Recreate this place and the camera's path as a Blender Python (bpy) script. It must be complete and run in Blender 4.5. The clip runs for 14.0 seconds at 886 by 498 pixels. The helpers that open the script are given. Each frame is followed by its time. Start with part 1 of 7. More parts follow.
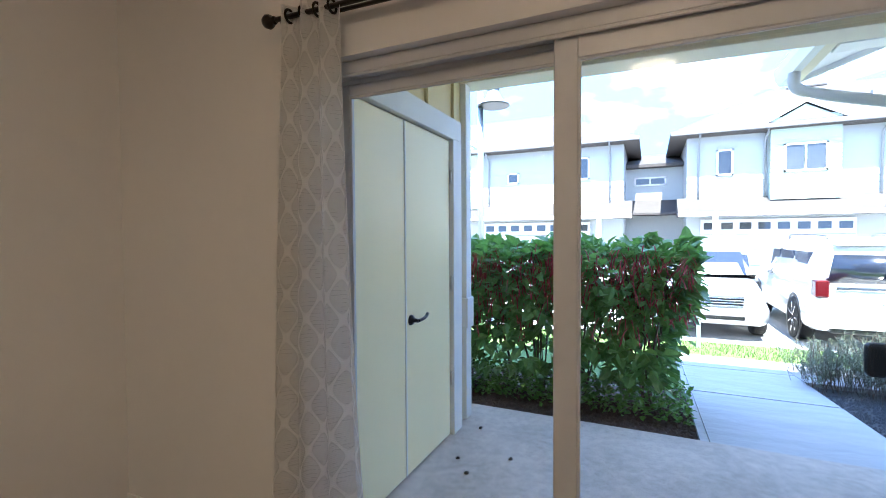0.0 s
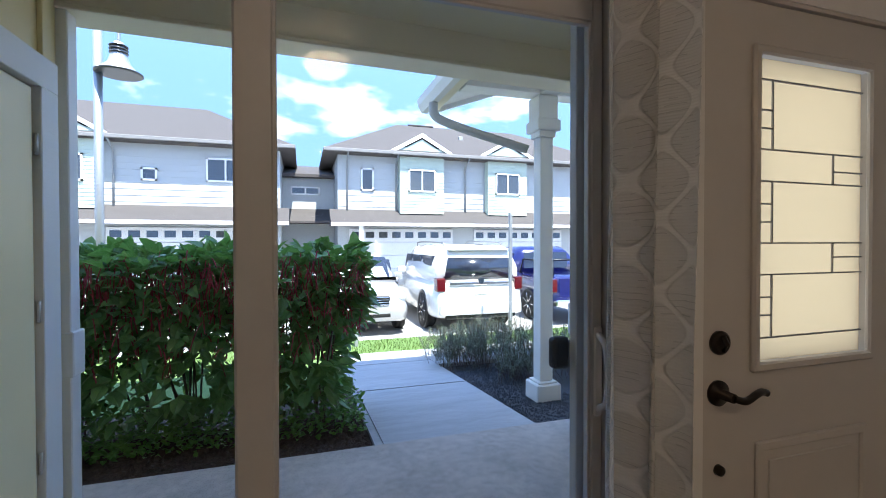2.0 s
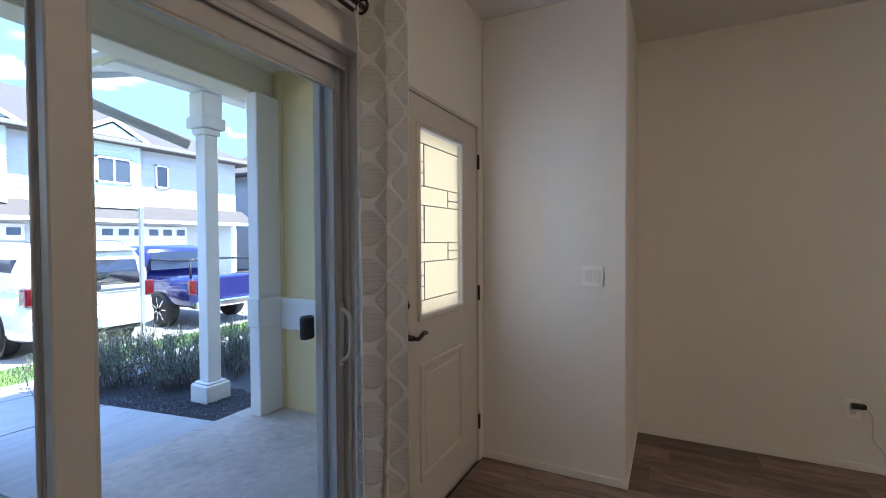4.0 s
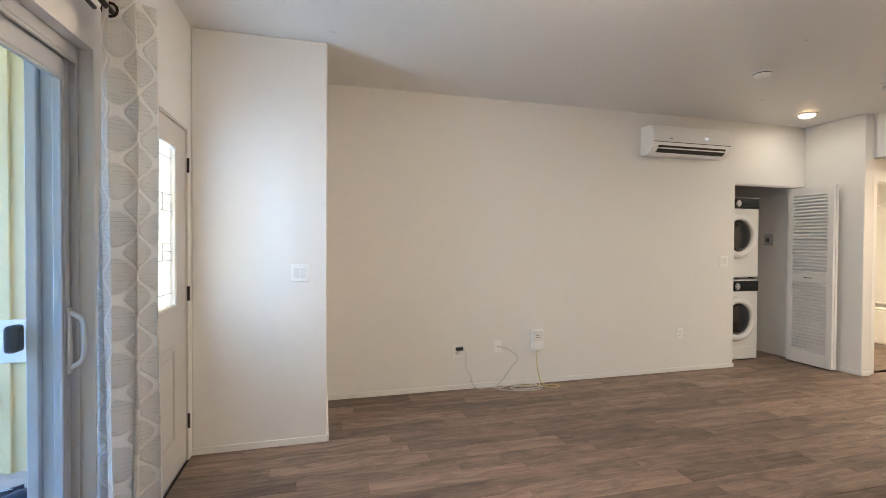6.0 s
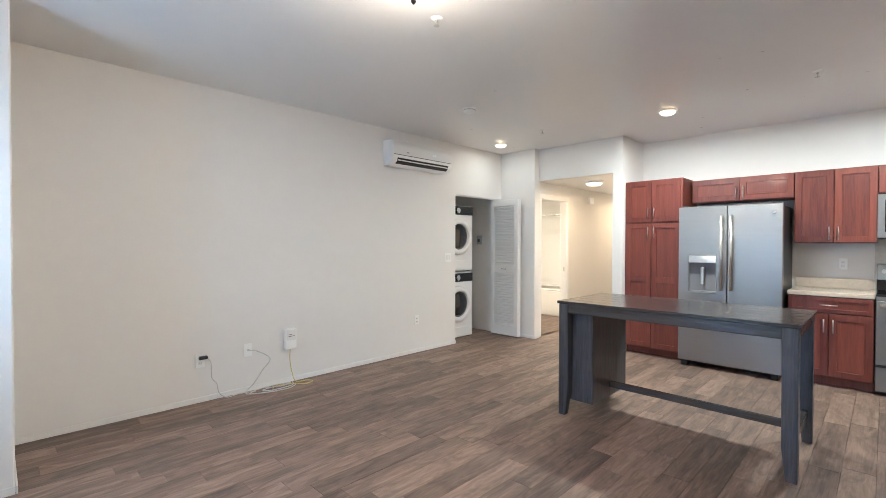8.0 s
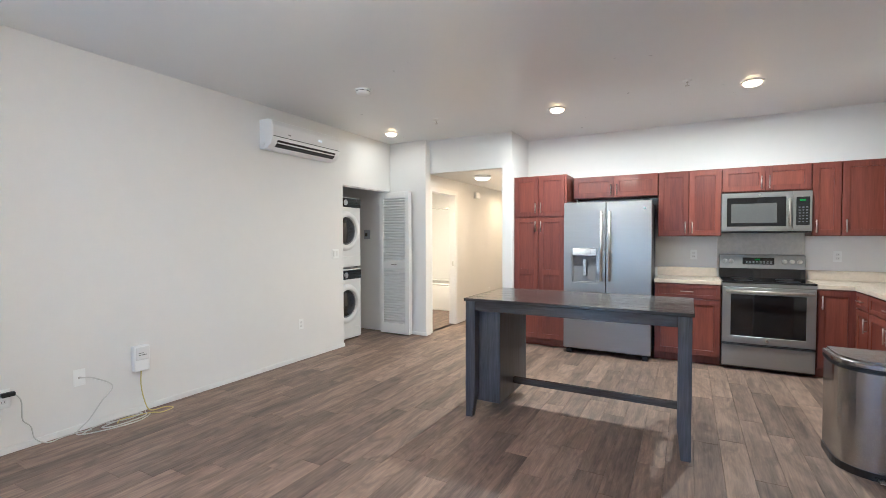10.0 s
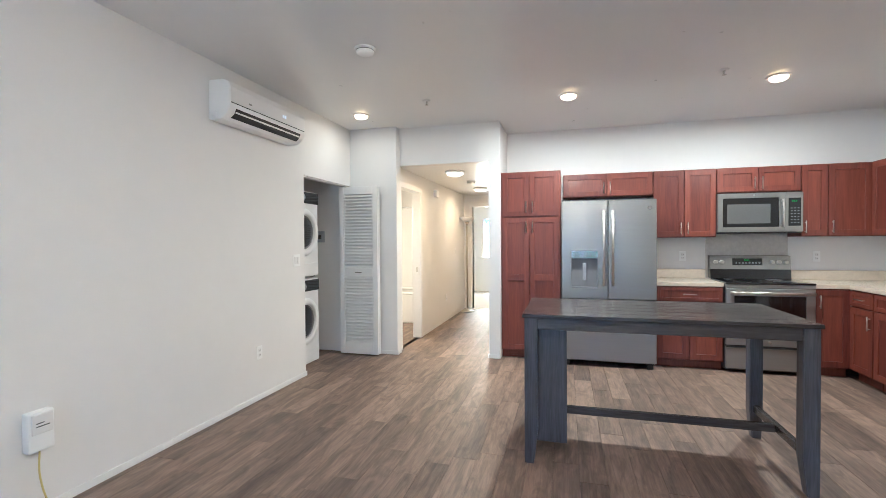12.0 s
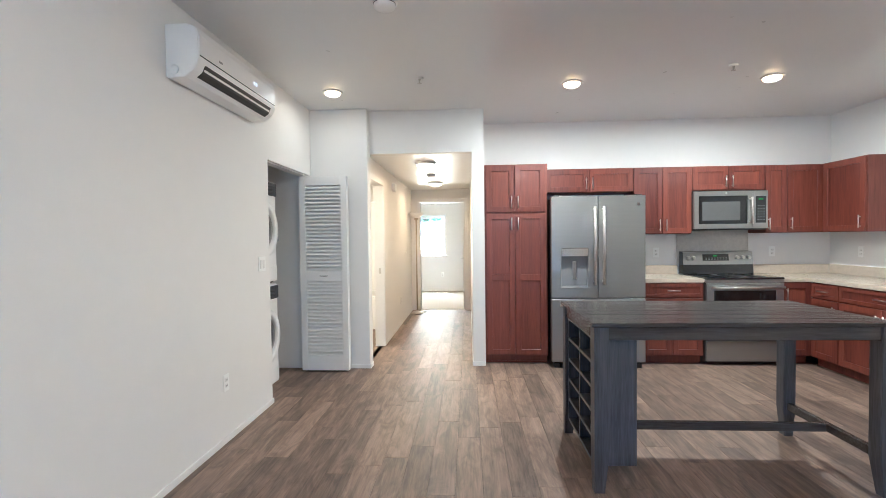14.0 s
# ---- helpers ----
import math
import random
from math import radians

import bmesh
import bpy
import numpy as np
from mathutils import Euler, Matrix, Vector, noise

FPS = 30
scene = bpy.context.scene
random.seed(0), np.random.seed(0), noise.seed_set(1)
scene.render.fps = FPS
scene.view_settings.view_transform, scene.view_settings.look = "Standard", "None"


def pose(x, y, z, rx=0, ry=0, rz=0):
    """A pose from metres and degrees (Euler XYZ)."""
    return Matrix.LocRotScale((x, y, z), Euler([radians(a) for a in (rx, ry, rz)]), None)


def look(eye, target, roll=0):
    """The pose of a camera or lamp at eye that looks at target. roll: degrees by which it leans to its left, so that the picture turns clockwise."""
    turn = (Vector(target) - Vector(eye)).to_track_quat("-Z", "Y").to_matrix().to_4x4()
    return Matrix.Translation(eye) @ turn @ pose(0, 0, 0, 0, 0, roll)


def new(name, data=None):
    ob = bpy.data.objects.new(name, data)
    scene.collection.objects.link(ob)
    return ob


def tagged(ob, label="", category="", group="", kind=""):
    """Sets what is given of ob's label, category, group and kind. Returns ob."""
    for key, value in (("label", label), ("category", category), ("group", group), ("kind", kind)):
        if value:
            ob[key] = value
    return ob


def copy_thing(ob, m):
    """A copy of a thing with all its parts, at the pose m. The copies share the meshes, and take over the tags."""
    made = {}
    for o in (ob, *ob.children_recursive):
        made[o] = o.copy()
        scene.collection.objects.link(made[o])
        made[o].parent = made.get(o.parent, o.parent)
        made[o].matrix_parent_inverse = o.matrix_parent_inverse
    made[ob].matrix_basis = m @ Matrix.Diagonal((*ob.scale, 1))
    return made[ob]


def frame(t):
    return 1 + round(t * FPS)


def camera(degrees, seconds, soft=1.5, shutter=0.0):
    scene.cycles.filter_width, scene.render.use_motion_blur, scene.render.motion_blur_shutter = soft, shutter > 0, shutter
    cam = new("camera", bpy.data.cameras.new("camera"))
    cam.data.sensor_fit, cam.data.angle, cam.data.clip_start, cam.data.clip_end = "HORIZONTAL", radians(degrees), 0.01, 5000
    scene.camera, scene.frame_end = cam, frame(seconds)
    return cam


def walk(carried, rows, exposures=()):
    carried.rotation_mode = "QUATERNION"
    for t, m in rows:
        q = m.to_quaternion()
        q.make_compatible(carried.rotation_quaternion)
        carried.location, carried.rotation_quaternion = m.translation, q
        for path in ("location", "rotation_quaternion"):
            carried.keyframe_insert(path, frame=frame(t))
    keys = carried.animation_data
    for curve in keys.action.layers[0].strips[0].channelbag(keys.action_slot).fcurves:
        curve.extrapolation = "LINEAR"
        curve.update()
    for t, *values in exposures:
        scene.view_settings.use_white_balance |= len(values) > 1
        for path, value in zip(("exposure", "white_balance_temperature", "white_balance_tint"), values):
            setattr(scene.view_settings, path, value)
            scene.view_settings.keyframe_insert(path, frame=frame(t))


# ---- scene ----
cam = camera(89.5, 14.0, soft=0.85)
PATH = [
    (0, (1.416, 1.433, 1.388), (-0.399, 0.595, 1.332), -0.3),
    (0.5, (1.093, 1.329, 1.387), (-0.777, 0.622, 1.334), -0.5),
    (1, (0.902, 1.261, 1.388), (-1.042, 0.791, 1.342), -0.3),
    (1.5, (0.885, 1.248, 1.381), (-1.112, 1.347, 1.346), -0.0),
    (2, (0.955, 1.284, 1.365), (-0.953, 1.884, 1.338), -0.1),
    (2.5, (1.026, 1.262, 1.375), (-0.693, 2.283, 1.348), -0.3),
    (3, (1.115, 1.104, 1.373), (-0.372, 2.441, 1.349), -0.2),
    (3.2, (1.13, 1.029, 1.372), (-0.257, 2.47, 1.343), -0.3),
    (5.5, (0.834, 0.203, 1.404), (1.001, 2.196, 1.361), 0.3),
    (6, (0.825, 0.147, 1.379), (1.337, 2.081, 1.349), 0.3),
    (6.5, (0.718, 0.12, 1.344), (1.567, 1.93, 1.33), 0.1),
    (7, (0.713, 0.051, 1.361), (1.821, 1.716, 1.341), -0.0),
    (7.5, (0.691, 0.066, 1.359), (2.009, 1.571, 1.341), -0.1),
    (8, (0.764, -0.063, 1.383), (2.184, 1.345, 1.356), 0.1),
    (8.5, (0.734, -0.101, 1.364), (2.253, 1.199, 1.342), -0.1),
    (9, (0.76, -0.059, 1.388), (2.355, 1.147, 1.356), -0.1),
    (11.3, (1.157, 1.092, 1.387), (3.051, 1.732, 1.338), -0.3),
    (11.5, (1.195, 1.218, 1.384), (3.1, 1.825, 1.34), -0.3),
    (12, (1.232, 1.564, 1.37), (3.159, 2.098, 1.333), -0.4),
    (12.5, (1.279, 1.854, 1.368), (3.23, 2.292, 1.326), -0.5),
    (13, (1.43, 2.089, 1.395), (3.398, 2.445, 1.342), -0.6),
    (13.5, (1.543, 2.295, 1.389), (3.524, 2.566, 1.34), -0.7),
    (14, (1.594, 2.478, 1.384), (3.59, 2.592, 1.331), -0.7),
]
EXPOSURES = [(0.0, 3.85, 5800, 8), (1.2, 3.3, 6350, 9), (2.0, 2.8, 6050, 10), (3.2, 2.85, 5700, 10), (5.3, 4.5, 5600, 7), (6.5, 4.88, 5150, 5), (9.0, 5.14, 4700, 3), (14.0, 5.1, 4650, 3)]
walk(cam, [(t, look(eye, target, roll)) for t, eye, target, roll in PATH], EXPOSURES)

# ---- light ----
SUN_EL, SUN_AZ = 64.0, 12.0          # height above the horizon; turn away from the x axis
world = bpy.data.worlds.new("world")
scene.world = world
world.use_nodes = True
wn, wl = world.node_tree.nodes, world.node_tree.links
wn.clear()
w_out, w_bg = wn.new("ShaderNodeOutputWorld"), wn.new("ShaderNodeBackground")
sky = wn.new("ShaderNodeTexSky")
sky.sky_type, sky.sun_disc = "NISHITA", False
sky.sun_elevation, sky.sun_rotation = radians(SUN_EL), radians(90 - SUN_AZ)
sky.air_density, sky.dust_density, sky.ozone_density = 1.0, 0.2, 3.5
w_tc, w_map = wn.new("ShaderNodeTexCoord"), wn.new("ShaderNodeMapping")
w_map.inputs["Scale"].default_value = (1.6, 1.6, 4.5)
w_noise, w_ramp, w_mix = wn.new("ShaderNodeTexNoise"), wn.new("ShaderNodeValToRGB"), wn.new("ShaderNodeMix")
w_noise.inputs["Scale"].default_value, w_noise.inputs["Detail"].default_value = 2.3, 7
w_noise.inputs["Roughness"].default_value = 0.58
w_ramp.color_ramp.elements[0].position, w_ramp.color_ramp.elements[1].position = 0.56, 0.84
w_mix.data_type = "RGBA"
w_mix.inputs["B"].default_value = (6.6, 6.8, 6.9, 1)
w_bg.inputs["Strength"].default_value = 0.097
wl.new(w_tc.outputs["Generated"], w_map.inputs["Vector"])
wl.new(w_map.outputs["Vector"], w_noise.inputs["Vector"])
wl.new(w_noise.outputs["Fac"], w_ramp.inputs["Fac"])
wl.new(w_ramp.outputs["Color"], w_mix.inputs["Factor"])
w_lift = wn.new("ShaderNodeVectorMath")          # a clear horizon, blue down to the roofs
w_lift.operation = "ADD"
w_lift.inputs[1].default_value = (0, 0, 0.55)
wl.new(w_tc.outputs["Generated"], w_lift.inputs[0])
wl.new(w_lift.outputs[0], sky.inputs["Vector"])
wl.new(sky.outputs["Color"], w_mix.inputs["A"])
wl.new(w_mix.outputs["Result"], w_bg.inputs["Color"])
wl.new(w_bg.outputs["Background"], w_out.inputs["Surface"])


def lamp(name, kind, m, energy, color=(1, 1, 1), **values):
    data = bpy.data.lights.new(name, kind)
    data.energy, data.color = energy, color
    if "size" in values:
        data.shape, data.size = "DISK", values["size"]
    if "angle" in values:
        data.angle = values["angle"]
    if "radius" in values:
        data.shadow_soft_size = values["radius"]
    ob = new(name, data)
    ob.matrix_world = m
    return ob


sun_dir = Vector((math.cos(radians(SUN_EL)) * math.cos(radians(SUN_AZ)), math.cos(radians(SUN_EL)) * math.sin(radians(SUN_AZ)), math.sin(radians(SUN_EL))))
lamp("sun", "SUN", look(sun_dir * 60, (0, 0, 0)), 2.3, (1.0, 0.94, 0.85), angle=radians(0.53))
WARM = (1.0, 0.83, 0.60)
CANS = [(5.71, 3.72), (5.66, 1.545), (5.66, -0.165)]
for cx, cy in CANS:
    lamp("can_lamp", "AREA", look((cx, cy, 2.700), (cx, cy, 0)), 0.11 if cy > 3 else 1.75, WARM, size=0.055)
for cx, cy in [(6.98, 2.985), (8.955, 3.01)]:
    lamp("hall_lamp", "AREA", look((cx, cy, 2.20), (cx, cy, 0)), 0.42, (1.0, 0.60, 0.28), size=0.05)
# added warm area light outside the bedroom window, in place of daylight
window_fill = lamp("bedroom_daylight_fill", "AREA", look((13.25, 3.40, 1.22), (10.0, 3.40, 0.9)), 4.6, (1.0, 0.76, 0.46))
# no real lamp: bluish fill behind the entry door's pane, for the sky's light
door_fill = lamp("door_skylight_fill", "AREA", look((-0.085, 2.79, 1.46), (1.0, 2.79, 1.46)), 0.55, (0.55, 0.76, 1.0))
door_fill.data.shape, door_fill.data.size, door_fill.data.size_y = "RECTANGLE", 0.47, 0.88
window_fill.data.shape, window_fill.data.size, window_fill.data.size_y = "RECTANGLE", 0.66, 0.5
lamp("bath_lamp", "AREA", look((7.3, 4.4, 2.30), (7.3, 4.4, 0)), 1.7, (1.0, 0.70, 0.40), size=0.35)

# ---- materials ----


def rgba(c):
    return (c[0], c[1], c[2], 1.0)


def mat(name, col, rough=0.5, metal=0.0, var=0.06, scale=6.0, bump=0.0, bscale=80.0, stretch=(1, 1, 1), coat=0.0, per_object=0.0, per_island=0.0, emit=0.0):
    """A surface with colour variation at two scales, uneven gloss and fine relief."""
    m = bpy.data.materials.new(name)
    m.use_nodes = True
    n, l = m.node_tree.nodes, m.node_tree.links
    p = n["Principled BSDF"]
    p.inputs["Roughness"].default_value, p.inputs["Metallic"].default_value = rough, metal
    p.inputs["Coat Weight"].default_value = coat
    tc, mp = n.new("ShaderNodeTexCoord"), n.new("ShaderNodeMapping")
    mp.inputs["Scale"].default_value = stretch
    l.new(tc.outputs["Object"], mp.inputs["Vector"])
    big, fine = n.new("ShaderNodeTexNoise"), n.new("ShaderNodeTexNoise")
    big.inputs["Scale"].default_value, big.inputs["Detail"].default_value = scale, 4
    fine.inputs["Scale"].default_value, fine.inputs["Detail"].default_value = scale * 9, 5
    for t in (big, fine):
        l.new(mp.outputs["Vector"], t.inputs["Vector"])
    add = n.new("ShaderNodeMath")
    add.operation = "ADD"
    l.new(big.outputs["Fac"], add.inputs[0])
    l.new(fine.outputs["Fac"], add.inputs[1])
    last = add.outputs[0]
    top = 1.6
    if per_object or per_island:
        src = n.new("ShaderNodeObjectInfo") if per_object else n.new("ShaderNodeNewGeometry")
        out = src.outputs["Random"] if per_object else src.outputs["Random Per Island"]
        mul = n.new("ShaderNodeMath")
        mul.operation = "MULTIPLY_ADD"
        mul.inputs[1].default_value = per_object or per_island
        l.new(out, mul.inputs[0])
        l.new(last, mul.inputs[2])
        last, top = mul.outputs[0], 1.6 + (per_object or per_island)
    rng = n.new("ShaderNodeMapRange")
    rng.inputs["From Min"].default_value, rng.inputs["From Max"].default_value = 0.4, top
    l.new(last, rng.inputs["Value"])
    mix = n.new("ShaderNodeMix")
    mix.data_type = "RGBA"
    mix.inputs["A"].default_value = rgba([c * (1 - var) for c in col])
    mix.inputs["B"].default_value = rgba([min(1, c * (1 + var)) for c in col])
    l.new(rng.outputs["Result"], mix.inputs["Factor"])
    l.new(mix.outputs["Result"], p.inputs["Base Color"])
    rr = n.new("ShaderNodeMapRange")
    rr.inputs["To Min"].default_value, rr.inputs["To Max"].default_value = max(0.02, rough - 0.06), min(1, rough + 0.08)
    l.new(fine.outputs["Fac"], rr.inputs["Value"])
    l.new(rr.outputs["Result"], p.inputs["Roughness"])
    if bump:
        bn, bp = n.new("ShaderNodeTexNoise"), n.new("ShaderNodeBump")
        bn.inputs["Scale"].default_value, bn.inputs["Detail"].default_value = bscale, 3
        bp.inputs["Strength"].default_value, bp.inputs["Distance"].default_value = bump, 0.004
        l.new(mp.outputs["Vector"], bn.inputs["Vector"])
        l.new(bn.outputs["Fac"], bp.inputs["Height"])
        l.new(bp.outputs["Normal"], p.inputs["Normal"])
    if emit:
        p.inputs["Emission Color"].default_value, p.inputs["Emission Strength"].default_value = rgba(col), emit
    return m


def wood(name, dark, light, rough=0.4, grain=9.0, axis=0, per_object=0.6, bump=0.12, coat=0.0):
    """Long-grained wood; axis: the way of the grain."""
    m = mat(name, light, rough, per_object=per_object, bump=bump, bscale=40, coat=coat, scale=2.0,
            stretch=[0.07 if i == axis else 1.0 for i in range(3)])
    n, l = m.node_tree.nodes, m.node_tree.links
    mp = [x for x in n if x.type == "MAPPING"][0]
    mix = [x for x in n if x.type == "MIX"][0]
    mix.inputs["A"].default_value, mix.inputs["B"].default_value = rgba(dark), rgba(light)
    info, off = n.new("ShaderNodeObjectInfo"), n.new("ShaderNodeVectorMath")
    off.operation = "MULTIPLY_ADD"
    off.inputs[0].default_value = (17.0, 31.0, 23.0)
    l.new(info.outputs["Random"], off.inputs[1])
    tc = [x for x in n if x.type == "TEX_COORD"][0]
    l.new(tc.outputs["Object"], off.inputs[2])
    l.new(off.outputs[0], mp.inputs["Vector"])
    span = [x for x in n if x.type == "MAP_RANGE"][0]
    span.inputs["From Min"].default_value, span.inputs["From Max"].default_value = 0.76, 1.24 + per_object
    for t in n:
        if t.type == "TEX_NOISE" and t.inputs["Scale"].default_value < 30:
            t.inputs["Scale"].default_value = grain if t.inputs["Detail"].default_value == 4 else grain * 5
            t.inputs["Distortion"].default_value = 0.6
    return m


def knots(m, scale=2.6, depth=0.36):
    """Darker streaks and knots, in long patches of their own, over a wood."""
    n, l = m.node_tree.nodes, m.node_tree.links
    p = n["Principled BSDF"]
    mix = [x for x in n if x.type == "MIX"][0]
    src = [x for x in n if x.type == "VECT_MATH"][0]
    mp, nz, rp, mul = n.new("ShaderNodeMapping"), n.new("ShaderNodeTexNoise"), n.new("ShaderNodeValToRGB"), n.new("ShaderNodeMix")
    mp.inputs["Scale"].default_value = (0.32, 1.0, 1.0)
    nz.inputs["Scale"].default_value, nz.inputs["Detail"].default_value, nz.inputs["Roughness"].default_value, nz.inputs["Distortion"].default_value = scale * 4, 6, 0.62, 1.2
    rp.color_ramp.elements[0].position, rp.color_ramp.elements[1].position = 0.36, 0.60
    rp.color_ramp.elements[0].color, rp.color_ramp.elements[1].color = (1 - depth, 1 - depth, 1 - depth, 1), (1.08, 1.08, 1.08, 1)
    mul.data_type, mul.blend_type = "RGBA", "MULTIPLY"
    mul.inputs["Factor"].default_value = 1.0
    l.new(src.outputs[0], mp.inputs["Vector"])
    l.new(mp.outputs["Vector"], nz.inputs["Vector"])
    l.new(nz.outputs["Fac"], rp.inputs["Fac"])
    l.new(mix.outputs["Result"], mul.inputs["A"])
    l.new(rp.outputs["Color"], mul.inputs["B"])
    l.new(mul.outputs["Result"], p.inputs["Base Color"])
    return m


def glass(name, tint=(0.97, 0.99, 0.98), gloss=1.0):
    m = bpy.data.materials.new(name)
    m.use_nodes = True
    n, l = m.node_tree.nodes, m.node_tree.links
    n.clear()
    out, mix, tr, gl, lw, pw, sc = (n.new("ShaderNode" + k) for k in ("OutputMaterial", "MixShader", "BsdfTransparent", "BsdfGlossy", "LayerWeight", "Math", "Math"))
    tr.inputs["Color"].default_value = rgba(tint)
    gl.inputs["Roughness"].default_value = 0.01
    pw.operation, sc.operation = "POWER", "MULTIPLY_ADD"
    pw.inputs[1].default_value, sc.inputs[1].default_value, sc.inputs[2].default_value = 4.0, 0.6 * gloss, 0.03 * gloss
    l.new(lw.outputs["Facing"], pw.inputs[0])
    l.new(pw.outputs[0], sc.inputs[0])
    l.new(sc.outputs[0], mix.inputs["Fac"])
    l.new(tr.outputs[0], mix.inputs[1])
    l.new(gl.outputs[0], mix.inputs[2])
    l.new(mix.outputs[0], out.inputs["Surface"])
    return m


def glow(name, col, strength):
    m = bpy.data.materials.new(name)
    m.use_nodes = True
    p = m.node_tree.nodes["Principled BSDF"]
    p.inputs["Base Color"].default_value = rgba(col)
    p.inputs["Emission Color"].default_value, p.inputs["Emission Strength"].default_value = rgba(col), strength
    return m


M = {
    "wall": mat("wall_paint", (0.80, 0.785, 0.76), 0.62, var=0.02, scale=1.2, bump=0.12, bscale=140),
    "ceil": mat("ceiling_paint", (0.80, 0.795, 0.775), 0.30, var=0.02, scale=1.0, bump=0.18, bscale=120),
    "white": mat("white_enamel", (0.80, 0.79, 0.77), 0.35, var=0.02, scale=3),
    "trim": mat("white_trim", (0.82, 0.81, 0.79), 0.4, var=0.03, scale=4),
    "vinyl": mat("vinyl_frame", (0.59, 0.60, 0.62), 0.35, var=0.04, scale=3),
    "plastic": mat("white_plastic", (0.90, 0.90, 0.88), 0.3, var=0.015, scale=5),
    "black": mat("black_plastic", (0.012, 0.012, 0.013), 0.3, var=0.2),
    "bronze": mat("dark_bronze", (0.035, 0.028, 0.024), 0.35, metal=0.8, var=0.2, scale=20),
    "nickel": mat("brushed_nickel", (0.62, 0.60, 0.56), 0.28, metal=1.0, var=0.05, scale=30),
    "chrome": mat("chrome", (0.75, 0.75, 0.76), 0.1, metal=1.0, var=0.02),
    "steel": mat("slate_steel", (0.335, 0.33, 0.315), 0.32, metal=0.8, var=0.05, scale=3, stretch=(1, 1, 14)),
    "steel_dark": mat("dark_steel", (0.07, 0.07, 0.072), 0.35, metal=0.6, var=0.1),
    "blackglass": mat("black_glass", (0.008, 0.008, 0.009), 0.06, var=0.2, coat=0.5),
    "cherry": wood("cherry_wood", (0.088, 0.019, 0.014), (0.215, 0.058, 0.034), 0.40, 16, axis=2, per_object=0.5, coat=0.05),
    "espresso": wood("espresso_wood", (0.024, 0.024, 0.028), (0.105, 0.105, 0.116), 0.34, 20, axis=2, per_object=0.3, bump=0.3),
    "espresso_top": wood("espresso_top", (0.020, 0.017, 0.017), (0.080, 0.070, 0.066), 0.18, 18, axis=1, per_object=0.4, bump=0.5),
    "plank": wood("floor_plank", (0.088, 0.060, 0.047), (0.335, 0.238, 0.178), 0.52, 16, axis=0, per_object=0.55, bump=0.25),
    "subfloor": mat("dark_subfloor", (0.03, 0.024, 0.02), 0.8),
    "counter": mat("speckled_counter", (0.55, 0.47, 0.375), 0.28, var=0.2, scale=26),
    "stone": mat("stone_panel", (0.60, 0.565, 0.51), 0.35, var=0.2, scale=30),
    "carpet": mat("carpet", (0.55, 0.50, 0.44), 0.95, var=0.08, bump=0.6, bscale=300),
    "concrete": mat("patio_concrete", (0.50, 0.44, 0.39), 0.85, var=0.40, scale=2.2, bump=0.3, bscale=60),
    "walkconc": mat("walk_concrete", (0.44, 0.44, 0.455), 0.85, var=0.28, scale=1.6, bump=0.35, bscale=90, stretch=(5, 1, 1)),
    "asphalt": mat("asphalt", (0.34, 0.335, 0.325), 0.9, var=0.12, scale=2, bump=0.5, bscale=120),
    "mulch": mat("mulch", (0.060, 0.042, 0.034), 0.95, var=0.45, scale=14, bump=1.0, bscale=50),
    "gravel": mat("dark_gravel", (0.055, 0.058, 0.066), 0.9, var=0.5, scale=25, bump=1.0, bscale=70),
    "grass": mat("grass", (0.10, 0.17, 0.04), 0.9, var=0.3, scale=8, bump=1.0, bscale=90),
    "board": mat("cream_board", (0.80, 0.66, 0.36), 0.6, var=0.04, scale=2, bump=0.2, bscale=60, stretch=(1, 1, 0.2)),
    "doorcream": mat("cream_door", (0.92, 0.80, 0.49), 0.42, var=0.03, scale=1.5),
    "extrim": mat("exterior_trim", (0.80, 0.785, 0.75), 0.55, var=0.05, scale=3, bump=0.3, bscale=70, stretch=(0.2, 1, 1)),
    "beam": mat("beam_paint", (0.75, 0.67, 0.53), 0.6, var=0.05, scale=2, bump=0.1),
    "porchceil": mat("porch_ceiling", (0.80, 0.72, 0.52), 0.7, var=0.04),
    "gutter": mat("gutter_paint", (0.50, 0.48, 0.45), 0.5, var=0.05, scale=4),
    "button": mat("button_grey", (0.22, 0.22, 0.23), 0.4, var=0.05),
    "galvbox": mat("grey_box", (0.38, 0.40, 0.44), 0.4, var=0.05, scale=6),
    "glass": glass("clear_glass", gloss=0.4),
}

knots(M["plank"])

# ---- building blocks ----


def bmnew():
    return bmesh.new()


def box(bm, x0, x1, y0, y1, z0, z1, bevel=0.0, seg=1):
    """A box, with rounded edges where bevel is given."""
    vs = [bm.verts.new(c) for c in ((x0, y0, z0), (x1, y0, z0), (x1, y1, z0), (x0, y1, z0), (x0, y0, z1), (x1, y0, z1), (x1, y1, z1), (x0, y1, z1))]
    fs = [bm.faces.new([vs[i] for i in q]) for q in ((3, 2, 1, 0), (4, 5, 6, 7), (0, 1, 5, 4), (1, 2, 6, 5), (2, 3, 7, 6), (3, 0, 4, 7))]
    if bevel:
        es = list({e for f in fs for e in f.edges})
        bmesh.ops.bevel(bm, geom=es, offset=bevel, segments=seg, affect="EDGES", profile=0.5)
    return bm


def boxes(*specs, bevel=0.0, seg=1):
    bm = bmnew()
    for s in specs:
        box(bm, *s, bevel=bevel, seg=seg)
    return bm


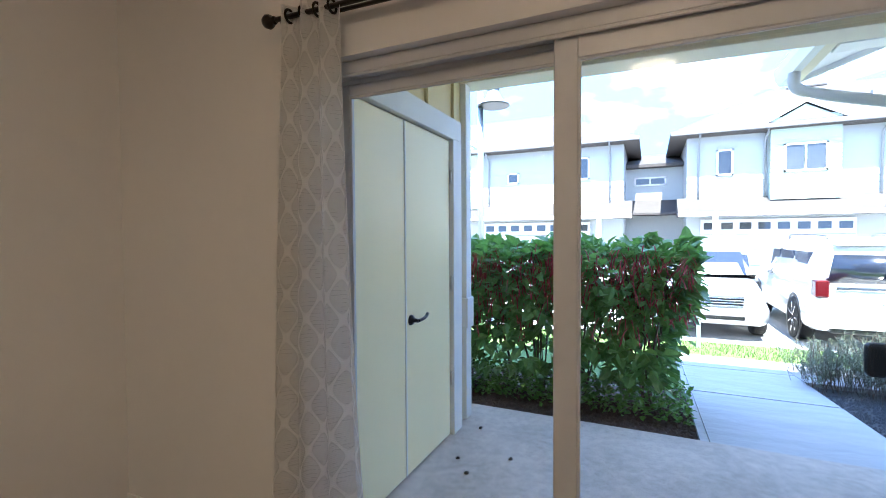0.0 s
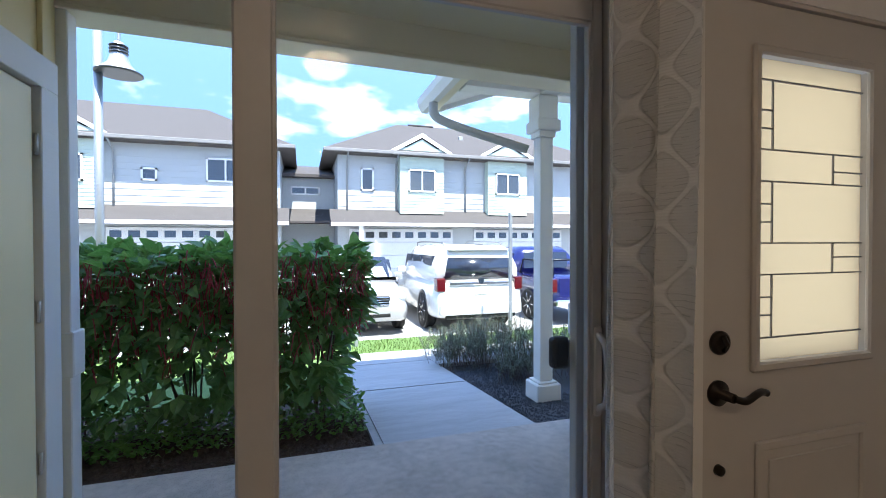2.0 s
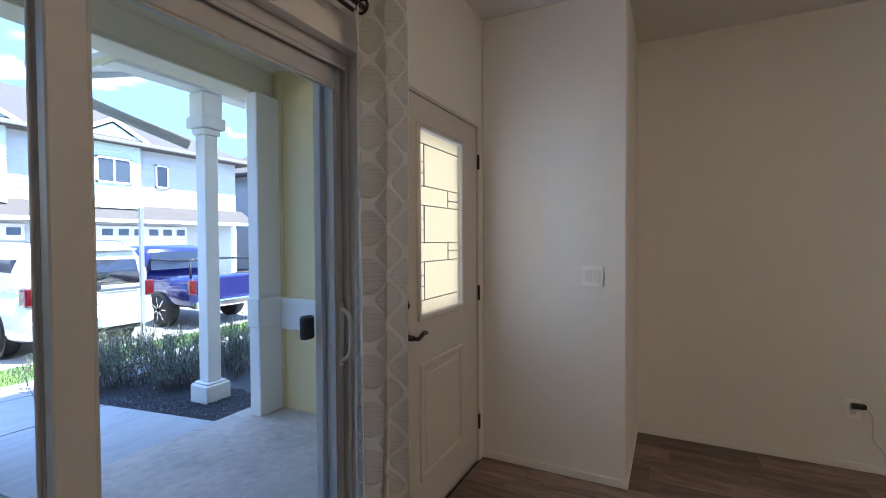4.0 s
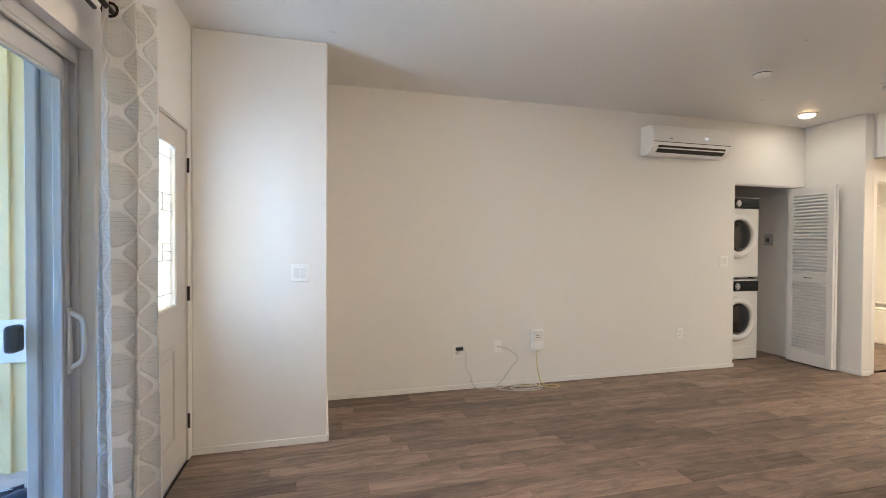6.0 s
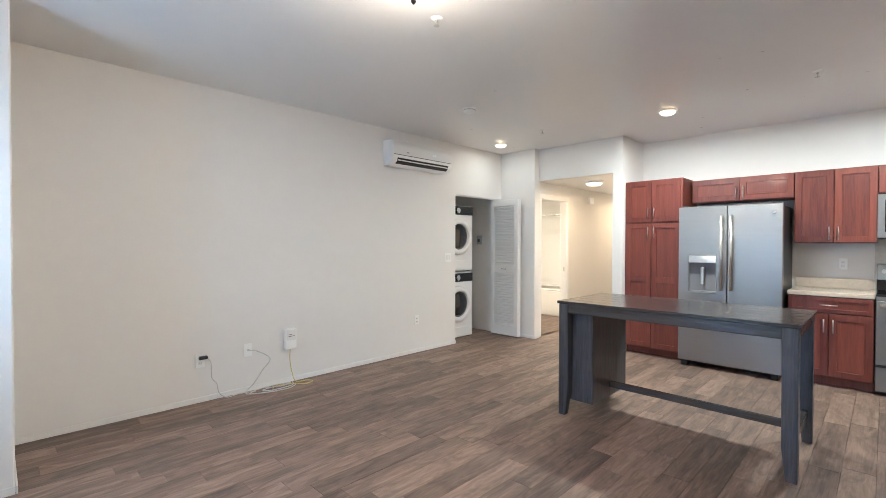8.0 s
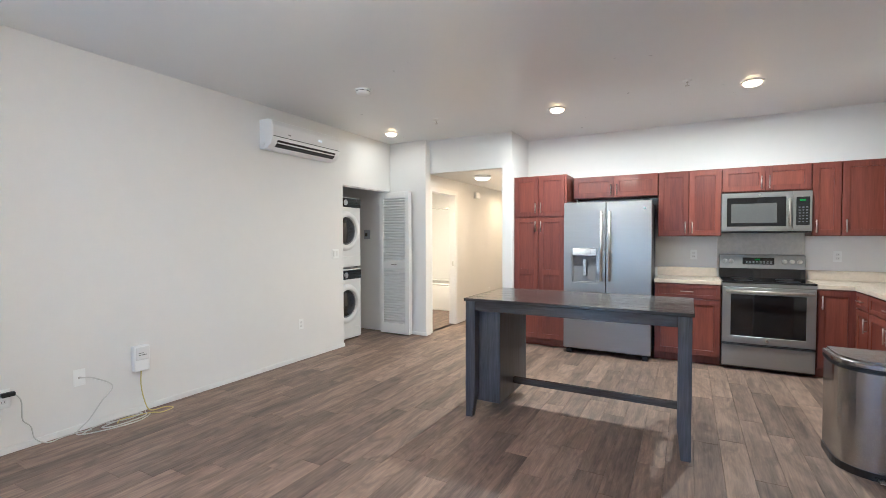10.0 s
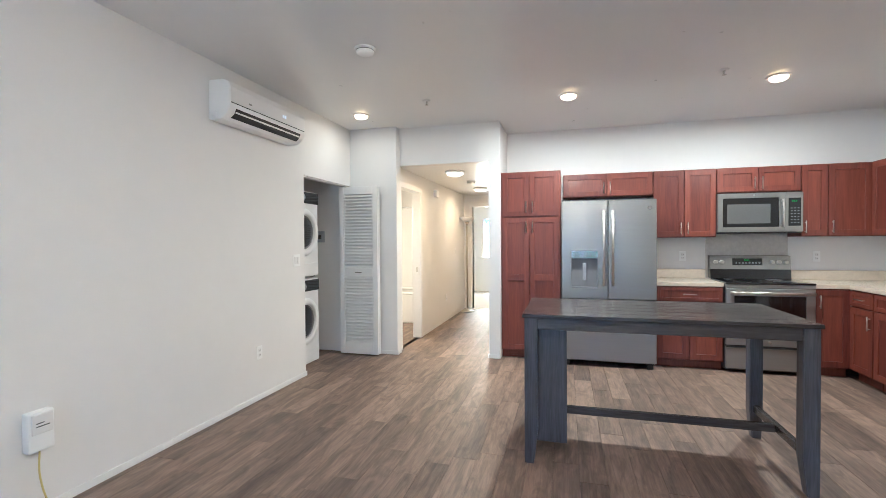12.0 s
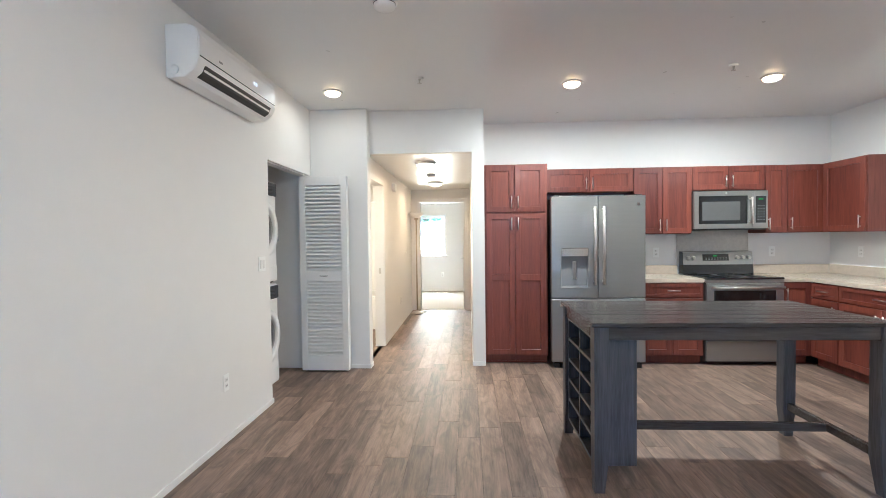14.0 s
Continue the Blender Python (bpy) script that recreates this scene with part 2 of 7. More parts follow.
def prism(bm, outline, axis, a, b):
    """An outline in the two other axes, drawn out along axis from a to b."""
    def at(p, v):
        return {"x": (v, p[0], p[1]), "y": (p[0], v, p[1]), "z": (p[0], p[1], v)}[axis]
    lo, hi = [bm.verts.new(at(p, a)) for p in outline], [bm.verts.new(at(p, b)) for p in outline]
    k = len(outline)
    faces = [bm.faces.new(lo), bm.faces.new(hi[::-1])]
    for i in range(k):
        faces.append(bm.faces.new((lo[i], hi[i], hi[(i + 1) % k], lo[(i + 1) % k])))
    bmesh.ops.recalc_face_normals(bm, faces=faces)
    return bm


def lathe(bm, profile, centre, axis="z", steps=24):
    """A turned body: (radius, height) pairs about an axis through centre."""
    rings = []
    for r, h in profile:
        ring = []
        for i in range(steps):
            a = 2 * math.pi * i / steps
            c, s = r * math.cos(a), r * math.sin(a)
            d = {"z": (c, s, h), "x": (h, c, s), "y": (s, h, c)}[axis]
            ring.append(bm.verts.new((centre[0] + d[0], centre[1] + d[1], centre[2] + d[2])))
        rings.append(ring)
    faces = []
    for a, b in zip(rings, rings[1:]):
        for i in range(steps):
            faces.append(bm.faces.new((a[i], a[(i + 1) % steps], b[(i + 1) % steps], b[i])))
    faces += [bm.faces.new(rings[0][::-1]), bm.faces.new(rings[-1])]
    bmesh.ops.recalc_face_normals(bm, faces=faces)
    for f in faces[:-2]:
        f.smooth = True
    return bm


def tube(bm, points, radius, steps=8):
    """A round bar along points."""
    pts = [Vector(p) for p in points]
    rings = []
    for i, p in enumerate(pts):
        d = (pts[min(i + 1, len(pts) - 1)] - pts[max(i - 1, 0)]).normalized()
        u = d.cross(Vector((0.31, 0.17, 0.93))).normalized()
        v = d.cross(u)
        rings.append([bm.verts.new(p + radius * (math.cos(2 * math.pi * k / steps) * u + math.sin(2 * math.pi * k / steps) * v)) for k in range(steps)])
    faces = []
    for a, b in zip(rings, rings[1:]):
        for k in range(steps):
            f = bm.faces.new((a[k], a[(k + 1) % steps], b[(k + 1) % steps], b[k]))
            f.smooth = True
            faces.append(f)
    faces += [bm.faces.new(rings[0][::-1]), bm.faces.new(rings[-1])]
    bmesh.ops.recalc_face_normals(bm, faces=faces)
    return bm


def curve_points(points, n=8):
    """A smooth line through points."""
    p = [Vector(q) for q in points]
    p = [2 * p[0] - p[1]] + p + [2 * p[-1] - p[-2]]
    out = []
    for i in range(1, len(p) - 2):
        for k in range(n):
            t = k / n
            out.append(0.5 * (2 * p[i] + (p[i + 1] - p[i - 1]) * t + (2 * p[i - 1] - 5 * p[i] + 4 * p[i + 1] - p[i + 2]) * t * t + (3 * p[i] - p[i - 1] - 3 * p[i + 1] + p[i + 2]) * t ** 3))
    return out + [p[-2]]


def root_of(ob):
    v = Vector((0, 0, 0))
    while ob is not None:
        v += ob.location
        ob = ob.parent
    return v


def link_mesh(name, bm, material):
    me = bpy.data.meshes.new(name)
    bm.to_mesh(me)
    bm.free()
    me.materials.append(material)
    return me


def part(name, bm, material, parent, label=""):
    """One mesh, given in world places, under a thing or a part."""
    bmesh.ops.translate(bm, verts=bm.verts, vec=-root_of(parent))
    ob = new(name, link_mesh(name, bm, material))
    ob.parent = parent
    return tagged(ob, label)


def single(name, bm, material, label, category="", group="", kind="", origin=None):
    """A thing that is one mesh."""
    if origin is not None:
        bmesh.ops.translate(bm, verts=bm.verts, vec=-Vector(origin))
    ob = new(name, link_mesh(name, bm, material))
    if origin is not None:
        ob.location = origin
    return tagged(ob, label, category, group, kind)


def thing(name, at, label, category, group="", kind=""):
    ob = new(name)
    ob.location = at
    ob.empty_display_size = 0.1
    return tagged(ob, label, category, group, kind)


def setting(name, bm, material, label=""):
    return single(name, bm, material, label or name.replace("_", " "), name.split("_")[0], kind="structure")


def picture_frame(bm, x0, x1, y0, y1, z0, z1, w, bevel):
    return holed(bm, x0, x1, (y0, y1, z0, z1), (y0 + w, y1 - w, z0 + w, z1 - w), bevel)


def holed(bm, x0, x1, o, h, bevel=0.0):
    """A slab with a rectangular hole through it along x."""
    def loop(x, r):
        return [bm.verts.new((x, y, z)) for y, z in ((r[0], r[2]), (r[1], r[2]), (r[1], r[3]), (r[0], r[3]))]
    a, b, c, d = loop(x0, o), loop(x1, o), loop(x0, h), loop(x1, h)
    fs = []
    for i in range(4):
        j = (i + 1) % 4
        fs += [bm.faces.new((a[i], a[j], c[j], c[i])), bm.faces.new((b[i], d[i], d[j], b[j])), bm.faces.new((a[i], b[i], b[j], a[j])), bm.faces.new((c[i], c[j], d[j], d[i]))]
    bmesh.ops.recalc_face_normals(bm, faces=fs)
    if bevel:
        es = {e for i in range(4) for L in (a, b, c, d) for e in L[i].link_edges}
        bmesh.ops.bevel(bm, geom=[e for e in bm.edges if e in es and e.calc_face_angle(0) > 0.5], offset=bevel, segments=1, affect="EDGES")
    return bm


# ---- rooms ----
CEIL, HALLC = 2.74, 2.285
YS, YA = 3.322, 4.142                 # stub wall, long wall
XE, XH, XK = 6.26, 6.37, 7.04         # end wall, hall header, kitchen wall
YL, YK = -1.06, -1.72                 # side walls
setting("wall_window", boxes((-0.16, 0, YL - 0.2, 0.240, 0, CEIL), (-0.16, 0, 0.240, 2.078, 2.080, CEIL), (-0.16, 0, 2.078, 2.335, 0, CEIL),
                             (-0.16, 0, 2.335, 3.265, 2.075, CEIL), (-0.16, 0, 3.265, YS + 0.15, 0, CEIL)), M["wall"], "painted window wall of the living room")
setting("wall_stub", boxes((0, 0.842, YS, YS + 0.12, 0, CEIL), (0.72, 0.842, YS + 0.12, YA + 0.12, 0, CEIL), bevel=0.008), M["wall"], "white painted closet wall beside the entry door")
setting("wall_long", boxes((0.842, 5.245, YA, YA + 0.12, 0, CEIL), (5.245, XE, YA, YA + 0.12, 2.045, CEIL), (XE, XE + 0.12, YA, 5.1, 0, CEIL)), M["wall"], "long white painted wall")
setting("wall_end", boxes((XE, XE + 0.12, 3.53, YA, 0, CEIL), bevel=0.006), M["wall"], "white end wall beside the hall opening")
setting("wall_header", boxes((XH, XH + 0.12, 2.435, 3.53, HALLC, CEIL), (XE + 0.122, XH, 3.53, 3.56, 0, CEIL), (XH, XK + 0.12, 2.305, 2.435, 0, CEIL)), M["wall"], "white header and pier of the hall opening")
setting("wall_kitchen", boxes((XK, XK + 0.12, YK - 0.12, 2.305, 0, CEIL)), M["wall"], "white kitchen back wall")
setting("wall_side", boxes((1.3, XK, YK - 0.12, YK, 0, CEIL), (0, 1.3, YL - 0.12, YL, 0, CEIL), (1.3, 1.42, YK, YL - 0.12, 0, CEIL)), M["wall"], "white side wall")
setting("wall_laundry", boxes((5.05, 5.13, YA + 0.12, 5.1, 0, CEIL), (5.05, XE + 0.12, 5.1, 5.2, 0, CEIL)), M["wall"], "laundry closet walls")
setting("ceiling", boxes((-0.16, XK + 0.12, YK - 0.2, 5.2, CEIL, CEIL + 0.12)), M["ceil"], "satin grey-white ceiling")
# hall, bath, bedroom
HY0, HY1 = 2.435, 3.56
setting("wall_hall_left", boxes((XE + 0.12, 6.47, HY1, HY1 + 0.11, 0, HALLC), (6.47, 7.23, HY1, HY1 + 0.11, 2.05, HALLC), (7.23, 10.05, HY1, HY1 + 0.11, 0, HALLC)), M["wall"])
setting("wall_hall_right", boxes((XK + 0.12, 10.05, HY0 - 0.11, HY0, 0, HALLC)), M["wall"])
setting("wall_hall_end", boxes((10.05, 10.16, HY0 - 0.11, 2.55, 0, 2.5), (10.05, 10.16, 2.55, 3.39, 2.05, 2.5), (10.05, 10.16, 3.39, HY1 + 0.2, 0, 2.5)), M["wall"])
setting("ceiling_hall", boxes((XH + 0.12, 10.16, HY0 - 0.11, HY1 + 0.1, HALLC, HALLC + 0.1)), M["ceil"])
setting("wall_bath", boxes((XE + 0.12, XE + 0.2, HY1 + 0.11, 5.5, 0, 2.4), (9.12, 9.2, HY1 + 0.11, 5.5, 0, 2.4), (XE + 0.12, 9.2, 5.5, 5.58, 0, 2.4)), M["wall"])
setting("ceiling_bath", boxes((XE + 0.12, 9.2, HY1 + 0.11, 5.58, 2.4, 2.5)), M["ceil"])
BW = (3.05, 3.75, 0.92, 1.98)
setting("wall_bedroom", boxes((13.05, 13.17, 0.8, BW[0], 0, 2.5), (13.05, 13.17, BW[1], 5.6, 0, 2.5), (13.05, 13.17, BW[0], BW[1], 0, BW[2]),
                              (13.05, 13.17, BW[0], BW[1], BW[3], 2.5), (10.16, 13.17, 0.7, 0.8, 0, 2.5), (10.16, 13.17, 5.6, 5.7, 0, 2.5),
                              (10.05, 10.16, 0.7, HY0 - 0.11, 0, 2.5), (10.05, 10.16, HY1 + 0.2, 5.7, 0, 2.5)), M["wall"])
setting("ceiling_bedroom", boxes((10.05, 13.17, 0.7, 5.7, 2.5, 2.6)), M["ceil"])
setting("floor_bedroom", boxes((10.06, 13.1, 0.75, 5.65, -0.08, 0.004)), M["carpet"], "pale bedroom carpet")
setting("floor_bath", boxes((XE + 0.12, 9.15, HY1 + 0.02, 5.55, -0.08, 0.0)), M["plank"], "grey-brown bathroom floor")
# upper storey and roof of this building, which shade the front
setting("facade_upper", boxes((-1.9, 13.2, -6.0, YA + 6.0, 2.90, 5.9), (-2.6, 13.6, -6.5, YA + 6.5, 5.9, 6.1)), M["extrim"], "upper storey of the building")
setting("facade_lower", boxes((-0.30, -0.162, -6.0, -0.02, -0.3, 2.9), (-0.30, -0.162, 3.48, 10.0, -0.3, 2.9)), M["board"], "lower outside walls of the building")

# ---- front of the building: patio, closet wall, beam ----
PZ = -0.075
YC, YP = 0.117, 3.50                  # faces of the storage closet and of the far side wall
XB = -1.98                            # beam
setting("patio", boxes((-2.22, -0.16, -6.0, 10.0, -0.4, PZ), bevel=0.012), M["concrete"], "stained grey concrete patio slab")
setting("ceiling_porch", boxes((-2.3, -0.162, -0.6, 3.8, 2.82, 2.90)), M["porchceil"], "cream porch ceiling")
setting("wall_closet", boxes((-1.86, -0.165, YC - 0.16, YC - 0.045, PZ, 2.82)), M["board"], "cream board-and-batten storage closet wall")
setting("wall_patio", boxes((-2.02, -0.165, YP + 0.02, YP + 0.16, PZ, 2.82)), M["board"], "cream board-and-batten patio side wall")
bm = boxes((XB - 0.10, XB + 0.10, -0.9, 3.62, 2.60, 2.83), (XB - 0.12, XB + 0.12, -0.9, 3.62, 2.585, 2.615), bevel=0.006)
for v in bm.verts:          # it runs a little off square to the wall
    v.co.x -= 0.045 * (v.co.y - 0.3)
setting("beam", bm, M["beam"], "painted porch beam")
trim = thing("trim_porch", (XB, 0, PZ), "white boards at the porch corners and band", "trim", kind="structure")
for (x0, x1, y0, y1, z0, z1) in ((-1.97, -1.865, YC - 0.16, YC + 0.005, PZ, 2.585), (-2.06, -1.94, 3.265, YP + 0.16, PZ, 2.585),
                                 (-1.985, -1.855, YC - 0.17, YC + 0.02, 0.66, 0.90), (-2.07, -1.93, 3.252, YP + 0.01, 0.66, 0.90), (-1.928, -0.17, YP - 0.022, YP + 0.018, 0.62, 0.885)):
    part("board", boxes((x0, x1, y0, y1, z0, z1), bevel=0.006), M["extrim"], trim)
for i in range(5):
    x = -0.22 - i * 0.43
    part("batten", boxes((x - 0.022, x + 0.022, YP - 0.004, YP + 0.02, PZ, 2.82), bevel=0.003), M["board"], trim)
    if i < 4:
        part("batten", boxes((x - 0.222, x - 0.178, YC - 0.045, YC - 0.02, 2.24, 2.82), bevel=0.003), M["board"], trim)
closet = thing("double_door", (-0.9, YC, PZ), "cream flush double storage doors with white casing", "door", kind="structure")
for x0, x1 in ((-0.892, -0.245), (-1.545, -0.902)):
    leaf = part("door_leaf", boxes((x0, x1, YC - 0.04, YC, PZ + 0.015, 2.075), bevel=0.004), M["doorcream"], closet)
    if x0 < -1:
        for z in (0.35, 1.05, 1.82):
            part("hinge", lathe(bmnew(), [(0.009, -0.05), (0.009, 0.05)], (x0 - 0.012, YC + 0.008, z), steps=10), M["nickel"], leaf)
        hx = -0.962
        part("lever_handle", tube(lathe(bmnew(), [(0.033, 0.0), (0.030, 0.012), (0.012, 0.016), (0.012, 0.055)], (hx, YC, 0.88), "y", 16),
                                  curve_points([(hx, YC + 0.055, 0.88), (hx - 0.05, YC + 0.062, 0.885), (hx - 0.10, YC + 0.055, 0.892), (hx - 0.125, YC + 0.05, 0.905)]), 0.0095), M["bronze"], leaf, "dark bronze lever handle")
part("astragal", boxes((-0.905, -0.89, YC - 0.01, YC + 0.006, PZ + 0.02, 2.075), bevel=0.003), M["extrim"], closet)
part("casing", boxes((-1.72, -1.57, YC - 0.03, YC + 0.025, PZ, 2.09), (-1.72, -0.17, YC - 0.03, YC + 0.025, 2.09, 2.24), (-0.235, -0.17, YC - 0.03, YC + 0.025, PZ, 2.09), bevel=0.004), M["extrim"], closet)

# ---- grounds ----
LOT = -0.60


def ground_z(x):
    """The fall of the ground away from the building."""
    if x > -2.2:
        return -0.10
    if x > -6.4:
        return -0.10 - 0.35 * (-2.2 - x) / 4.2
    return -0.45


def slope_slab(bm, x0, x1, y0, y1, lift=0.0, thick=0.25):
    prism(bm, [(x0, ground_z(x0) + lift), (x1, ground_z(x1) + lift), (x1, ground_z(x1) + lift - thick), (x0, ground_z(x0) + lift - thick)], "y", y0, y1)
    return bm


bm = bmnew()
xs = [-2.2, -3, -4, -5, -6.4, -7.35, -7.5, -14, -40, -900]
zs = [-0.16, -0.22, -0.30, -0.39, -0.50, -0.50, LOT - 0.02, LOT - 0.02, LOT - 0.02, LOT - 0.02]
for i in range(len(xs) - 1):
    q = [(xs[i], -900, zs[i]), (xs[i], 900, zs[i]), (xs[i + 1], 900, zs[i + 1]), (xs[i + 1], -900, zs[i + 1])]
    bm.faces.new([bm.verts.new(c) for c in q])
q = [(900, -900, -0.5), (900, 900, -0.5), (-2.2, 900, -0.5), (-2.2, -900, -0.5)]
bm.faces.new([bm.verts.new(c) for c in q])
bmesh.ops.recalc_face_normals(bm, faces=bm.faces)
setting("ground", bm, M["mulch"], "bare soil around the buildings")
setting("road", boxes((-21.0, -7.52, -60, 70, LOT - 0.1, LOT)), M["asphalt"], "asphalt parking lot")
setting("kerb", boxes((-7.55, -7.38, -60, 70, LOT - 0.1, -0.455), bevel=0.02), M["walkconc"], "concrete kerb")
setting("lawn", boxes((-7.38, -6.35, -60, 70, -0.6, -0.44)), M["grass"], "strip of lawn beside the kerb")
walkway = thing("walkway", (-4.3, 2.45, -0.3), "concrete walkway slabs with broom finish and joints", "path", kind="structure")
for x0, x1 in ((-3.85, -2.245), (-5.34, -3.88), (-6.35, -5.37)):
    part("slab", slope_slab(bmnew(), x0, x1, 1.84, 3.07, 0.012), M["walkconc"], walkway)
part("slab", slope_slab(bmnew(), -6.35, -5.0, 3.085, 9.0, 0.008), M["walkconc"], walkway)
setting("lawn_hedge", slope_slab(bmnew(), -6.3, -4.0, -6.0, 1.78, -0.018), M["grass"], "grass behind the hedge")
setting("bed_mulch", slope_slab(bmnew(), -4.0, -2.225, -5.0, 1.78, -0.03), M["mulch"], "dark mulch bed under the hedge")
setting("bed_edging", slope_slab(bmnew(), -6.3, -2.225, 1.78, 1.838, 0.0), M["walkconc"], "bed edging")
setting("bed_gravel", slope_slab(bmnew(), -4.95, -2.225, 3.085, 6.5, -0.03), M["gravel"], "bed of dark gravel")

# ---- across the lot ----
HX = -21.6
M["siding"] = mat("siding_white", (0.44, 0.46, 0.455), 0.6, var=0.03)
M["siding2"] = mat("siding_green", (0.48, 0.55, 0.46), 0.6, var=0.03)
M["shingle"] = mat("roof_shingle", (0.078, 0.070, 0.068), 0.9, var=0.15, scale=1.5, bump=0.5, bscale=12, stretch=(1, 1, 3))
M["fascia"] = mat("fascia", (0.20, 0.195, 0.19), 0.5)
M["spout"] = mat("grey_downspout", (0.30, 0.31, 0.31), 0.5)
M["hwin"] = mat("house_glass", (0.05, 0.06, 0.07), 0.08, var=0.3, coat=0.5)
M["garage"] = mat("garage_white", (0.72, 0.72, 0.70), 0.5, var=0.02)


def hip_roof(bm, x0, x1, y0, y1, z0, rise, inset):
    """A hipped roof slab over a rectangle."""
    lo = [bm.verts.new(c) for c in ((x0, y0, z0), (x1, y0, z0), (x1, y1, z0), (x0, y1, z0))]
    up = [bm.verts.new((v.co.x, v.co.y, z0 + 0.16)) for v in lo]
    xm = (x0 + x1) / 2
    r = [bm.verts.new((xm, y0 + inset, z0 + rise)), bm.verts.new((xm, y1 - inset, z0 + rise))]
    fs = [bm.faces.new(lo[::-1])] + [bm.faces.new((lo[i], lo[(i + 1) % 4], up[(i + 1) % 4], up[i])) for i in range(4)]
    fs += [bm.faces.new((up[0], up[1], r[0])), bm.faces.new((up[1], up[2], r[1], r[0])), bm.faces.new((up[2], up[3], r[1])), bm.faces.new((up[3], up[0], r[0], r[1]))]
    bmesh.ops.recalc_face_normals(bm, faces=fs)
    return bm


def house_window(house, y0, y1, z0, z1, x, panes=2):
    w = part("window", boxes((x, x + 0.06, y0, y1, z0, z0 + 0.08), (x, x + 0.06, y0, y1, z1 - 0.08, z1), (x, x + 0.06, y0, y0 + 0.08, z0, z1), (x, x + 0.06, y1 - 0.08, y1, z0, z1),
                             *[(x, x + 0.05, y0 + (y1 - y0) * k / panes - 0.03, y0 + (y1 - y0) * k / panes + 0.03, z0, z1) for k in range(1, panes)]), M["trim"], house, "white window frame")
    for k in range(panes):
        a, b = y0 + (y1 - y0) * k / panes + 0.05, y0 + (y1 - y0) * (k + 1) / panes - 0.05
        part("pane", boxes((x + 0.005, x + 0.02, a, b, z0 + 0.07, z1 - 0.07)), M["hwin"], w)


def garage_door(house, y0, y1, top, x):
    d = part("garage_door", boxes(*[(x, x + 0.05, y0, y1, LOT + 0.02 + (top - LOT) * k / 4, LOT + (top - LOT) * (k + 1) / 4) for k in range(4)], bevel=0.01), M["garage"], house)
    k = 8
    for i in range(k):
        a = y0 + (y1 - y0) * (i + 0.18) / k
        part("pane", boxes((x + 0.045, x + 0.058, a, a + (y1 - y0) / k * 0.64, top - 0.45, top - 0.15)), M["hwin"], d)


def siding(bm, x, y0, y1, z0, z1, step=0.2):
    """Lapped boards on a face that looks along +x."""
    z = z0
    while z < z1 - 0.01:
        t = min(z + step, z1)
        prism(bm, [(x, z), (x + 0.03, z), (x + 0.012, t), (x, t)], "y", y0, y1)
        z = t
    return bm


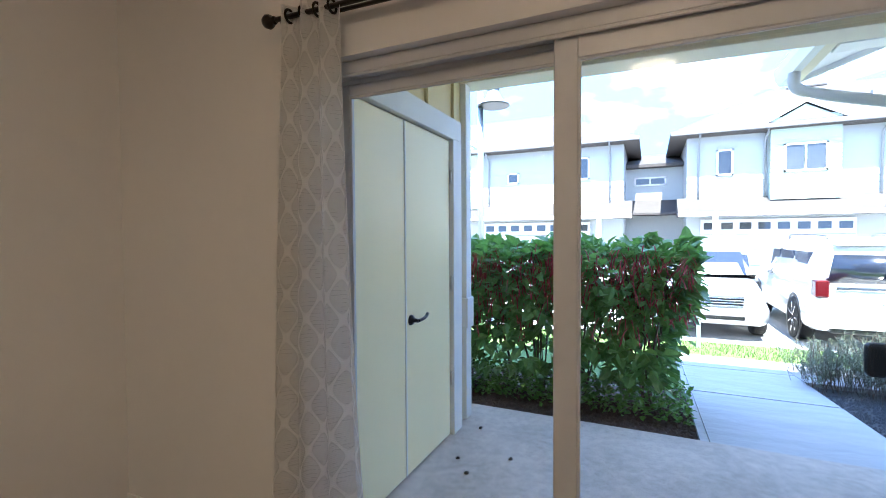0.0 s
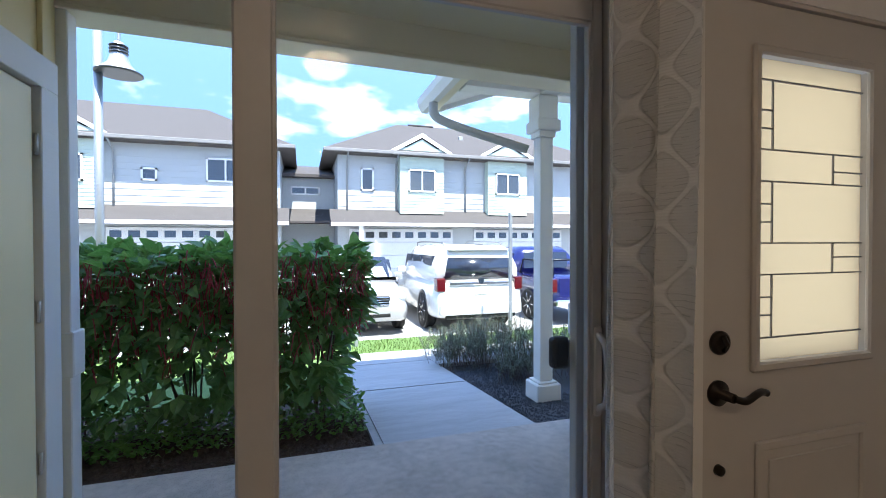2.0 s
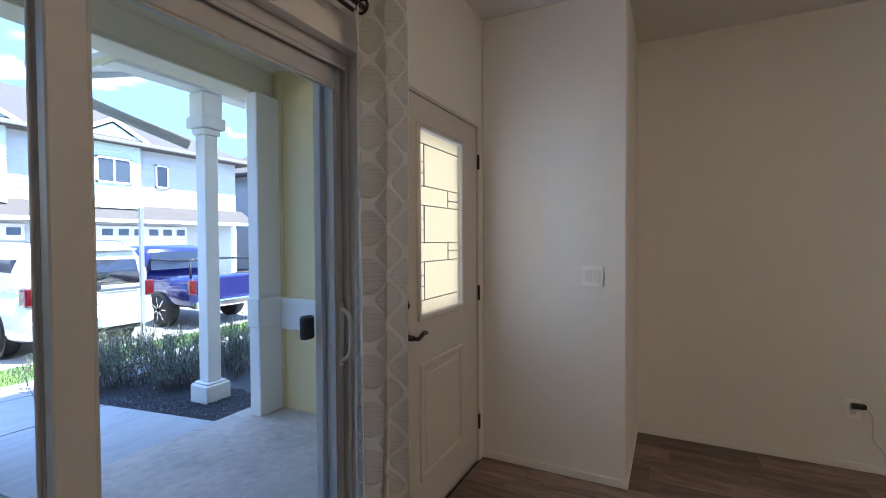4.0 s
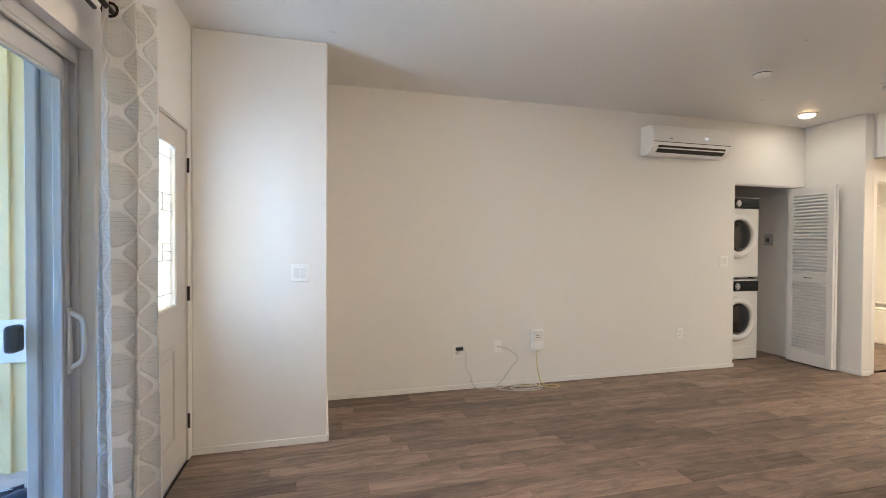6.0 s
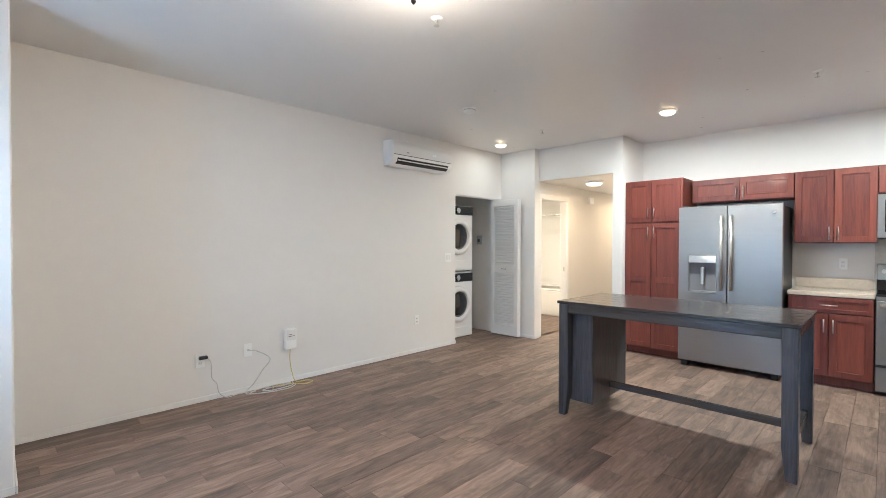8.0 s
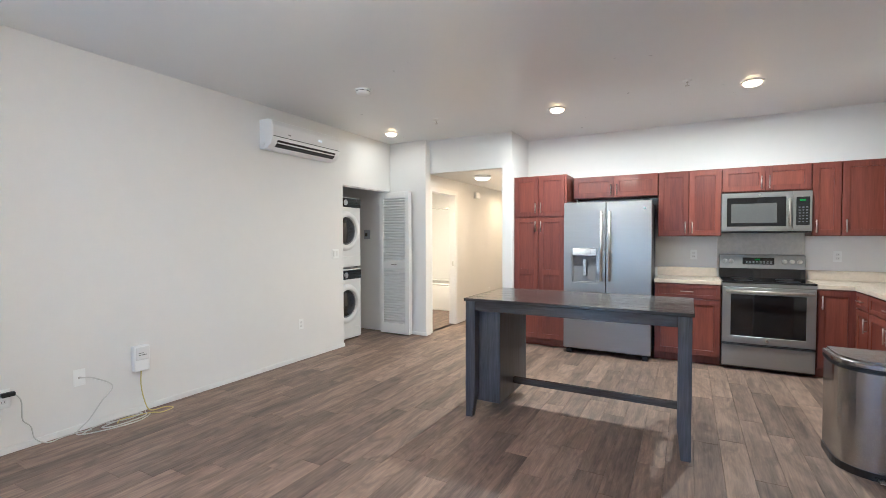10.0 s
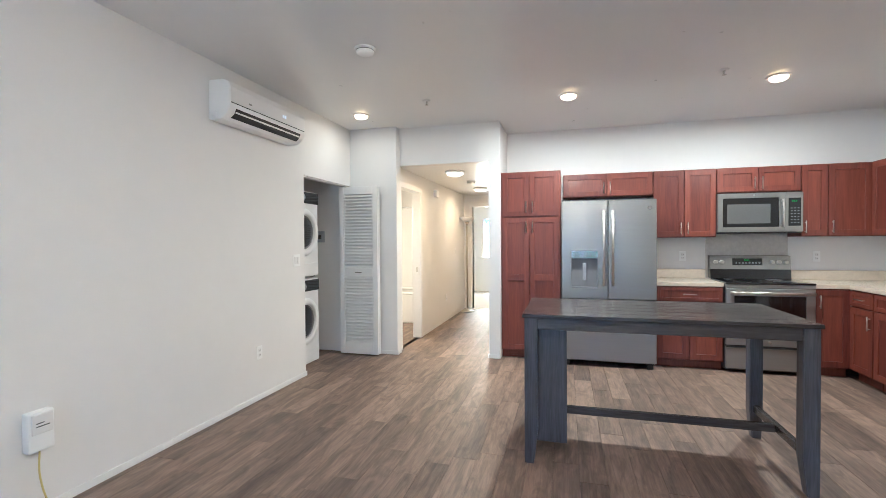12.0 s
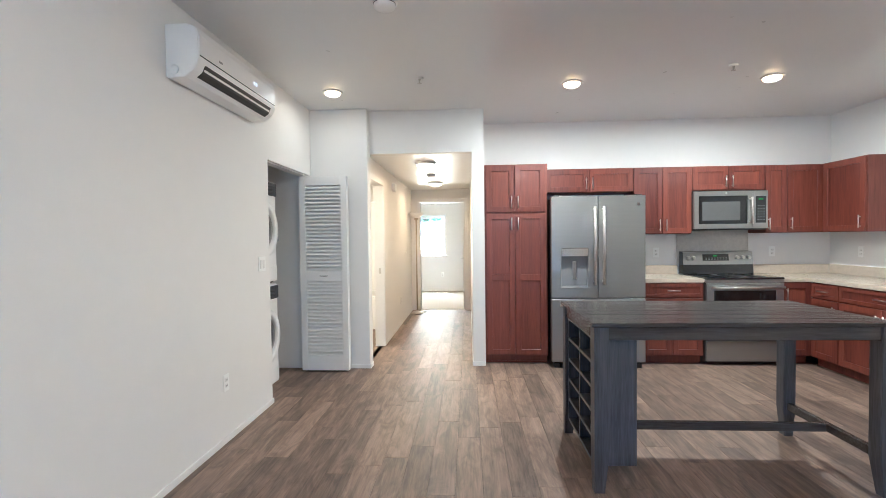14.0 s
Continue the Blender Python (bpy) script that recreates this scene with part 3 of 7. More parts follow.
def townhouse(y0, y1, bays, garages, smalls, spouts):
    house = thing("townhouse", (HX, (y0 + y1) / 2, LOT), "two-storey pale townhouse with garages and shingle roof", "house", "townhouses across the lot")
    part("wall", siding(boxes((HX - 9, HX, y0, y1, LOT, 5.8)), HX, y0, y1, 2.9, 5.8, 0.28), M["siding"], house)
    part("roof", hip_roof(bmnew(), HX - 9.8, HX + 0.75, y0 - 0.7, y1 + 0.7, 5.72, 2.9, 4.6), M["shingle"], house, "grey-brown shingle hip roof")
    part("gutter", boxes((HX + 0.75, HX + 0.86, y0 - 0.7, y1 + 0.7, 5.74, 5.90), bevel=0.02), M["fascia"], house)
    bm = prism(bmnew(), [(HX, 3.05), (HX + 1.25, 2.32), (HX + 1.25, 2.20), (HX, 2.20)], "y", y0 - 0.4, y1 + 0.4)
    part("skirt_roof", bm, M["shingle"], house)
    part("skirt_fascia", boxes((HX + 1.25, HX + 1.31, y0 - 0.4, y1 + 0.4, 2.18, 2.34)), M["trim"], house)
    for a, b in garages:
        garage_door(house, a, b, 2.08, HX + 0.02)
    for c in bays:
        part("bay", siding(boxes((HX, HX + 0.45, c - 1.15, c + 1.15, 2.85, 6.2)), HX + 0.45, c - 1.15, c + 1.15, 2.85, 6.2, 0.16), M["siding2"], house, "pale green lap-sided bay")
        part("gable", prism(bmnew(), [(c - 1.15, 6.0), (c + 1.15, 6.0), (c, 6.65)], "x", HX - 3.0, HX + 0.46), M["siding2"], house)
        part("gable_roof", prism(bmnew(), [(c - 1.55, 5.86), (c, 6.74), (c + 1.55, 5.86), (c + 1.55, 6.02), (c, 6.92), (c - 1.55, 6.02)], "x", HX - 3.2, HX + 0.49), M["shingle"], house)
        part("bargeboard", prism(bmnew(), [(c - 1.58, 5.84), (c, 6.72), (c + 1.58, 5.84), (c + 1.58, 6.03), (c, 6.93), (c - 1.58, 6.03)], "x", HX + 0.49, HX + 0.54), M["trim"], house)
        house_window(house, c - 0.72, c + 0.72, 3.95, 5.10, HX + 0.48)
    for a, b, z0, z1 in smalls:
        house_window(house, a, b, z0, z1, HX + 0.03, 2 if b - a > 1 else 1)
    for c in spouts:
        part("downspout", tube(bmnew(), [(HX + 0.75, c, 5.75), (HX + 0.12, c, 5.35), (HX + 0.12, c, 2.9)], 0.045, 6), M["spout"], house)
    for c in (y0 + 5.0, y0 + 7.2):
        part("roof_vent", boxes((HX - 2.35, HX - 2.1, c - 0.12, c + 0.12, 7.25, 7.58), bevel=0.02), M["spout"], house)
    part("ridge_vent", boxes((HX - 4.65, HX - 4.4, y0 + 4.6, y0 + 6.2, 8.58, 8.68), bevel=0.02), M["shingle"], house)
    for c in (y0 + 1.0, y1 - 1.0):
        part("porch_post", boxes((HX + 1.0, HX + 1.2, c - 0.1, c + 0.1, LOT, 2.2)), M["trim"], house)
    return house


townhouse(2.95, 18.5, (7.12, 11.9), ((3.5, 8.9), (10.1, 15.5)), ((4.08, 4.72, 3.98, 5.12), (13.95, 14.6, 3.98, 5.12)), (3.4, 5.85, 9.6))
townhouse(-18.0, 0.3, (-13.2, -8.05), ((-13.0, -7.9), (-6.7, -1.2)), ((-5.4, -4.78, 4.12, 4.68), (-2.85, -1.25, 4.15, 5.24)), (-6.4, -0.3))
townhouse(22.0, 38.0, (26.0, 31.0), ((23.0, 28.0), (30.0, 35.0)), ((23.2, 24.0, 4.0, 5.0),), (23.0, 28.5))
linkh = thing("link_building", (-24, 1.6, LOT), "recessed grey link between two townhouses", "house")
part("wall", boxes((-28, -24.2, 0.3, 2.95, LOT, 5.0)), M["siding"], linkh)
part("roof", prism(bmnew(), [(-28.5, 6.2), (-23.6, 5.0), (-23.6, 4.85), (-28.5, 4.85)], "y", 0.3, 2.95), M["shingle"], linkh)
part("skirt_roof", prism(bmnew(), [(-24.2, 3.2), (-22.9, 2.5), (-22.9, 2.4), (-24.2, 2.4)], "y", 0.3, 2.95), M["shingle"], linkh)
house_window(linkh, 0.7, 2.2, 3.95, 4.4, -24.18, 2)

# ---- sliding door, entry door, curtains ----
slider = thing("door_1", (-0.10, 1.19, 0), "white vinyl sliding glass door with two panels", "door", kind="structure")
part("frame", boxes((-0.156, -0.045, 0.240, 0.266, 0, 2.08), (-0.156, -0.045, 2.058, 2.078, 0, 2.08), (-0.156, -0.045, 0.266, 2.058, 2.030, 2.08), (-0.156, -0.045, 0.266, 2.058, 0, 0.035),
                    (-0.111, -0.107, 0.266, 2.058, 2.008, 2.030), (-0.057, -0.045, 0.266, 2.058, 2.018, 2.030), (-0.111, -0.107, 2.046, 2.058, 0.035, 2.008),
                    (-0.192, -0.1565, 2.036, 2.095, 0, 2.10), (-0.192, -0.1565, 0.225, 0.262, 0, 2.10), (-0.192, -0.1565, 0.262, 2.036, 2.045, 2.10), bevel=0.003), M["vinyl"], slider)
for nm, y0, y1, x0, x1, sl_, sr_, zt in (("fixed_panel", 0.268, 1.215, -0.150, -0.113, 0.037, 0.068, 1.965), ("sliding_panel", 1.147, 2.056, -0.104, -0.066, 0.078, 0.034, 1.952)):
    p = part(nm, boxes((x0, x1, y0, y0 + sl_, 0.036, 2.027), (x0, x1, y1 - sr_, y1, 0.036, 2.027),
                       (x0 + 0.001, x1 - 0.001, y0 + sl_ - 0.003, y1 - sr_ + 0.003, 0.037, 0.105), (x0 + 0.001, x1 - 0.001, y0 + sl_ - 0.003, y1 - sr_ + 0.003, zt, 2.026), bevel=0.004), M["vinyl"], slider)
    part("glazing_bead", picture_frame(bmnew(), x0 + 0.024, x1 - 0.004, y0 + sl_ - 0.001, y1 - sr_ + 0.001, 0.104, zt + 0.001, 0.009, 0.002), M["vinyl"], p)
    g = part("pane", boxes((x0 + 0.016, x0 + 0.021, y0 + sl_ - 0.01, y1 - sr_ + 0.01, 0.095, zt + 0.01)), M["glass"], p)
    g.visible_shadow = False
    if nm == "sliding_panel":
        part("pull_handle", tube(boxes((-0.066, -0.056, 2.026, 2.050, 0.90, 1.14), bevel=0.004), curve_points([(-0.058, 2.038, 1.12), (-0.020, 2.034, 1.09), (-0.012, 2.034, 1.02), (-0.020, 2.034, 0.95), (-0.058, 2.038, 0.92)]), 0.009), M["white"], p, "white D-shaped pull handle")
M["navy"] = mat("navy_plastic", (0.012, 0.022, 0.04), 0.5, var=0.2)
part("latch_box", boxes((-0.232, -0.193, 1.985, 2.043, 0.99, 1.085), bevel=0.014, seg=3), M["navy"], slider, "dark blue rounded latch box")

door = thing("door_2", (-0.04, 2.80, 0), "closed grey-white panelled entry door with leaded glass", "door", kind="structure")
M["doorgrey"] = mat("door_paint", (0.60, 0.57, 0.54), 0.4, var=0.03, scale=2)
DY0, DY1, DX = 2.348, 3.252, -0.014
part("jamb", boxes((-0.155, -0.004, 2.335, 2.347, 0, 2.075), (-0.155, -0.004, 3.253, 3.265, 0, 2.075), (-0.155, -0.004, 2.335, 3.265, 2.063, 2.075), (-0.16, -0.06, 2.347, 3.253, -0.06, 0.012)), M["doorgrey"], door)
GY0, GY1, GZ0, GZ1 = 2.548, 3.026, 1.012, 1.912
leaf = part("door_leaf", boxes((DX - 0.044, DX, DY0, GY0, 0.012, 2.06), (DX - 0.044, DX, GY1, DY1, 0.012, 2.06), (DX - 0.044, DX, GY0, GY1, 0.012, GZ0), (DX - 0.044, DX, GY0, GY1, GZ1, 2.06)), M["doorgrey"], door)


part("lite_frame", picture_frame(bmnew(), DX - 0.005, DX + 0.014, GY0 - 0.025, GY1 + 0.025, GZ0 - 0.025, GZ1 + 0.025, 0.028, 0.006), M["doorgrey"], leaf)
m = bpy.data.materials.new("textured_glass")
m.use_nodes = True
n, l = m.node_tree.nodes, m.node_tree.links
n.clear()
out, mx, trl, trn, gls, mx2, tcx, nz, bmp = (n.new("ShaderNode" + k) for k in ("OutputMaterial", "MixShader", "BsdfTranslucent", "BsdfTransparent", "BsdfGlossy", "MixShader", "TexCoord", "TexNoise", "Bump"))
trl.inputs["Color"].default_value, trn.inputs["Color"].default_value = (0.70, 0.55, 0.385, 1), (0.64, 0.50, 0.36, 1)
gls.inputs["Roughness"].default_value = 0.25
mx.inputs["Fac"].default_value, mx2.inputs["Fac"].default_value = 0.10, 0.06
nz.inputs["Scale"].default_value = 90
l.new(tcx.outputs["Object"], nz.inputs["Vector"])
l.new(nz.outputs["Fac"], bmp.inputs["Height"])
l.new(bmp.outputs["Normal"], gls.inputs["Normal"])
l.new(trl.outputs[0], mx.inputs[1])
l.new(trn.outputs[0], mx.inputs[2])
l.new(mx.outputs[0], mx2.inputs[1])
l.new(gls.outputs[0], mx2.inputs[2])
l.new(mx2.outputs[0], out.inputs["Surface"])
M["texglass"] = m
g = part("pane", boxes((DX - 0.025, DX - 0.019, GY0, GY1, GZ0, GZ1)), M["texglass"], leaf, "cream textured glass")
g.visible_shadow = False
M["lead"] = mat("lead_came", (0.30, 0.30, 0.31), 0.5, metal=0.4, var=0.2)
bm = bmnew()
gw, gh = GY1 - GY0, GZ1 - GZ0
for u0, u1, v in ((0, 1, 0.07), (0, 0.17, 0.17), (0, 0.17, 0.23), (0, 1, 0.30), (0.72, 1, 0.36), (0, 1, 0.405), (0, 0.17, 0.48), (0, 0.17, 0.54), (0, 1, 0.61), (0.72, 1, 0.66), (0, 1, 0.715), (0, 0.17, 0.79), (0, 0.17, 0.85), (0, 1, 0.925)):
    box(bm, DX - 0.019, DX - 0.013, GY0 + gw * u0, GY0 + gw * u1, GZ1 - gh * v - 0.0022, GZ1 - gh * v + 0.0022)
for u, v0, v1 in ((0.17, 0.07, 0.30), (0.17, 0.405, 0.61), (0.17, 0.715, 0.925), (0.72, 0.30, 0.405), (0.72, 0.61, 0.715)):
    box(bm, DX - 0.0185, DX - 0.0135, GY0 + gw * u - 0.0022, GY0 + gw * u + 0.0022, GZ1 - gh * v1, GZ1 - gh * v0)
tagged(part("leading", bm, M["lead"], leaf, "dark lead lines"), kind="stuff")
part("door_panel", picture_frame(boxes((DX - 0.002, DX + 0.004, 2.60, 2.97, 0.27, 0.72), bevel=0.003), DX - 0.004, DX + 0.009, 2.545, 3.03, 0.21, 0.78, 0.03, 0.005), M["doorgrey"], leaf)
hy = 2.405
part("deadbolt", tube(lathe(bmnew(), [(0.034, 0), (0.034, 0.010), (0.026, 0.016)], (DX, hy, 1.082), "x", 20), [(DX + 0.016, hy, 1.062), (DX + 0.030, hy, 1.082), (DX + 0.016, hy, 1.102)], 0.007), M["bronze"], leaf, "dark bronze deadbolt")
part("lever_handle", tube(lathe(bmnew(), [(0.036, 0), (0.036, 0.010), (0.014, 0.016), (0.013, 0.055)], (DX, hy - 0.005, 0.94), "x", 20),
                          curve_points([(DX + 0.052, hy - 0.005, 0.94), (DX + 0.06, hy + 0.03, 0.932), (DX + 0.058, hy + 0.07, 0.945), (DX + 0.052, hy + 0.10, 0.948), (DX + 0.05, hy + 0.12, 0.942)]), 0.0105), M["bronze"], leaf, "dark bronze wave lever")
part("stop_button", lathe(bmnew(), [(0.016, 0), (0.014, 0.014), (0.006, 0.018)], (DX, hy + 0.0, 0.72), "x", 14), M["bronze"], leaf)
for z in (0.25, 1.05, 1.85):
    part("hinge", lathe(bmnew(), [(0.008, -0.045), (0.008, 0.045)], (0.001, 3.254, z), steps=10), M["bronze"], leaf)


def curtain_cloth(name):
    """White jacquard: staggered oval figures with fine cross threads, over the cloth's own measure."""
    m = bpy.data.materials.new(name)
    m.use_nodes = True
    n, l = m.node_tree.nodes, m.node_tree.links
    p, out = n["Principled BSDF"], n["Material Output"]
    uv, sep = n.new("ShaderNodeUVMap"), n.new("ShaderNodeSeparateXYZ")
    l.new(uv.outputs["UV"], sep.inputs[0])

    def op(kind, a, b=None, c=None):
        x = n.new("ShaderNodeMath")
        x.operation = kind
        for i, v in enumerate((a, b, c)):
            if v is None:
                continue
            if isinstance(v, (int, float)):
                x.inputs[i].default_value = v
            else:
                l.new(v, x.inputs[i])
        return x.outputs[0]
    cu = op("COSINE", op("MULTIPLY", sep.outputs[0], 2 * math.pi / 0.112))
    cv = op("COSINE", op("MULTIPLY", sep.outputs[1], 2 * math.pi / 0.168))
    f = op("ABSOLUTE", op("MULTIPLY", op("ADD", cu, cv), 0.5))
    fig = n.new("ShaderNodeMapRange")
    fig.interpolation_type = "SMOOTHSTEP"
    fig.inputs["From Min"].default_value, fig.inputs["From Max"].default_value = 0.09, 0.20
    l.new(f, fig.inputs["Value"])
    lines = op("SINE", op("MULTIPLY", sep.outputs[1], 900))
    noise_t = n.new("ShaderNodeTexNoise")
    noise_t.inputs["Scale"].default_value = 18
    l.new(uv.outputs["UV"], noise_t.inputs["Vector"])
    few = op("GREATER_THAN", op("SINE", op("ADD", op("MULTIPLY", sep.outputs[1], 420), op("MULTIPLY", noise_t.outputs["Fac"], 9))), 0.9)
    thread = op("MULTIPLY", few, op("GREATER_THAN", noise_t.outputs["Fac"], 0.52))
    tone = op("SUBTRACT", op("MULTIPLY_ADD", fig.outputs["Result"], -0.14, 0.98), op("MULTIPLY", op("MULTIPLY", thread, fig.outputs["Result"]), 0.14))
    col = n.new("ShaderNodeCombineColor")
    l.new(tone, col.inputs[0])
    l.new(op("MULTIPLY", tone, 0.985), col.inputs[1])
    l.new(op("MULTIPLY", tone, 0.955), col.inputs[2])
    l.new(col.outputs[0], p.inputs["Base Color"])
    p.inputs["Roughness"].default_value = 0.7
    bp = n.new("ShaderNodeBump")
    bp.inputs["Strength"].default_value, bp.inputs["Distance"].default_value = 1.0, 0.011
    l.new(op("ADD", fig.outputs["Result"], op("MULTIPLY", lines, 0.06)), bp.inputs["Height"])
    l.new(bp.outputs["Normal"], p.inputs["Normal"])
    tl, ms = n.new("ShaderNodeBsdfTranslucent"), n.new("ShaderNodeMixShader")
    l.new(col.outputs[0], tl.inputs["Color"])
    ms.inputs["Fac"].default_value = 0.58
    l.new(p.outputs[0], ms.inputs[1])
    l.new(tl.outputs[0], ms.inputs[2])
    l.new(ms.outputs[0], out.inputs["Surface"])
    return m


M["cloth"] = curtain_cloth("jacquard_cloth")
RODX, RODZ = 0.092, 2.21


def curtain(top, bot, folds, label, phase=0.0, x0=0.085, lean=0.0):
    """A hanging cloth from y-range top to y-range bot, folded."""
    (ta, tb), (ba, bb) = top, bot
    nu, nv = folds * 14, 40
    bm = bmnew()
    uvl = bm.loops.layers.uv.new("UVMap")
    grid, us = [], []
    width = math.hypot(max(bb - ba, tb - ta), lean) * 1.9
    for j in range(nv + 1):
        v = j / nv
        z = 2.27 - v * 2.25
        s = v ** 1.3
        row = []
        for i in range(nu + 1):
            u = i / nu
            y = (ta + (tb - ta) * u) * (1 - s) + (ba + (bb - ba) * u) * s
            amp = 0.030 + 0.018 * v
            a = 2 * math.pi * folds * u + phase
            x = x0 + lean * u + amp * math.sin(a) + 0.012 * math.sin(1.7 * a + 3 * v) * v + 0.012 * noise.noise((u * 4, v * 3, phase))
            y += 0.010 * math.sin(2 * a) * (0.4 + v)
            row.append(bm.verts.new((x, y, z)))
        grid.append(row)
    for j in range(nv):
        for i in range(nu):
            f = bm.faces.new((grid[j][i], grid[j][i + 1], grid[j + 1][i + 1], grid[j + 1][i]))
            f.smooth = True
            for lp, (a, b) in zip(f.loops, ((i, j), (i + 1, j), (i + 1, j + 1), (i, j + 1))):
                lp[uvl].uv = (a / nu * width, b / nv * 2.225)
    c = thing("curtain", (x0, (ta + tb) / 2, 0.02), label, "curtain", "curtains of the sliding door")
    cloth = part("cloth", bm, M["cloth"], c)
    md = cloth.modifiers.new("thick", "SOLIDIFY")
    md.thickness = 0.0016
    for k in range(folds + 1):
        y = ta + (tb - ta) * (k + 0.5) / (folds + 1)
        bmr = bmnew()
        tube(bmr, [(RODX + 0.024 * math.cos(t * math.pi / 6), y, RODZ + 0.022 - 0.020 * y + 0.024 * math.sin(t * math.pi / 6)) for t in range(13)], 0.005, 6)
        part("grommet", bmr, M["bronze"], c, "dark metal ring")
    return c


curtain((0.150, 0.418), (0.050, 0.520), 3, "white oval-patterned curtain gathered beside the sliding door", 0.6)
curtain((1.955, 2.115), (1.960, 2.055), 2, "white oval-patterned curtain gathered between the doors", 2.2, 0.075, 0.10)
rod = thing("curtain_rod", (RODX, 1.05, RODZ), "black double curtain rod with round finials", "curtain rod")


def rod_z(y):
    """The rod hangs a little lower at the entry."""
    return RODZ + 0.022 - 0.020 * y


part("rod", tube(bmnew(), [(RODX, 0.115, rod_z(0.115)), (RODX, 2.035, rod_z(2.035))], 0.010, 12), M["bronze"], rod)
part("rod", tube(bmnew(), [(0.038, 0.13, rod_z(0.13) + 0.01), (0.038, 2.00, rod_z(2.0) + 0.01)], 0.008, 12), M["bronze"], rod)
for y, d in ((0.115, -1), (2.035, 1)):
    part("finial", lathe(bmnew(), [(0.011, 0), (0.016, d * 0.008), (0.012, d * 0.014), (0.024, d * 0.026), (0.028, d * 0.04), (0.022, d * 0.054), (0.004, d * 0.062)], (RODX, y, rod_z(y)), "y", 18), M["bronze"], rod)
    yb = 0.14 if d < 0 else 1.10
    zb = rod_z(yb)
    part("bracket", boxes((0.0, 0.008, yb - 0.014, yb + 0.014, zb - 0.05, zb + 0.04), (0.0, RODX, yb - 0.005, yb + 0.005, zb - 0.022, zb - 0.010), bevel=0.002), M["bronze"], rod)

# ---- wall fittings ----


def plate(name, label, category, uvmap, u, v, w, h, extra):
    """A cover plate on a wall; uvmap turns (along, up, out) to a place."""
    t = thing(name, uvmap(u, v, 0), label, category)
    part("cover_plate", ubox(bmnew(), uvmap, u - w / 2, u + w / 2, v - h / 2, v + h / 2, 0.0, 0.006, 0.002), M["plastic"], t)
    extra(t)
    return t


def ubox(bm, f, u0, u1, v0, v1, w0, w1, bevel=0.0):
    a, b = f(u0, v0, w0), f(u1, v1, w1)
    lo, hi = [min(p, q) for p, q in zip(a, b)], [max(p, q) for p, q in zip(a, b)]
    return box(bm, lo[0], hi[0], lo[1], hi[1], lo[2], hi[2], bevel)


def on_y(Y, d=-1):
    return lambda u, v, w: (u, Y + d * w, v)


def on_x(X, d=-1):
    return lambda u, v, w: (X + d * w, u, v)


def rockers(f, u, v, count):
    def go(t):
        for k in range(count):
            c = u + (k - (count - 1) / 2) * 0.046
            part("rocker", ubox(bmnew(), f, c - 0.017, c + 0.017, v - 0.034, v + 0.034, 0.005, 0.010, 0.002), M["white"], t)
    return go


def sockets(f, u, v):
    def go(t):
        for s in (-0.020, 0.020):
            k = part("socket", ubox(bmnew(), f, u - 0.016, u + 0.016, v + s - 0.014, v + s + 0.014, 0.005, 0.008, 0.002), M["white"], t)
            part("slots", ubox(ubox(bmnew(), f, u - 0.008, u - 0.006, v + s - 0.005, v + s + 0.005, 0.0078, 0.0084), f, u + 0.006, u + 0.008, v + s - 0.005, v + s + 0.005, 0.0078, 0.0084), M["black"], k)
    return go


f = on_y(YS)
plate("light_switch", "white double rocker switch on the wall", "switch", f, 0.663, 1.167, 0.116, 0.118, rockers(f, 0.663, 1.167, 2))
f = on_y(YA)
plate("light_switch", "white double rocker switch beside the laundry closet", "switch", f, 5.10, 1.185, 0.116, 0.118, rockers(f, 5.10, 1.185, 2))
plate("outlet", "white wall outlet low on the long wall", "outlet", f, 4.53, 0.41, 0.07, 0.115, sockets(f, 4.53, 0.41))
plate("outlet", "white cable outlet low on the long wall", "outlet", f, 2.43, 0.385, 0.075, 0.12, lambda t: part("jack", ubox(bmnew(), f, 2.422, 2.438, 0.378, 0.392, 0.005, 0.012, 0.002), M["nickel"], t))
plug_out = plate("outlet", "white wall outlet with a black adapter", "outlet", f, 2.02, 0.36, 0.075, 0.12, sockets(f, 2.02, 0.36))
single("power_adapter", boxes((2.005, 2.075, YA - 0.042, YA - 0.009, 0.372, 0.402), bevel=0.008, seg=2), M["black"], "black plug-in power adapter in the outlet", "adapter", origin=(2.04, YA - 0.02, 0.387))
rb = thing("network_box", (2.83, YA, 0.43), "white wall-mounted network box with cables below", "network box")
part("housing", boxes((2.772, 2.888, YA - 0.052, YA - 0.001, 0.335, 0.535), bevel=0.008, seg=2), M["plastic"], rb)
part("cover", boxes((2.782, 2.878, YA - 0.060, YA - 0.052, 0.425, 0.525), bevel=0.003), M["white"], rb)
part("label_mark", boxes((2.800, 2.860, YA - 0.0625, YA - 0.0598, 0.462, 0.466), (2.800, 2.835, YA - 0.0625, YA - 0.0598, 0.478, 0.482)), M["steel_dark"], rb)
M["cable"] = mat("white_cable", (0.62, 0.61, 0.58), 0.5, var=0.05)
M["ycable"] = mat("yellow_cable", (0.60, 0.50, 0.18), 0.5, var=0.08)
single("cable", tube(bmnew(), curve_points([(2.07, YA - 0.03, 0.385), (2.10, YA - 0.035, 0.33), (2.11, YA - 0.02, 0.20), (2.15, YA - 0.02, 0.14), (2.17, YA - 0.025, 0.05), (2.23, YA - 0.05, 0.006), (2.34, YA - 0.03, 0.006), (2.47, YA - 0.07, 0.006)]), 0.004), M["cable"], "thin grey-white cable running from adapter to floor", "cable")
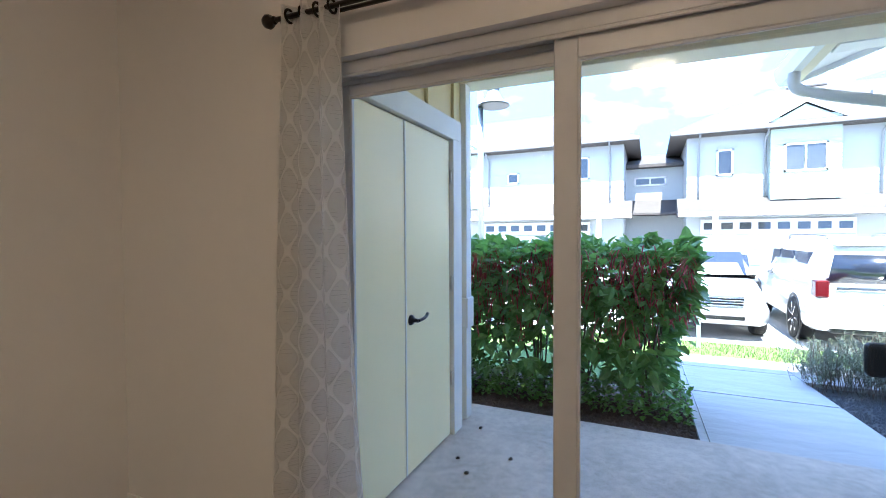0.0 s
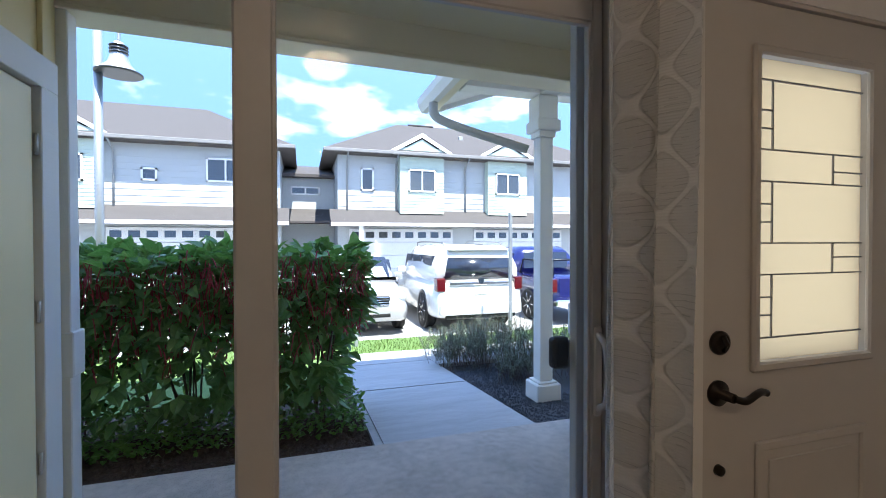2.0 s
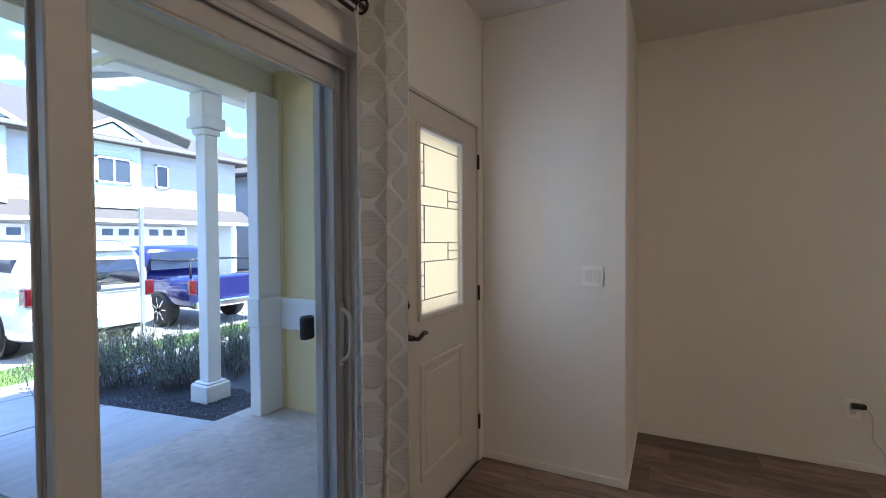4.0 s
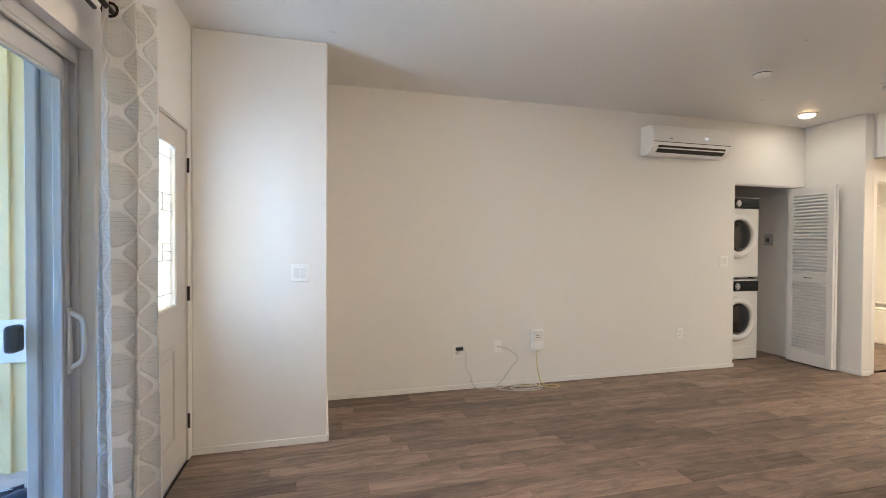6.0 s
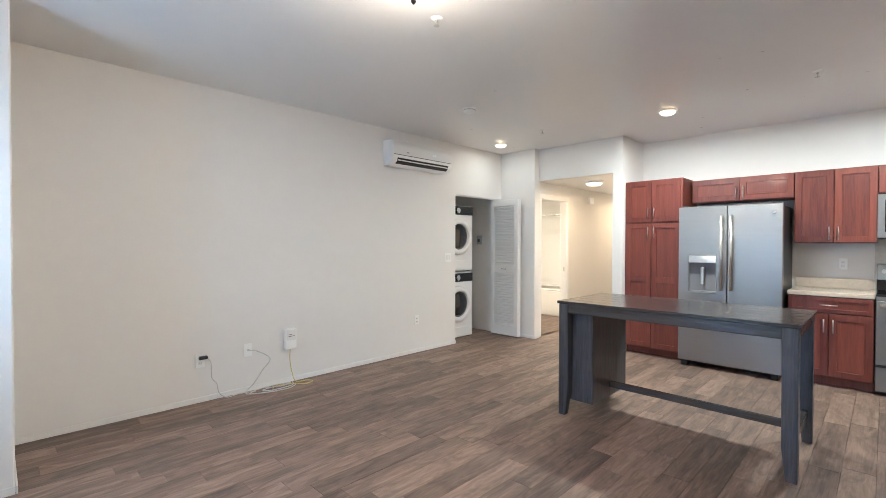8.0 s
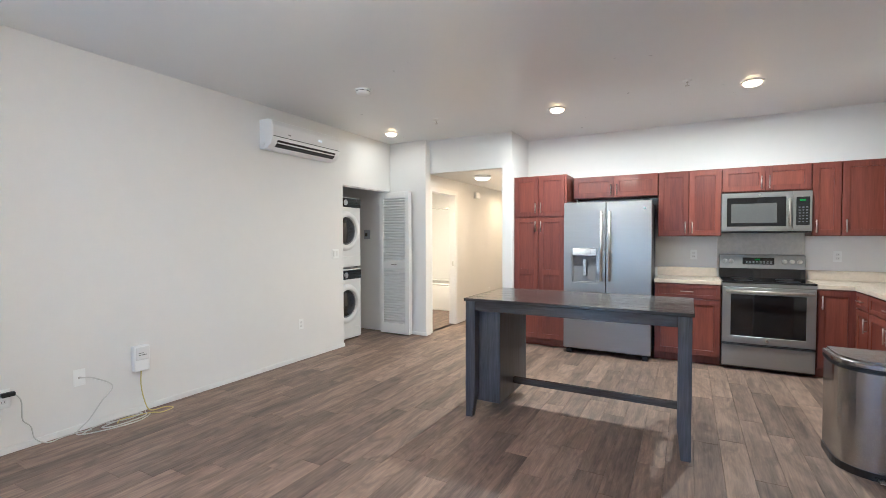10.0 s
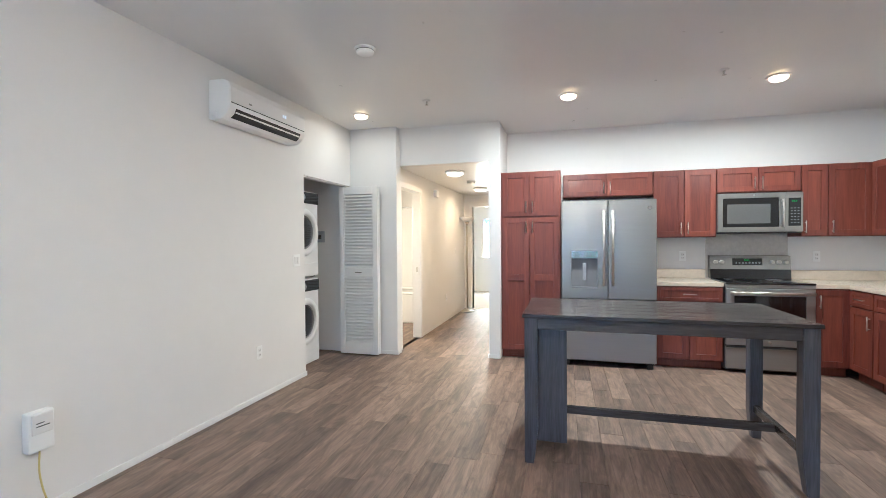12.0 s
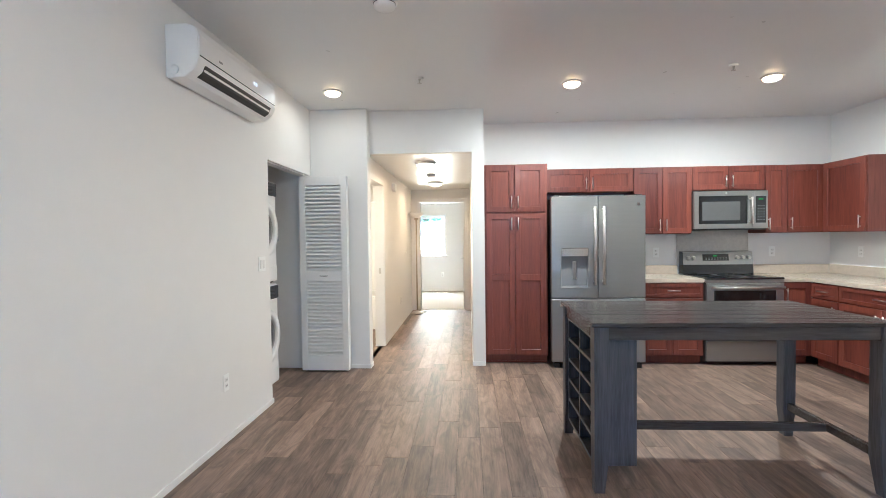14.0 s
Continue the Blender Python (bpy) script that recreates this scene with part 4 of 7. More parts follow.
single("cable", tube(bmnew(), curve_points([(2.43, YA - 0.012, 0.385), (2.50, YA - 0.05, 0.37), (2.60, YA - 0.09, 0.29), (2.53, YA - 0.08, 0.19), (2.46, YA - 0.06, 0.08), (2.38, YA - 0.07, 0.008), (2.50, YA - 0.16, 0.006), (2.72, YA - 0.20, 0.006),
                                                (2.84, YA - 0.12, 0.006), (2.72, YA - 0.07, 0.010), (2.52, YA - 0.11, 0.014), (2.58, YA - 0.17, 0.014), (2.78, YA - 0.16, 0.014), (2.83, YA - 0.08, 0.02)]), 0.0045), M["cable"], "white cable coiled on the floor", "cable")
single("cable", tube(bmnew(), curve_points([(2.40, YA - 0.10, 0.006), (2.50, YA - 0.05, 0.012), (2.68, YA - 0.045, 0.016), (2.80, YA - 0.09, 0.02), (2.70, YA - 0.13, 0.02), (2.56, YA - 0.08, 0.02)]), 0.004), M["cable"], "white cable loop on the floor", "cable")
single("cable", tube(bmnew(), curve_points([(2.83, YA - 0.03, 0.335), (2.825, YA - 0.035, 0.22), (2.84, YA - 0.05, 0.10), (2.86, YA - 0.09, 0.02), (2.98, YA - 0.09, 0.006), (3.0, YA - 0.16, 0.006), (2.90, YA - 0.18, 0.006), (2.84, YA - 0.13, 0.012), (2.66, YA - 0.10, 0.022), (2.60, YA - 0.15, 0.022)]), 0.0042), M["ycable"], "thin yellow cable hanging from the network box", "cable")
f = on_x(0, 1)
plate("outlet", "white wall outlet beside the curtain", "outlet", f, 0.02, 0.42, 0.07, 0.115, sockets(f, 0.02, 0.42))

# baseboards
for i, s in enumerate(((0.0, 0.842, YS - 0.010, YS - 0.001, 0, 0.045), (0.843, 0.853, YS - 0.010, YA - 0.001, 0, 0.045), (0.853, 5.255, YA - 0.010, YA - 0.001, 0, 0.045), (XE - 0.010, XE - 0.001, 3.52, YA, 0, 0.045), (XE, XE + 0.12, 3.52, 3.529, 0, 0.045),
                       (XH - 0.010, XH - 0.001, 2.305, 2.444, 0, 0.045), (XH, 10.04, 2.436, 2.445, 0, 0.045), (7.29, 10.04, HY1 - 0.010, HY1 - 0.001, 0, 0.045), (0.001, 0.010, YL, 0.238, 0, 0.045), (0.001, 0.010, 2.08, 2.335, 0, 0.045))):
    setting("baseboard" if i == 0 else "baseboard_%d" % i, boxes(s, bevel=0.002), M["trim"], "low white baseboard")

# ---- ceiling fittings ----
M["dome"] = glow("lit_dome", (1.0, 0.70, 0.40), 0.12)
M["bulb"] = glow("lit_lens", (1.0, 0.60, 0.26), 0.32)
for cx, cy in CANS:
    t = thing("ceiling_light", (cx, cy, CEIL), "lit round ceiling light with white trim ring", "ceiling light", "ceiling lights")
    part("trim_ring", lathe(bmnew(), [(0.092, 0.0), (0.091, -0.006), (0.080, -0.010), (0.070, -0.008), (0.070, -0.0)], (cx, cy, CEIL), steps=28), M["white"], t)
    part("lens", lathe(bmnew(), [(0.069, -0.006), (0.067, -0.024), (0.050, -0.034), (0.01, -0.038)], (cx, cy, CEIL), steps=24), M["bulb"], t, "glowing lens")
for cx, cy in [(6.98, 2.985), (8.955, 3.01)]:
    t = thing("ceiling_light", (cx, cy, HALLC), "lit shallow dome light on the hall ceiling", "ceiling light", "hall ceiling lights")
    part("base", lathe(bmnew(), [(0.13, 0.0), (0.13, -0.02), (0.12, -0.028)], (cx, cy, HALLC), steps=28), M["white"], t)
    part("dome", lathe(bmnew(), [(0.118, -0.024), (0.105, -0.045), (0.07, -0.060), (0.01, -0.066)], (cx, cy, HALLC), steps=24), M["dome"], t, "glowing dome")


def smoke_detector(cx, cy, z, label):
    t = thing("smoke_detector", (cx, cy, z), label, "smoke detector")
    part("base", lathe(bmnew(), [(0.075, 0.0), (0.075, -0.010), (0.070, -0.012)], (cx, cy, z), steps=28), M["plastic"], t)
    part("cover", lathe(bmnew(), [(0.062, -0.012), (0.064, -0.022), (0.060, -0.034), (0.045, -0.042), (0.01, -0.044)], (cx, cy, z), steps=28), M["plastic"], t)
    part("vent_ring", lathe(bmnew(), [(0.0645, -0.016), (0.0648, -0.018), (0.0645, -0.020)], (cx, cy, z), steps=28), M["steel_dark"], t)


smoke_detector(4.175, 2.945, CEIL, "round white smoke detector on the ceiling")
smoke_detector(8.05, 3.0, HALLC, "round smoke detector on the hall ceiling")
for cx, cy in ((2.665, 1.88), (5.42, 2.88), (5.35, 0.335)):
    t = thing("sprinkler", (cx, cy, CEIL), "small pendent fire sprinkler with white escutcheon", "sprinkler", "ceiling sprinklers")
    part("escutcheon", lathe(bmnew(), [(0.036, 0), (0.034, -0.006), (0.014, -0.012)], (cx, cy, CEIL), steps=20), M["white"], t)
    part("head", tube(tube(lathe(bmnew(), [(0.010, -0.010), (0.009, -0.02), (0.004, -0.022), (0.004, -0.042), (0.018, -0.044), (0.018, -0.046)], (cx, cy, CEIL), steps=14), [(cx - 0.009, cy, CEIL - 0.018), (cx - 0.013, cy, CEIL - 0.03), (cx, cy, CEIL - 0.044)], 0.002, 5), [(cx + 0.009, cy, CEIL - 0.018), (cx + 0.013, cy, CEIL - 0.03), (cx, cy, CEIL - 0.044)], 0.002, 5), M["nickel"], t)
pend = thing("ceiling_lamp", (2.1, 1.45, CEIL), "lit frosted bowl ceiling lamp with dark bronze fittings", "ceiling lamp")
part("canopy", lathe(bmnew(), [(0.17, 0.0), (0.17, -0.015), (0.15, -0.035), (0.10, -0.05), (0.02, -0.055)], (2.1, 1.45, CEIL), steps=32), M["bronze"], pend)
M["bowl"] = glow("lit_bowl", (1.0, 0.70, 0.43), 4.0)
part("bowl", lathe(bmnew(), [(0.160, -0.105), (0.157, -0.14), (0.135, -0.185), (0.09, -0.225), (0.03, -0.245)], (2.1, 1.45, CEIL), steps=32), M["bowl"], pend, "glowing frosted bowl")
part("finial", lathe(bmnew(), [(0.022, -0.243), (0.024, -0.252), (0.010, -0.262), (0.015, -0.275), (0.004, -0.29)], (2.1, 1.45, CEIL), steps=16), M["bronze"], pend)
part("stem", tube(bmnew(), [(2.1, 1.45, CEIL - 0.05), (2.1, 1.45, CEIL - 0.25)], 0.008), M["bronze"], pend)

# ---- air conditioner ----
ac = thing("air_conditioner", (4.45, YA, 2.44), "white wall-mounted split air conditioner above the laundry closet", "air conditioner")
AX0, AX1 = 4.005, 4.985
prof = [(YA, 2.595), (YA - 0.13, 2.595), (YA - 0.175, 2.575), (YA - 0.190, 2.53), (YA - 0.190, 2.40), (YA - 0.165, 2.345), (YA - 0.11, 2.305), (YA - 0.02, 2.300), (YA, 2.305)]
bm = prism(bmnew(), prof, "x", AX0, AX1)
bmesh.ops.bevel(bm, geom=[e for e in bm.edges], offset=0.004, segments=2, affect="EDGES")
part("housing", bm, M["plastic"], ac)
part("front_panel", prism(bmnew(), [(YA - 0.176, 2.577), (YA - 0.1935, 2.532), (YA - 0.1935, 2.425), (YA - 0.188, 2.425), (YA - 0.188, 2.53), (YA - 0.172, 2.573)], "x", AX0 + 0.012, AX1 - 0.012), M["white"], ac)
part("seam", boxes((AX0 + 0.012, AX1 - 0.012, YA - 0.1925, YA - 0.186, 2.418, 2.424)), M["steel_dark"], ac)
part("outlet_slot", prism(bmnew(), [(YA - 0.1860, 2.386), (YA - 0.1672, 2.3430), (YA - 0.1380, 2.3215), (YA - 0.10, 2.33), (YA - 0.10, 2.38)], "x", AX0 + 0.07, AX1 - 0.07), M["black"], ac, "dark air outlet")
part("flap", prism(bmnew(), [(YA - 0.1785, 2.366), (YA - 0.1735, 2.354), (YA - 0.169, 2.356), (YA - 0.174, 2.368)], "x", AX0 + 0.075, AX1 - 0.075), M["white"], ac, "white louvre bar in the outlet")
part("side_cap", lathe(bmnew(), [(0.026, -0.0006), (0.025, -0.004), (0.012, -0.0046)], (AX0, YA - 0.05, 2.345), "x", 20), M["plastic"], ac)
for k in range(9):
    x = AX0 + 0.12 + k * 0.082
    part("vane", prism(bmnew(), [(YA - 0.1865, 2.383), (YA - 0.1685, 2.344), (YA - 0.150, 2.342), (YA - 0.150, 2.383)], "x", x, x + 0.004), M["steel_dark"], ac)
part("badge", boxes((AX0 + 0.20, AX0 + 0.235, YA - 0.1955, YA - 0.193, 2.452, 2.464)), M["steel"], ac)
part("display", boxes((AX1 - 0.35, AX1 - 0.33, YA - 0.1955, YA - 0.193, 2.468, 2.49), (AX1 - 0.32, AX1 - 0.30, YA - 0.1955, YA - 0.193, 2.468, 2.49)), glow("display_lit", (0.9, 0.95, 1.0), 0.04), ac)
ac.location.z -= 0.014

# ---- kitchen ----


def pull(parent, f, u, v, along, w=0.020, n=0.13):
    """A bar pull standing off a front; along: 'v' upright or 'u' level."""
    bm = bmnew()
    h = n / 2
    a, b = ((u, v - h), (u, v + h)) if along == "v" else ((u - h, v), (u + h, v))
    tube(bm, [f(a[0], a[1], w + 0.024), f(b[0], b[1], w + 0.024)], 0.006, 10)
    for k in (0.14, 0.86):
        c = (a[0] + (b[0] - a[0]) * k, a[1] + (b[1] - a[1]) * k)
        tube(bm, [f(c[0], c[1], w - 0.002), f(c[0], c[1], w + 0.024)], 0.0045, 8)
    part("handle", bm, M["nickel"], parent, "brushed nickel bar handle")


def uframe(f, o, rail, w0, w1, bevel):
    """Four rails joined in one frame on a front."""
    bm = bmnew()
    h = (o[0] + rail, o[1] - rail, o[2] + rail, o[3] - rail)

    def loop(w, r):
        return [bm.verts.new(f(u, v, w)) for u, v in ((r[0], r[2]), (r[1], r[2]), (r[1], r[3]), (r[0], r[3]))]
    a, b, c, d = loop(w0, o), loop(w1, o), loop(w0, h), loop(w1, h)
    for i in range(4):
        j = (i + 1) % 4
        for q in ((a[i], a[j], c[j], c[i]), (b[i], d[i], d[j], b[j]), (a[i], b[i], b[j], a[j]), (c[i], c[j], d[j], d[i])):
            bm.faces.new(q)
    bmesh.ops.recalc_face_normals(bm, faces=bm.faces)
    bmesh.ops.bevel(bm, geom=[e for e in bm.edges if e.calc_face_angle(0) > 0.5], offset=bevel, segments=1, affect="EDGES")
    return bm


def shaker(parent, f, u0, u1, v0, v1, handle=None, name="door", rail=0.058):
    """A front of rails and stiles about a sunk panel."""
    g = 0.003
    u0, u1, v0, v1 = u0 + g, u1 - g, v0 + g, v1 - g
    d = part(name, uframe(f, (u0, u1, v0, v1), rail, 0.001, 0.020, 0.002), M["cherry"], parent)
    part("panel", ubox(bmnew(), f, u0 + rail + 0.0005, u1 - rail - 0.0005, v0 + rail + 0.0005, v1 - rail - 0.0005, 0.001, 0.010), M["cherry"], d)
    if handle:
        pull(d, f, *handle)
    return d


def tall_split(parent, f, u0, u1, v0, v1, mid, handle):
    """A tall front with a middle rail."""
    d = shaker(parent, f, u0, u1, v0, v1, handle)
    part("middle_rail", ubox(bmnew(), f, u0 + 0.058, u1 - 0.058, mid - 0.035, mid + 0.035, 0.010, 0.020, 0.002), M["cherry"], d)
    return d


FX, UX = 6.455, 6.735
fb = on_x(FX)
c = thing("pantry_cabinet", (6.6, 1.975, 0), "tall red cherry pantry cabinet with four shaker doors", "cabinet", "kitchen cabinets")
part("body", boxes((FX, XK - 0.002, 1.630, 2.303, 0.09, 2.155), bevel=0.002), M["cherry"], c)
part("toe_kick", boxes((FX + 0.07, XK - 0.002, 1.630, 2.303, 0, 0.09)), M["cherry"], c)
for u0, u1, hu in ((1.650, 1.978, 1.943), (1.978, 2.285, 2.013)):
    shaker(c, fb, u0, u1, 1.640, 2.145, (hu, 1.75, "v"))
    tall_split(c, fb, u0, u1, 0.10, 1.630, 0.94, (hu, 1.52, "v"))
part("shoe_moulding", boxes((FX + 0.055, FX + 0.07, 1.630, 2.303, 0, 0.02), bevel=0.003), M["cherry"], c)


def upper(y0, y1, z0, z1, doors, label, depth_x=UX):
    fx = on_x(depth_x)
    t = thing("wall_cabinet", ((depth_x + XK) / 2, (y0 + y1) / 2, z0), label, "cabinet", "kitchen wall cabinets")
    part("body", boxes((depth_x, XK - 0.002, y0 + 0.001, y1 - 0.001, z0, z1), bevel=0.002), M["cherry"], t)
    w = (y1 - y0) / doors
    for k in range(doors):
        a, b = y0 + k * w, y0 + (k + 1) * w
        hu = (b - 0.035 if k == 0 else a + 0.035) if doors == 2 else b - 0.035
        shaker(t, fx, a, b, z0 + 0.006, z1 - 0.006, (hu, z0 + 0.10, "v"))
    return t


upper(0.630, 1.605, 1.865, 2.135, 2, "short red cherry wall cabinet above the refrigerator")
upper(-0.005, 0.628, 1.388, 2.135, 2, "red cherry wall cabinet with two shaker doors")
upper(-0.787, -0.007, 1.862, 2.135, 2, "short red cherry wall cabinet above the microwave")
upper(-1.022, -0.789, 1.388, 2.135, 1, "narrow red cherry wall cabinet with one door")
upper(-1.398, -1.024, 1.388, 2.135, 1, "red cherry corner wall cabinet with one door")
t = thing("wall_cabinet", (6.3, -1.44, 1.405), "red cherry wall cabinet on the side wall", "cabinet", "kitchen wall cabinets")
part("body", boxes((6.17, XK - 0.002, YK + 0.002, -1.400, 1.388, 2.135), bevel=0.002), M["cherry"], t)
shaker(t, on_y(-1.400, 1), 6.18, 6.70, 1.394, 2.129, (6.225, 1.49, "v"))


def base_unit(f, u0, u1, back, doors, drawer, label, box_of):
    t = thing("base_cabinet", f((u0 + u1) / 2, 0, -back / 2), label, "cabinet", "kitchen base cabinets")
    part("body", ubox(bmnew(), f, u0 + 0.001, u1 - 0.001, 0.09, 0.872, -back, 0.0, 0.002), M["cherry"], t)
    part("toe_kick", ubox(bmnew(), f, u0 + 0.001, u1 - 0.001, 0.0, 0.09, -back, -0.06), M["cherry"], t)
    top = 0.865
    if drawer:
        shaker(t, f, u0 + 0.004, u1 - 0.004, 0.715, top, ((u0 + u1) / 2, 0.79, "u"), "drawer", 0.035)
        top = 0.708
    w = (u1 - u0 - 0.008) / doors
    for k in range(doors):
        a = u0 + 0.004 + k * w
        hu = (a + w - 0.035 if k == 0 else a + 0.035) if doors == 2 else a + (w - 0.035 if box_of else 0.035)
        shaker(t, f, a, a + w, 0.10, top, (hu, top - 0.12, "v"))
    return t


base_unit(fb, 0.005, 0.642, 0.58, 2, True, "red cherry base cabinet with drawer and two doors", True)
base_unit(fb, -1.085, -0.788, 0.58, 1, False, "narrow red cherry base cabinet beside the range", True)
FYR = -1.095
fr = on_y(FYR, 1)
base_unit(fr, 6.10, 6.445, 0.62, 1, True, "red cherry base cabinet in the corner", False)
base_unit(fr, 5.18, 6.095, 0.62, 2, True, "red cherry sink cabinet with two doors", False)
base_unit(fr, 4.57, 5.175, 0.62, 2, True, "red cherry base cabinet on the side wall", False)
bm = boxes((FX - 0.025, XK - 0.001, 0.002, 0.645, 0.873, 0.914), bevel=0.004)
single("countertop", bm, M["counter"], "speckled beige stone countertop between refrigerator and range", "countertop")
ct = thing("countertop", (5.8, -1.2, 0.90), "speckled beige stone corner countertop", "countertop")
part("top", boxes((FX - 0.025, XK - 0.001, YK + 0.001, -0.789, 0.873, 0.914), (5.87, FX - 0.027, YK + 0.001, FYR + 0.03, 0.873, 0.914), (4.55, 5.40, YK + 0.001, FYR + 0.03, 0.873, 0.914),
                  (5.40, 5.87, YK + 0.001, -1.58, 0.873, 0.914), (5.40, 5.87, -1.19, FYR + 0.03, 0.873, 0.914), bevel=0.003), M["counter"], ct)
sk = thing("sink", (5.63, -1.38, 0.80), "stainless undermount kitchen sink in the counter", "sink")
part("basin", boxes((5.40, 5.87, -1.58, -1.19, 0.72, 0.726), (5.40, 5.406, -1.58, -1.19, 0.726, 0.90), (5.864, 5.87, -1.58, -1.19, 0.726, 0.90), (5.406, 5.864, -1.58, -1.574, 0.726, 0.90), (5.406, 5.864, -1.196, -1.19, 0.726, 0.90)), M["steel"], sk)
for nm, s in (("backsplash", (XK - 0.016, XK - 0.0015, 0.002, 0.645, 0.915, 1.02)), ("backsplash", (XK - 0.016, XK - 0.0015, YK + 0.02, -0.789, 0.915, 1.02)), ("backsplash", (4.55, XK - 0.017, YK + 0.0015, YK + 0.018, 0.915, 1.02))):
    single(nm, boxes(s, bevel=0.002), M["counter"], "low speckled stone backsplash along the counter", "backsplash")
single("stone_panel", boxes((XK - 0.018, XK - 0.0015, -0.795, 0.018, 0.88, 1.44), bevel=0.002), M["stone"], "speckled stone panel behind the range", "backsplash")
f = on_x(XK)
plate("outlet", "white outlet above the counter", "outlet", f, 0.255, 1.17, 0.07, 0.115, sockets(f, 0.255, 1.17))
plate("outlet", "white outlet above the counter", "outlet", f, -1.07, 1.17, 0.07, 0.115, sockets(f, -1.07, 1.17))
f = on_y(YK, 1)
plate("outlet", "white outlet on the side wall above the counter", "outlet", f, 6.62, 1.17, 0.07, 0.115, sockets(f, 6.62, 1.17))

# refrigerator
FRX, FY0, FY1 = 6.285, 0.664, 1.620
FM = (FY0 + FY1) / 2
t = thing("refrigerator", (6.5, FM, 0), "slate steel french-door refrigerator with water dispenser", "refrigerator")
part("cabinet_body", boxes((FRX + 0.075, XK - 0.03, FY0 + 0.01, FY1 - 0.01, 0.04, 1.775), bevel=0.006), M["steel_dark"], t)
for a, b, hy_, dsp in ((FM + 0.003, FY1, FM + 0.045, True), (FY0, FM - 0.003, FM - 0.045, False)):
    if dsp:
        d = part("door", holed(bmnew(), FRX, FRX + 0.07, (a, b, 0.735, 1.79), (1.240, 1.520, 0.845, 1.255), 0.004), M["steel"], t)
        part("dispenser_recess", boxes((FRX + 0.05, FRX + 0.056, 1.240, 1.520, 0.845, 1.165), (FRX + 0.004, FRX + 0.05, 1.240, 1.247, 0.845, 1.165), (FRX + 0.004, FRX + 0.05, 1.513, 1.520, 0.845, 1.165), (FRX - 0.004, FRX + 0.05, 1.247, 1.513, 0.845, 0.858)), M["button"], d)
        part("control_panel", boxes((FRX - 0.004, FRX + 0.02, 1.243, 1.517, 1.168, 1.252), bevel=0.003), M["chrome"], d)
        part("dispenser_frame", picture_frame(bmnew(), FRX - 0.006, FRX + 0.004, 1.235, 1.525, 0.838, 1.262, 0.010, 0.002), M["steel"], d)
        part("water_lever", boxes((FRX + 0.012, FRX + 0.03, 1.360, 1.400, 0.93, 1.12), bevel=0.006), M["nickel"], d)
    else:
        d = part("door", boxes((FRX, FRX + 0.07, a, b, 0.735, 1.79), bevel=0.006), M["steel"], t)
        part("badge", lathe(bmnew(), [(0.016, 0), (0.015, -0.004)], (FRX, 0.735, 1.70), "x", 20), M["chrome"], d)
    part("handle", tube(tube(tube(bmnew(), [(FRX - 0.052, hy_, 0.88), (FRX - 0.056, hy_, 1.28), (FRX - 0.052, hy_, 1.68)], 0.013, 12), [(FRX, hy_, 0.91), (FRX - 0.052, hy_, 0.91)], 0.010), [(FRX, hy_, 1.65), (FRX - 0.052, hy_, 1.65)], 0.010), M["nickel"], d, "long brushed bar handle")
dr = part("freezer_drawer", boxes((FRX, FRX + 0.07, FY0, FY1, 0.065, 0.727), bevel=0.006), M["steel"], t)
part("handle", tube(tube(tube(bmnew(), [(FRX - 0.05, FY0 + 0.08, 0.665), (FRX - 0.05, FY1 - 0.08, 0.665)], 0.012, 12), [(FRX, FY0 + 0.1, 0.665), (FRX - 0.05, FY0 + 0.1, 0.665)], 0.009), [(FRX, FY1 - 0.1, 0.665), (FRX - 0.05, FY1 - 0.1, 0.665)], 0.009), M["nickel"], dr)
for y in (FY0 + 0.06, FY1 - 0.06):
    part("foot", boxes((FRX + 0.02, FRX + 0.12, y - 0.03, y + 0.03, 0, 0.055), bevel=0.005), M["black"], t)
    part("hinge_cover", boxes((FRX + 0.02, FRX + 0.12, y - 0.03, y + 0.03, 1.79, 1.805), bevel=0.004), M["steel_dark"], t)

# range
RX, RY0, RY1 = 6.40, -0.784, -0.002
RM = (RY0 + RY1) / 2
t = thing("range", (6.55, RM, 0), "slate steel electric range with black glass cooktop", "stove")
part("body", boxes((RX + 0.03, XK - 0.03, RY0, RY1, 0.03, 0.905), bevel=0.003), M["steel_dark"], t)
part("cooktop", boxes((RX - 0.005, XK - 0.13, RY0, RY1, 0.906, 0.926), bevel=0.005), M["blackglass"], t, "black glass cooktop")
for x, y, r in ((6.56, RM - 0.19, 0.10), (6.56, RM + 0.19, 0.085), (6.79, RM - 0.19, 0.08), (6.79, RM + 0.19, 0.10)):
    part("burner_ring", lathe(bmnew(), [(r, 0.9262), (r, 0.9268), (r - 0.003, 0.9268), (r - 0.003, 0.9262)], (x, y, 0), steps=28), M["steel"], t)
bp_ = part("backguard", prism(bmnew(), [(XK - 0.135, 0.926), (XK - 0.105, 1.175), (XK - 0.03, 1.185), (XK - 0.03, 0.926)], "y", RY0, RY1), M["blackglass"], t)
part("control_face", prism(bmnew(), [(XK - 0.128, 1.03), (XK - 0.111, 1.172), (XK - 0.100, 1.178), (XK - 0.105, 1.03)], "y", RY0 + 0.002, RY1 - 0.002), M["steel"], bp_)
part("display", prism(bmnew(), [(XK - 0.1265, 1.075), (XK - 0.1175, 1.150), (XK - 0.110, 1.150), (XK - 0.115, 1.075)], "y", RM - 0.12, RM + 0.17), M["blackglass"], bp_)
M["lcd"] = glow("green_digits", (0.012, 0.16, 0.02), 0.02)
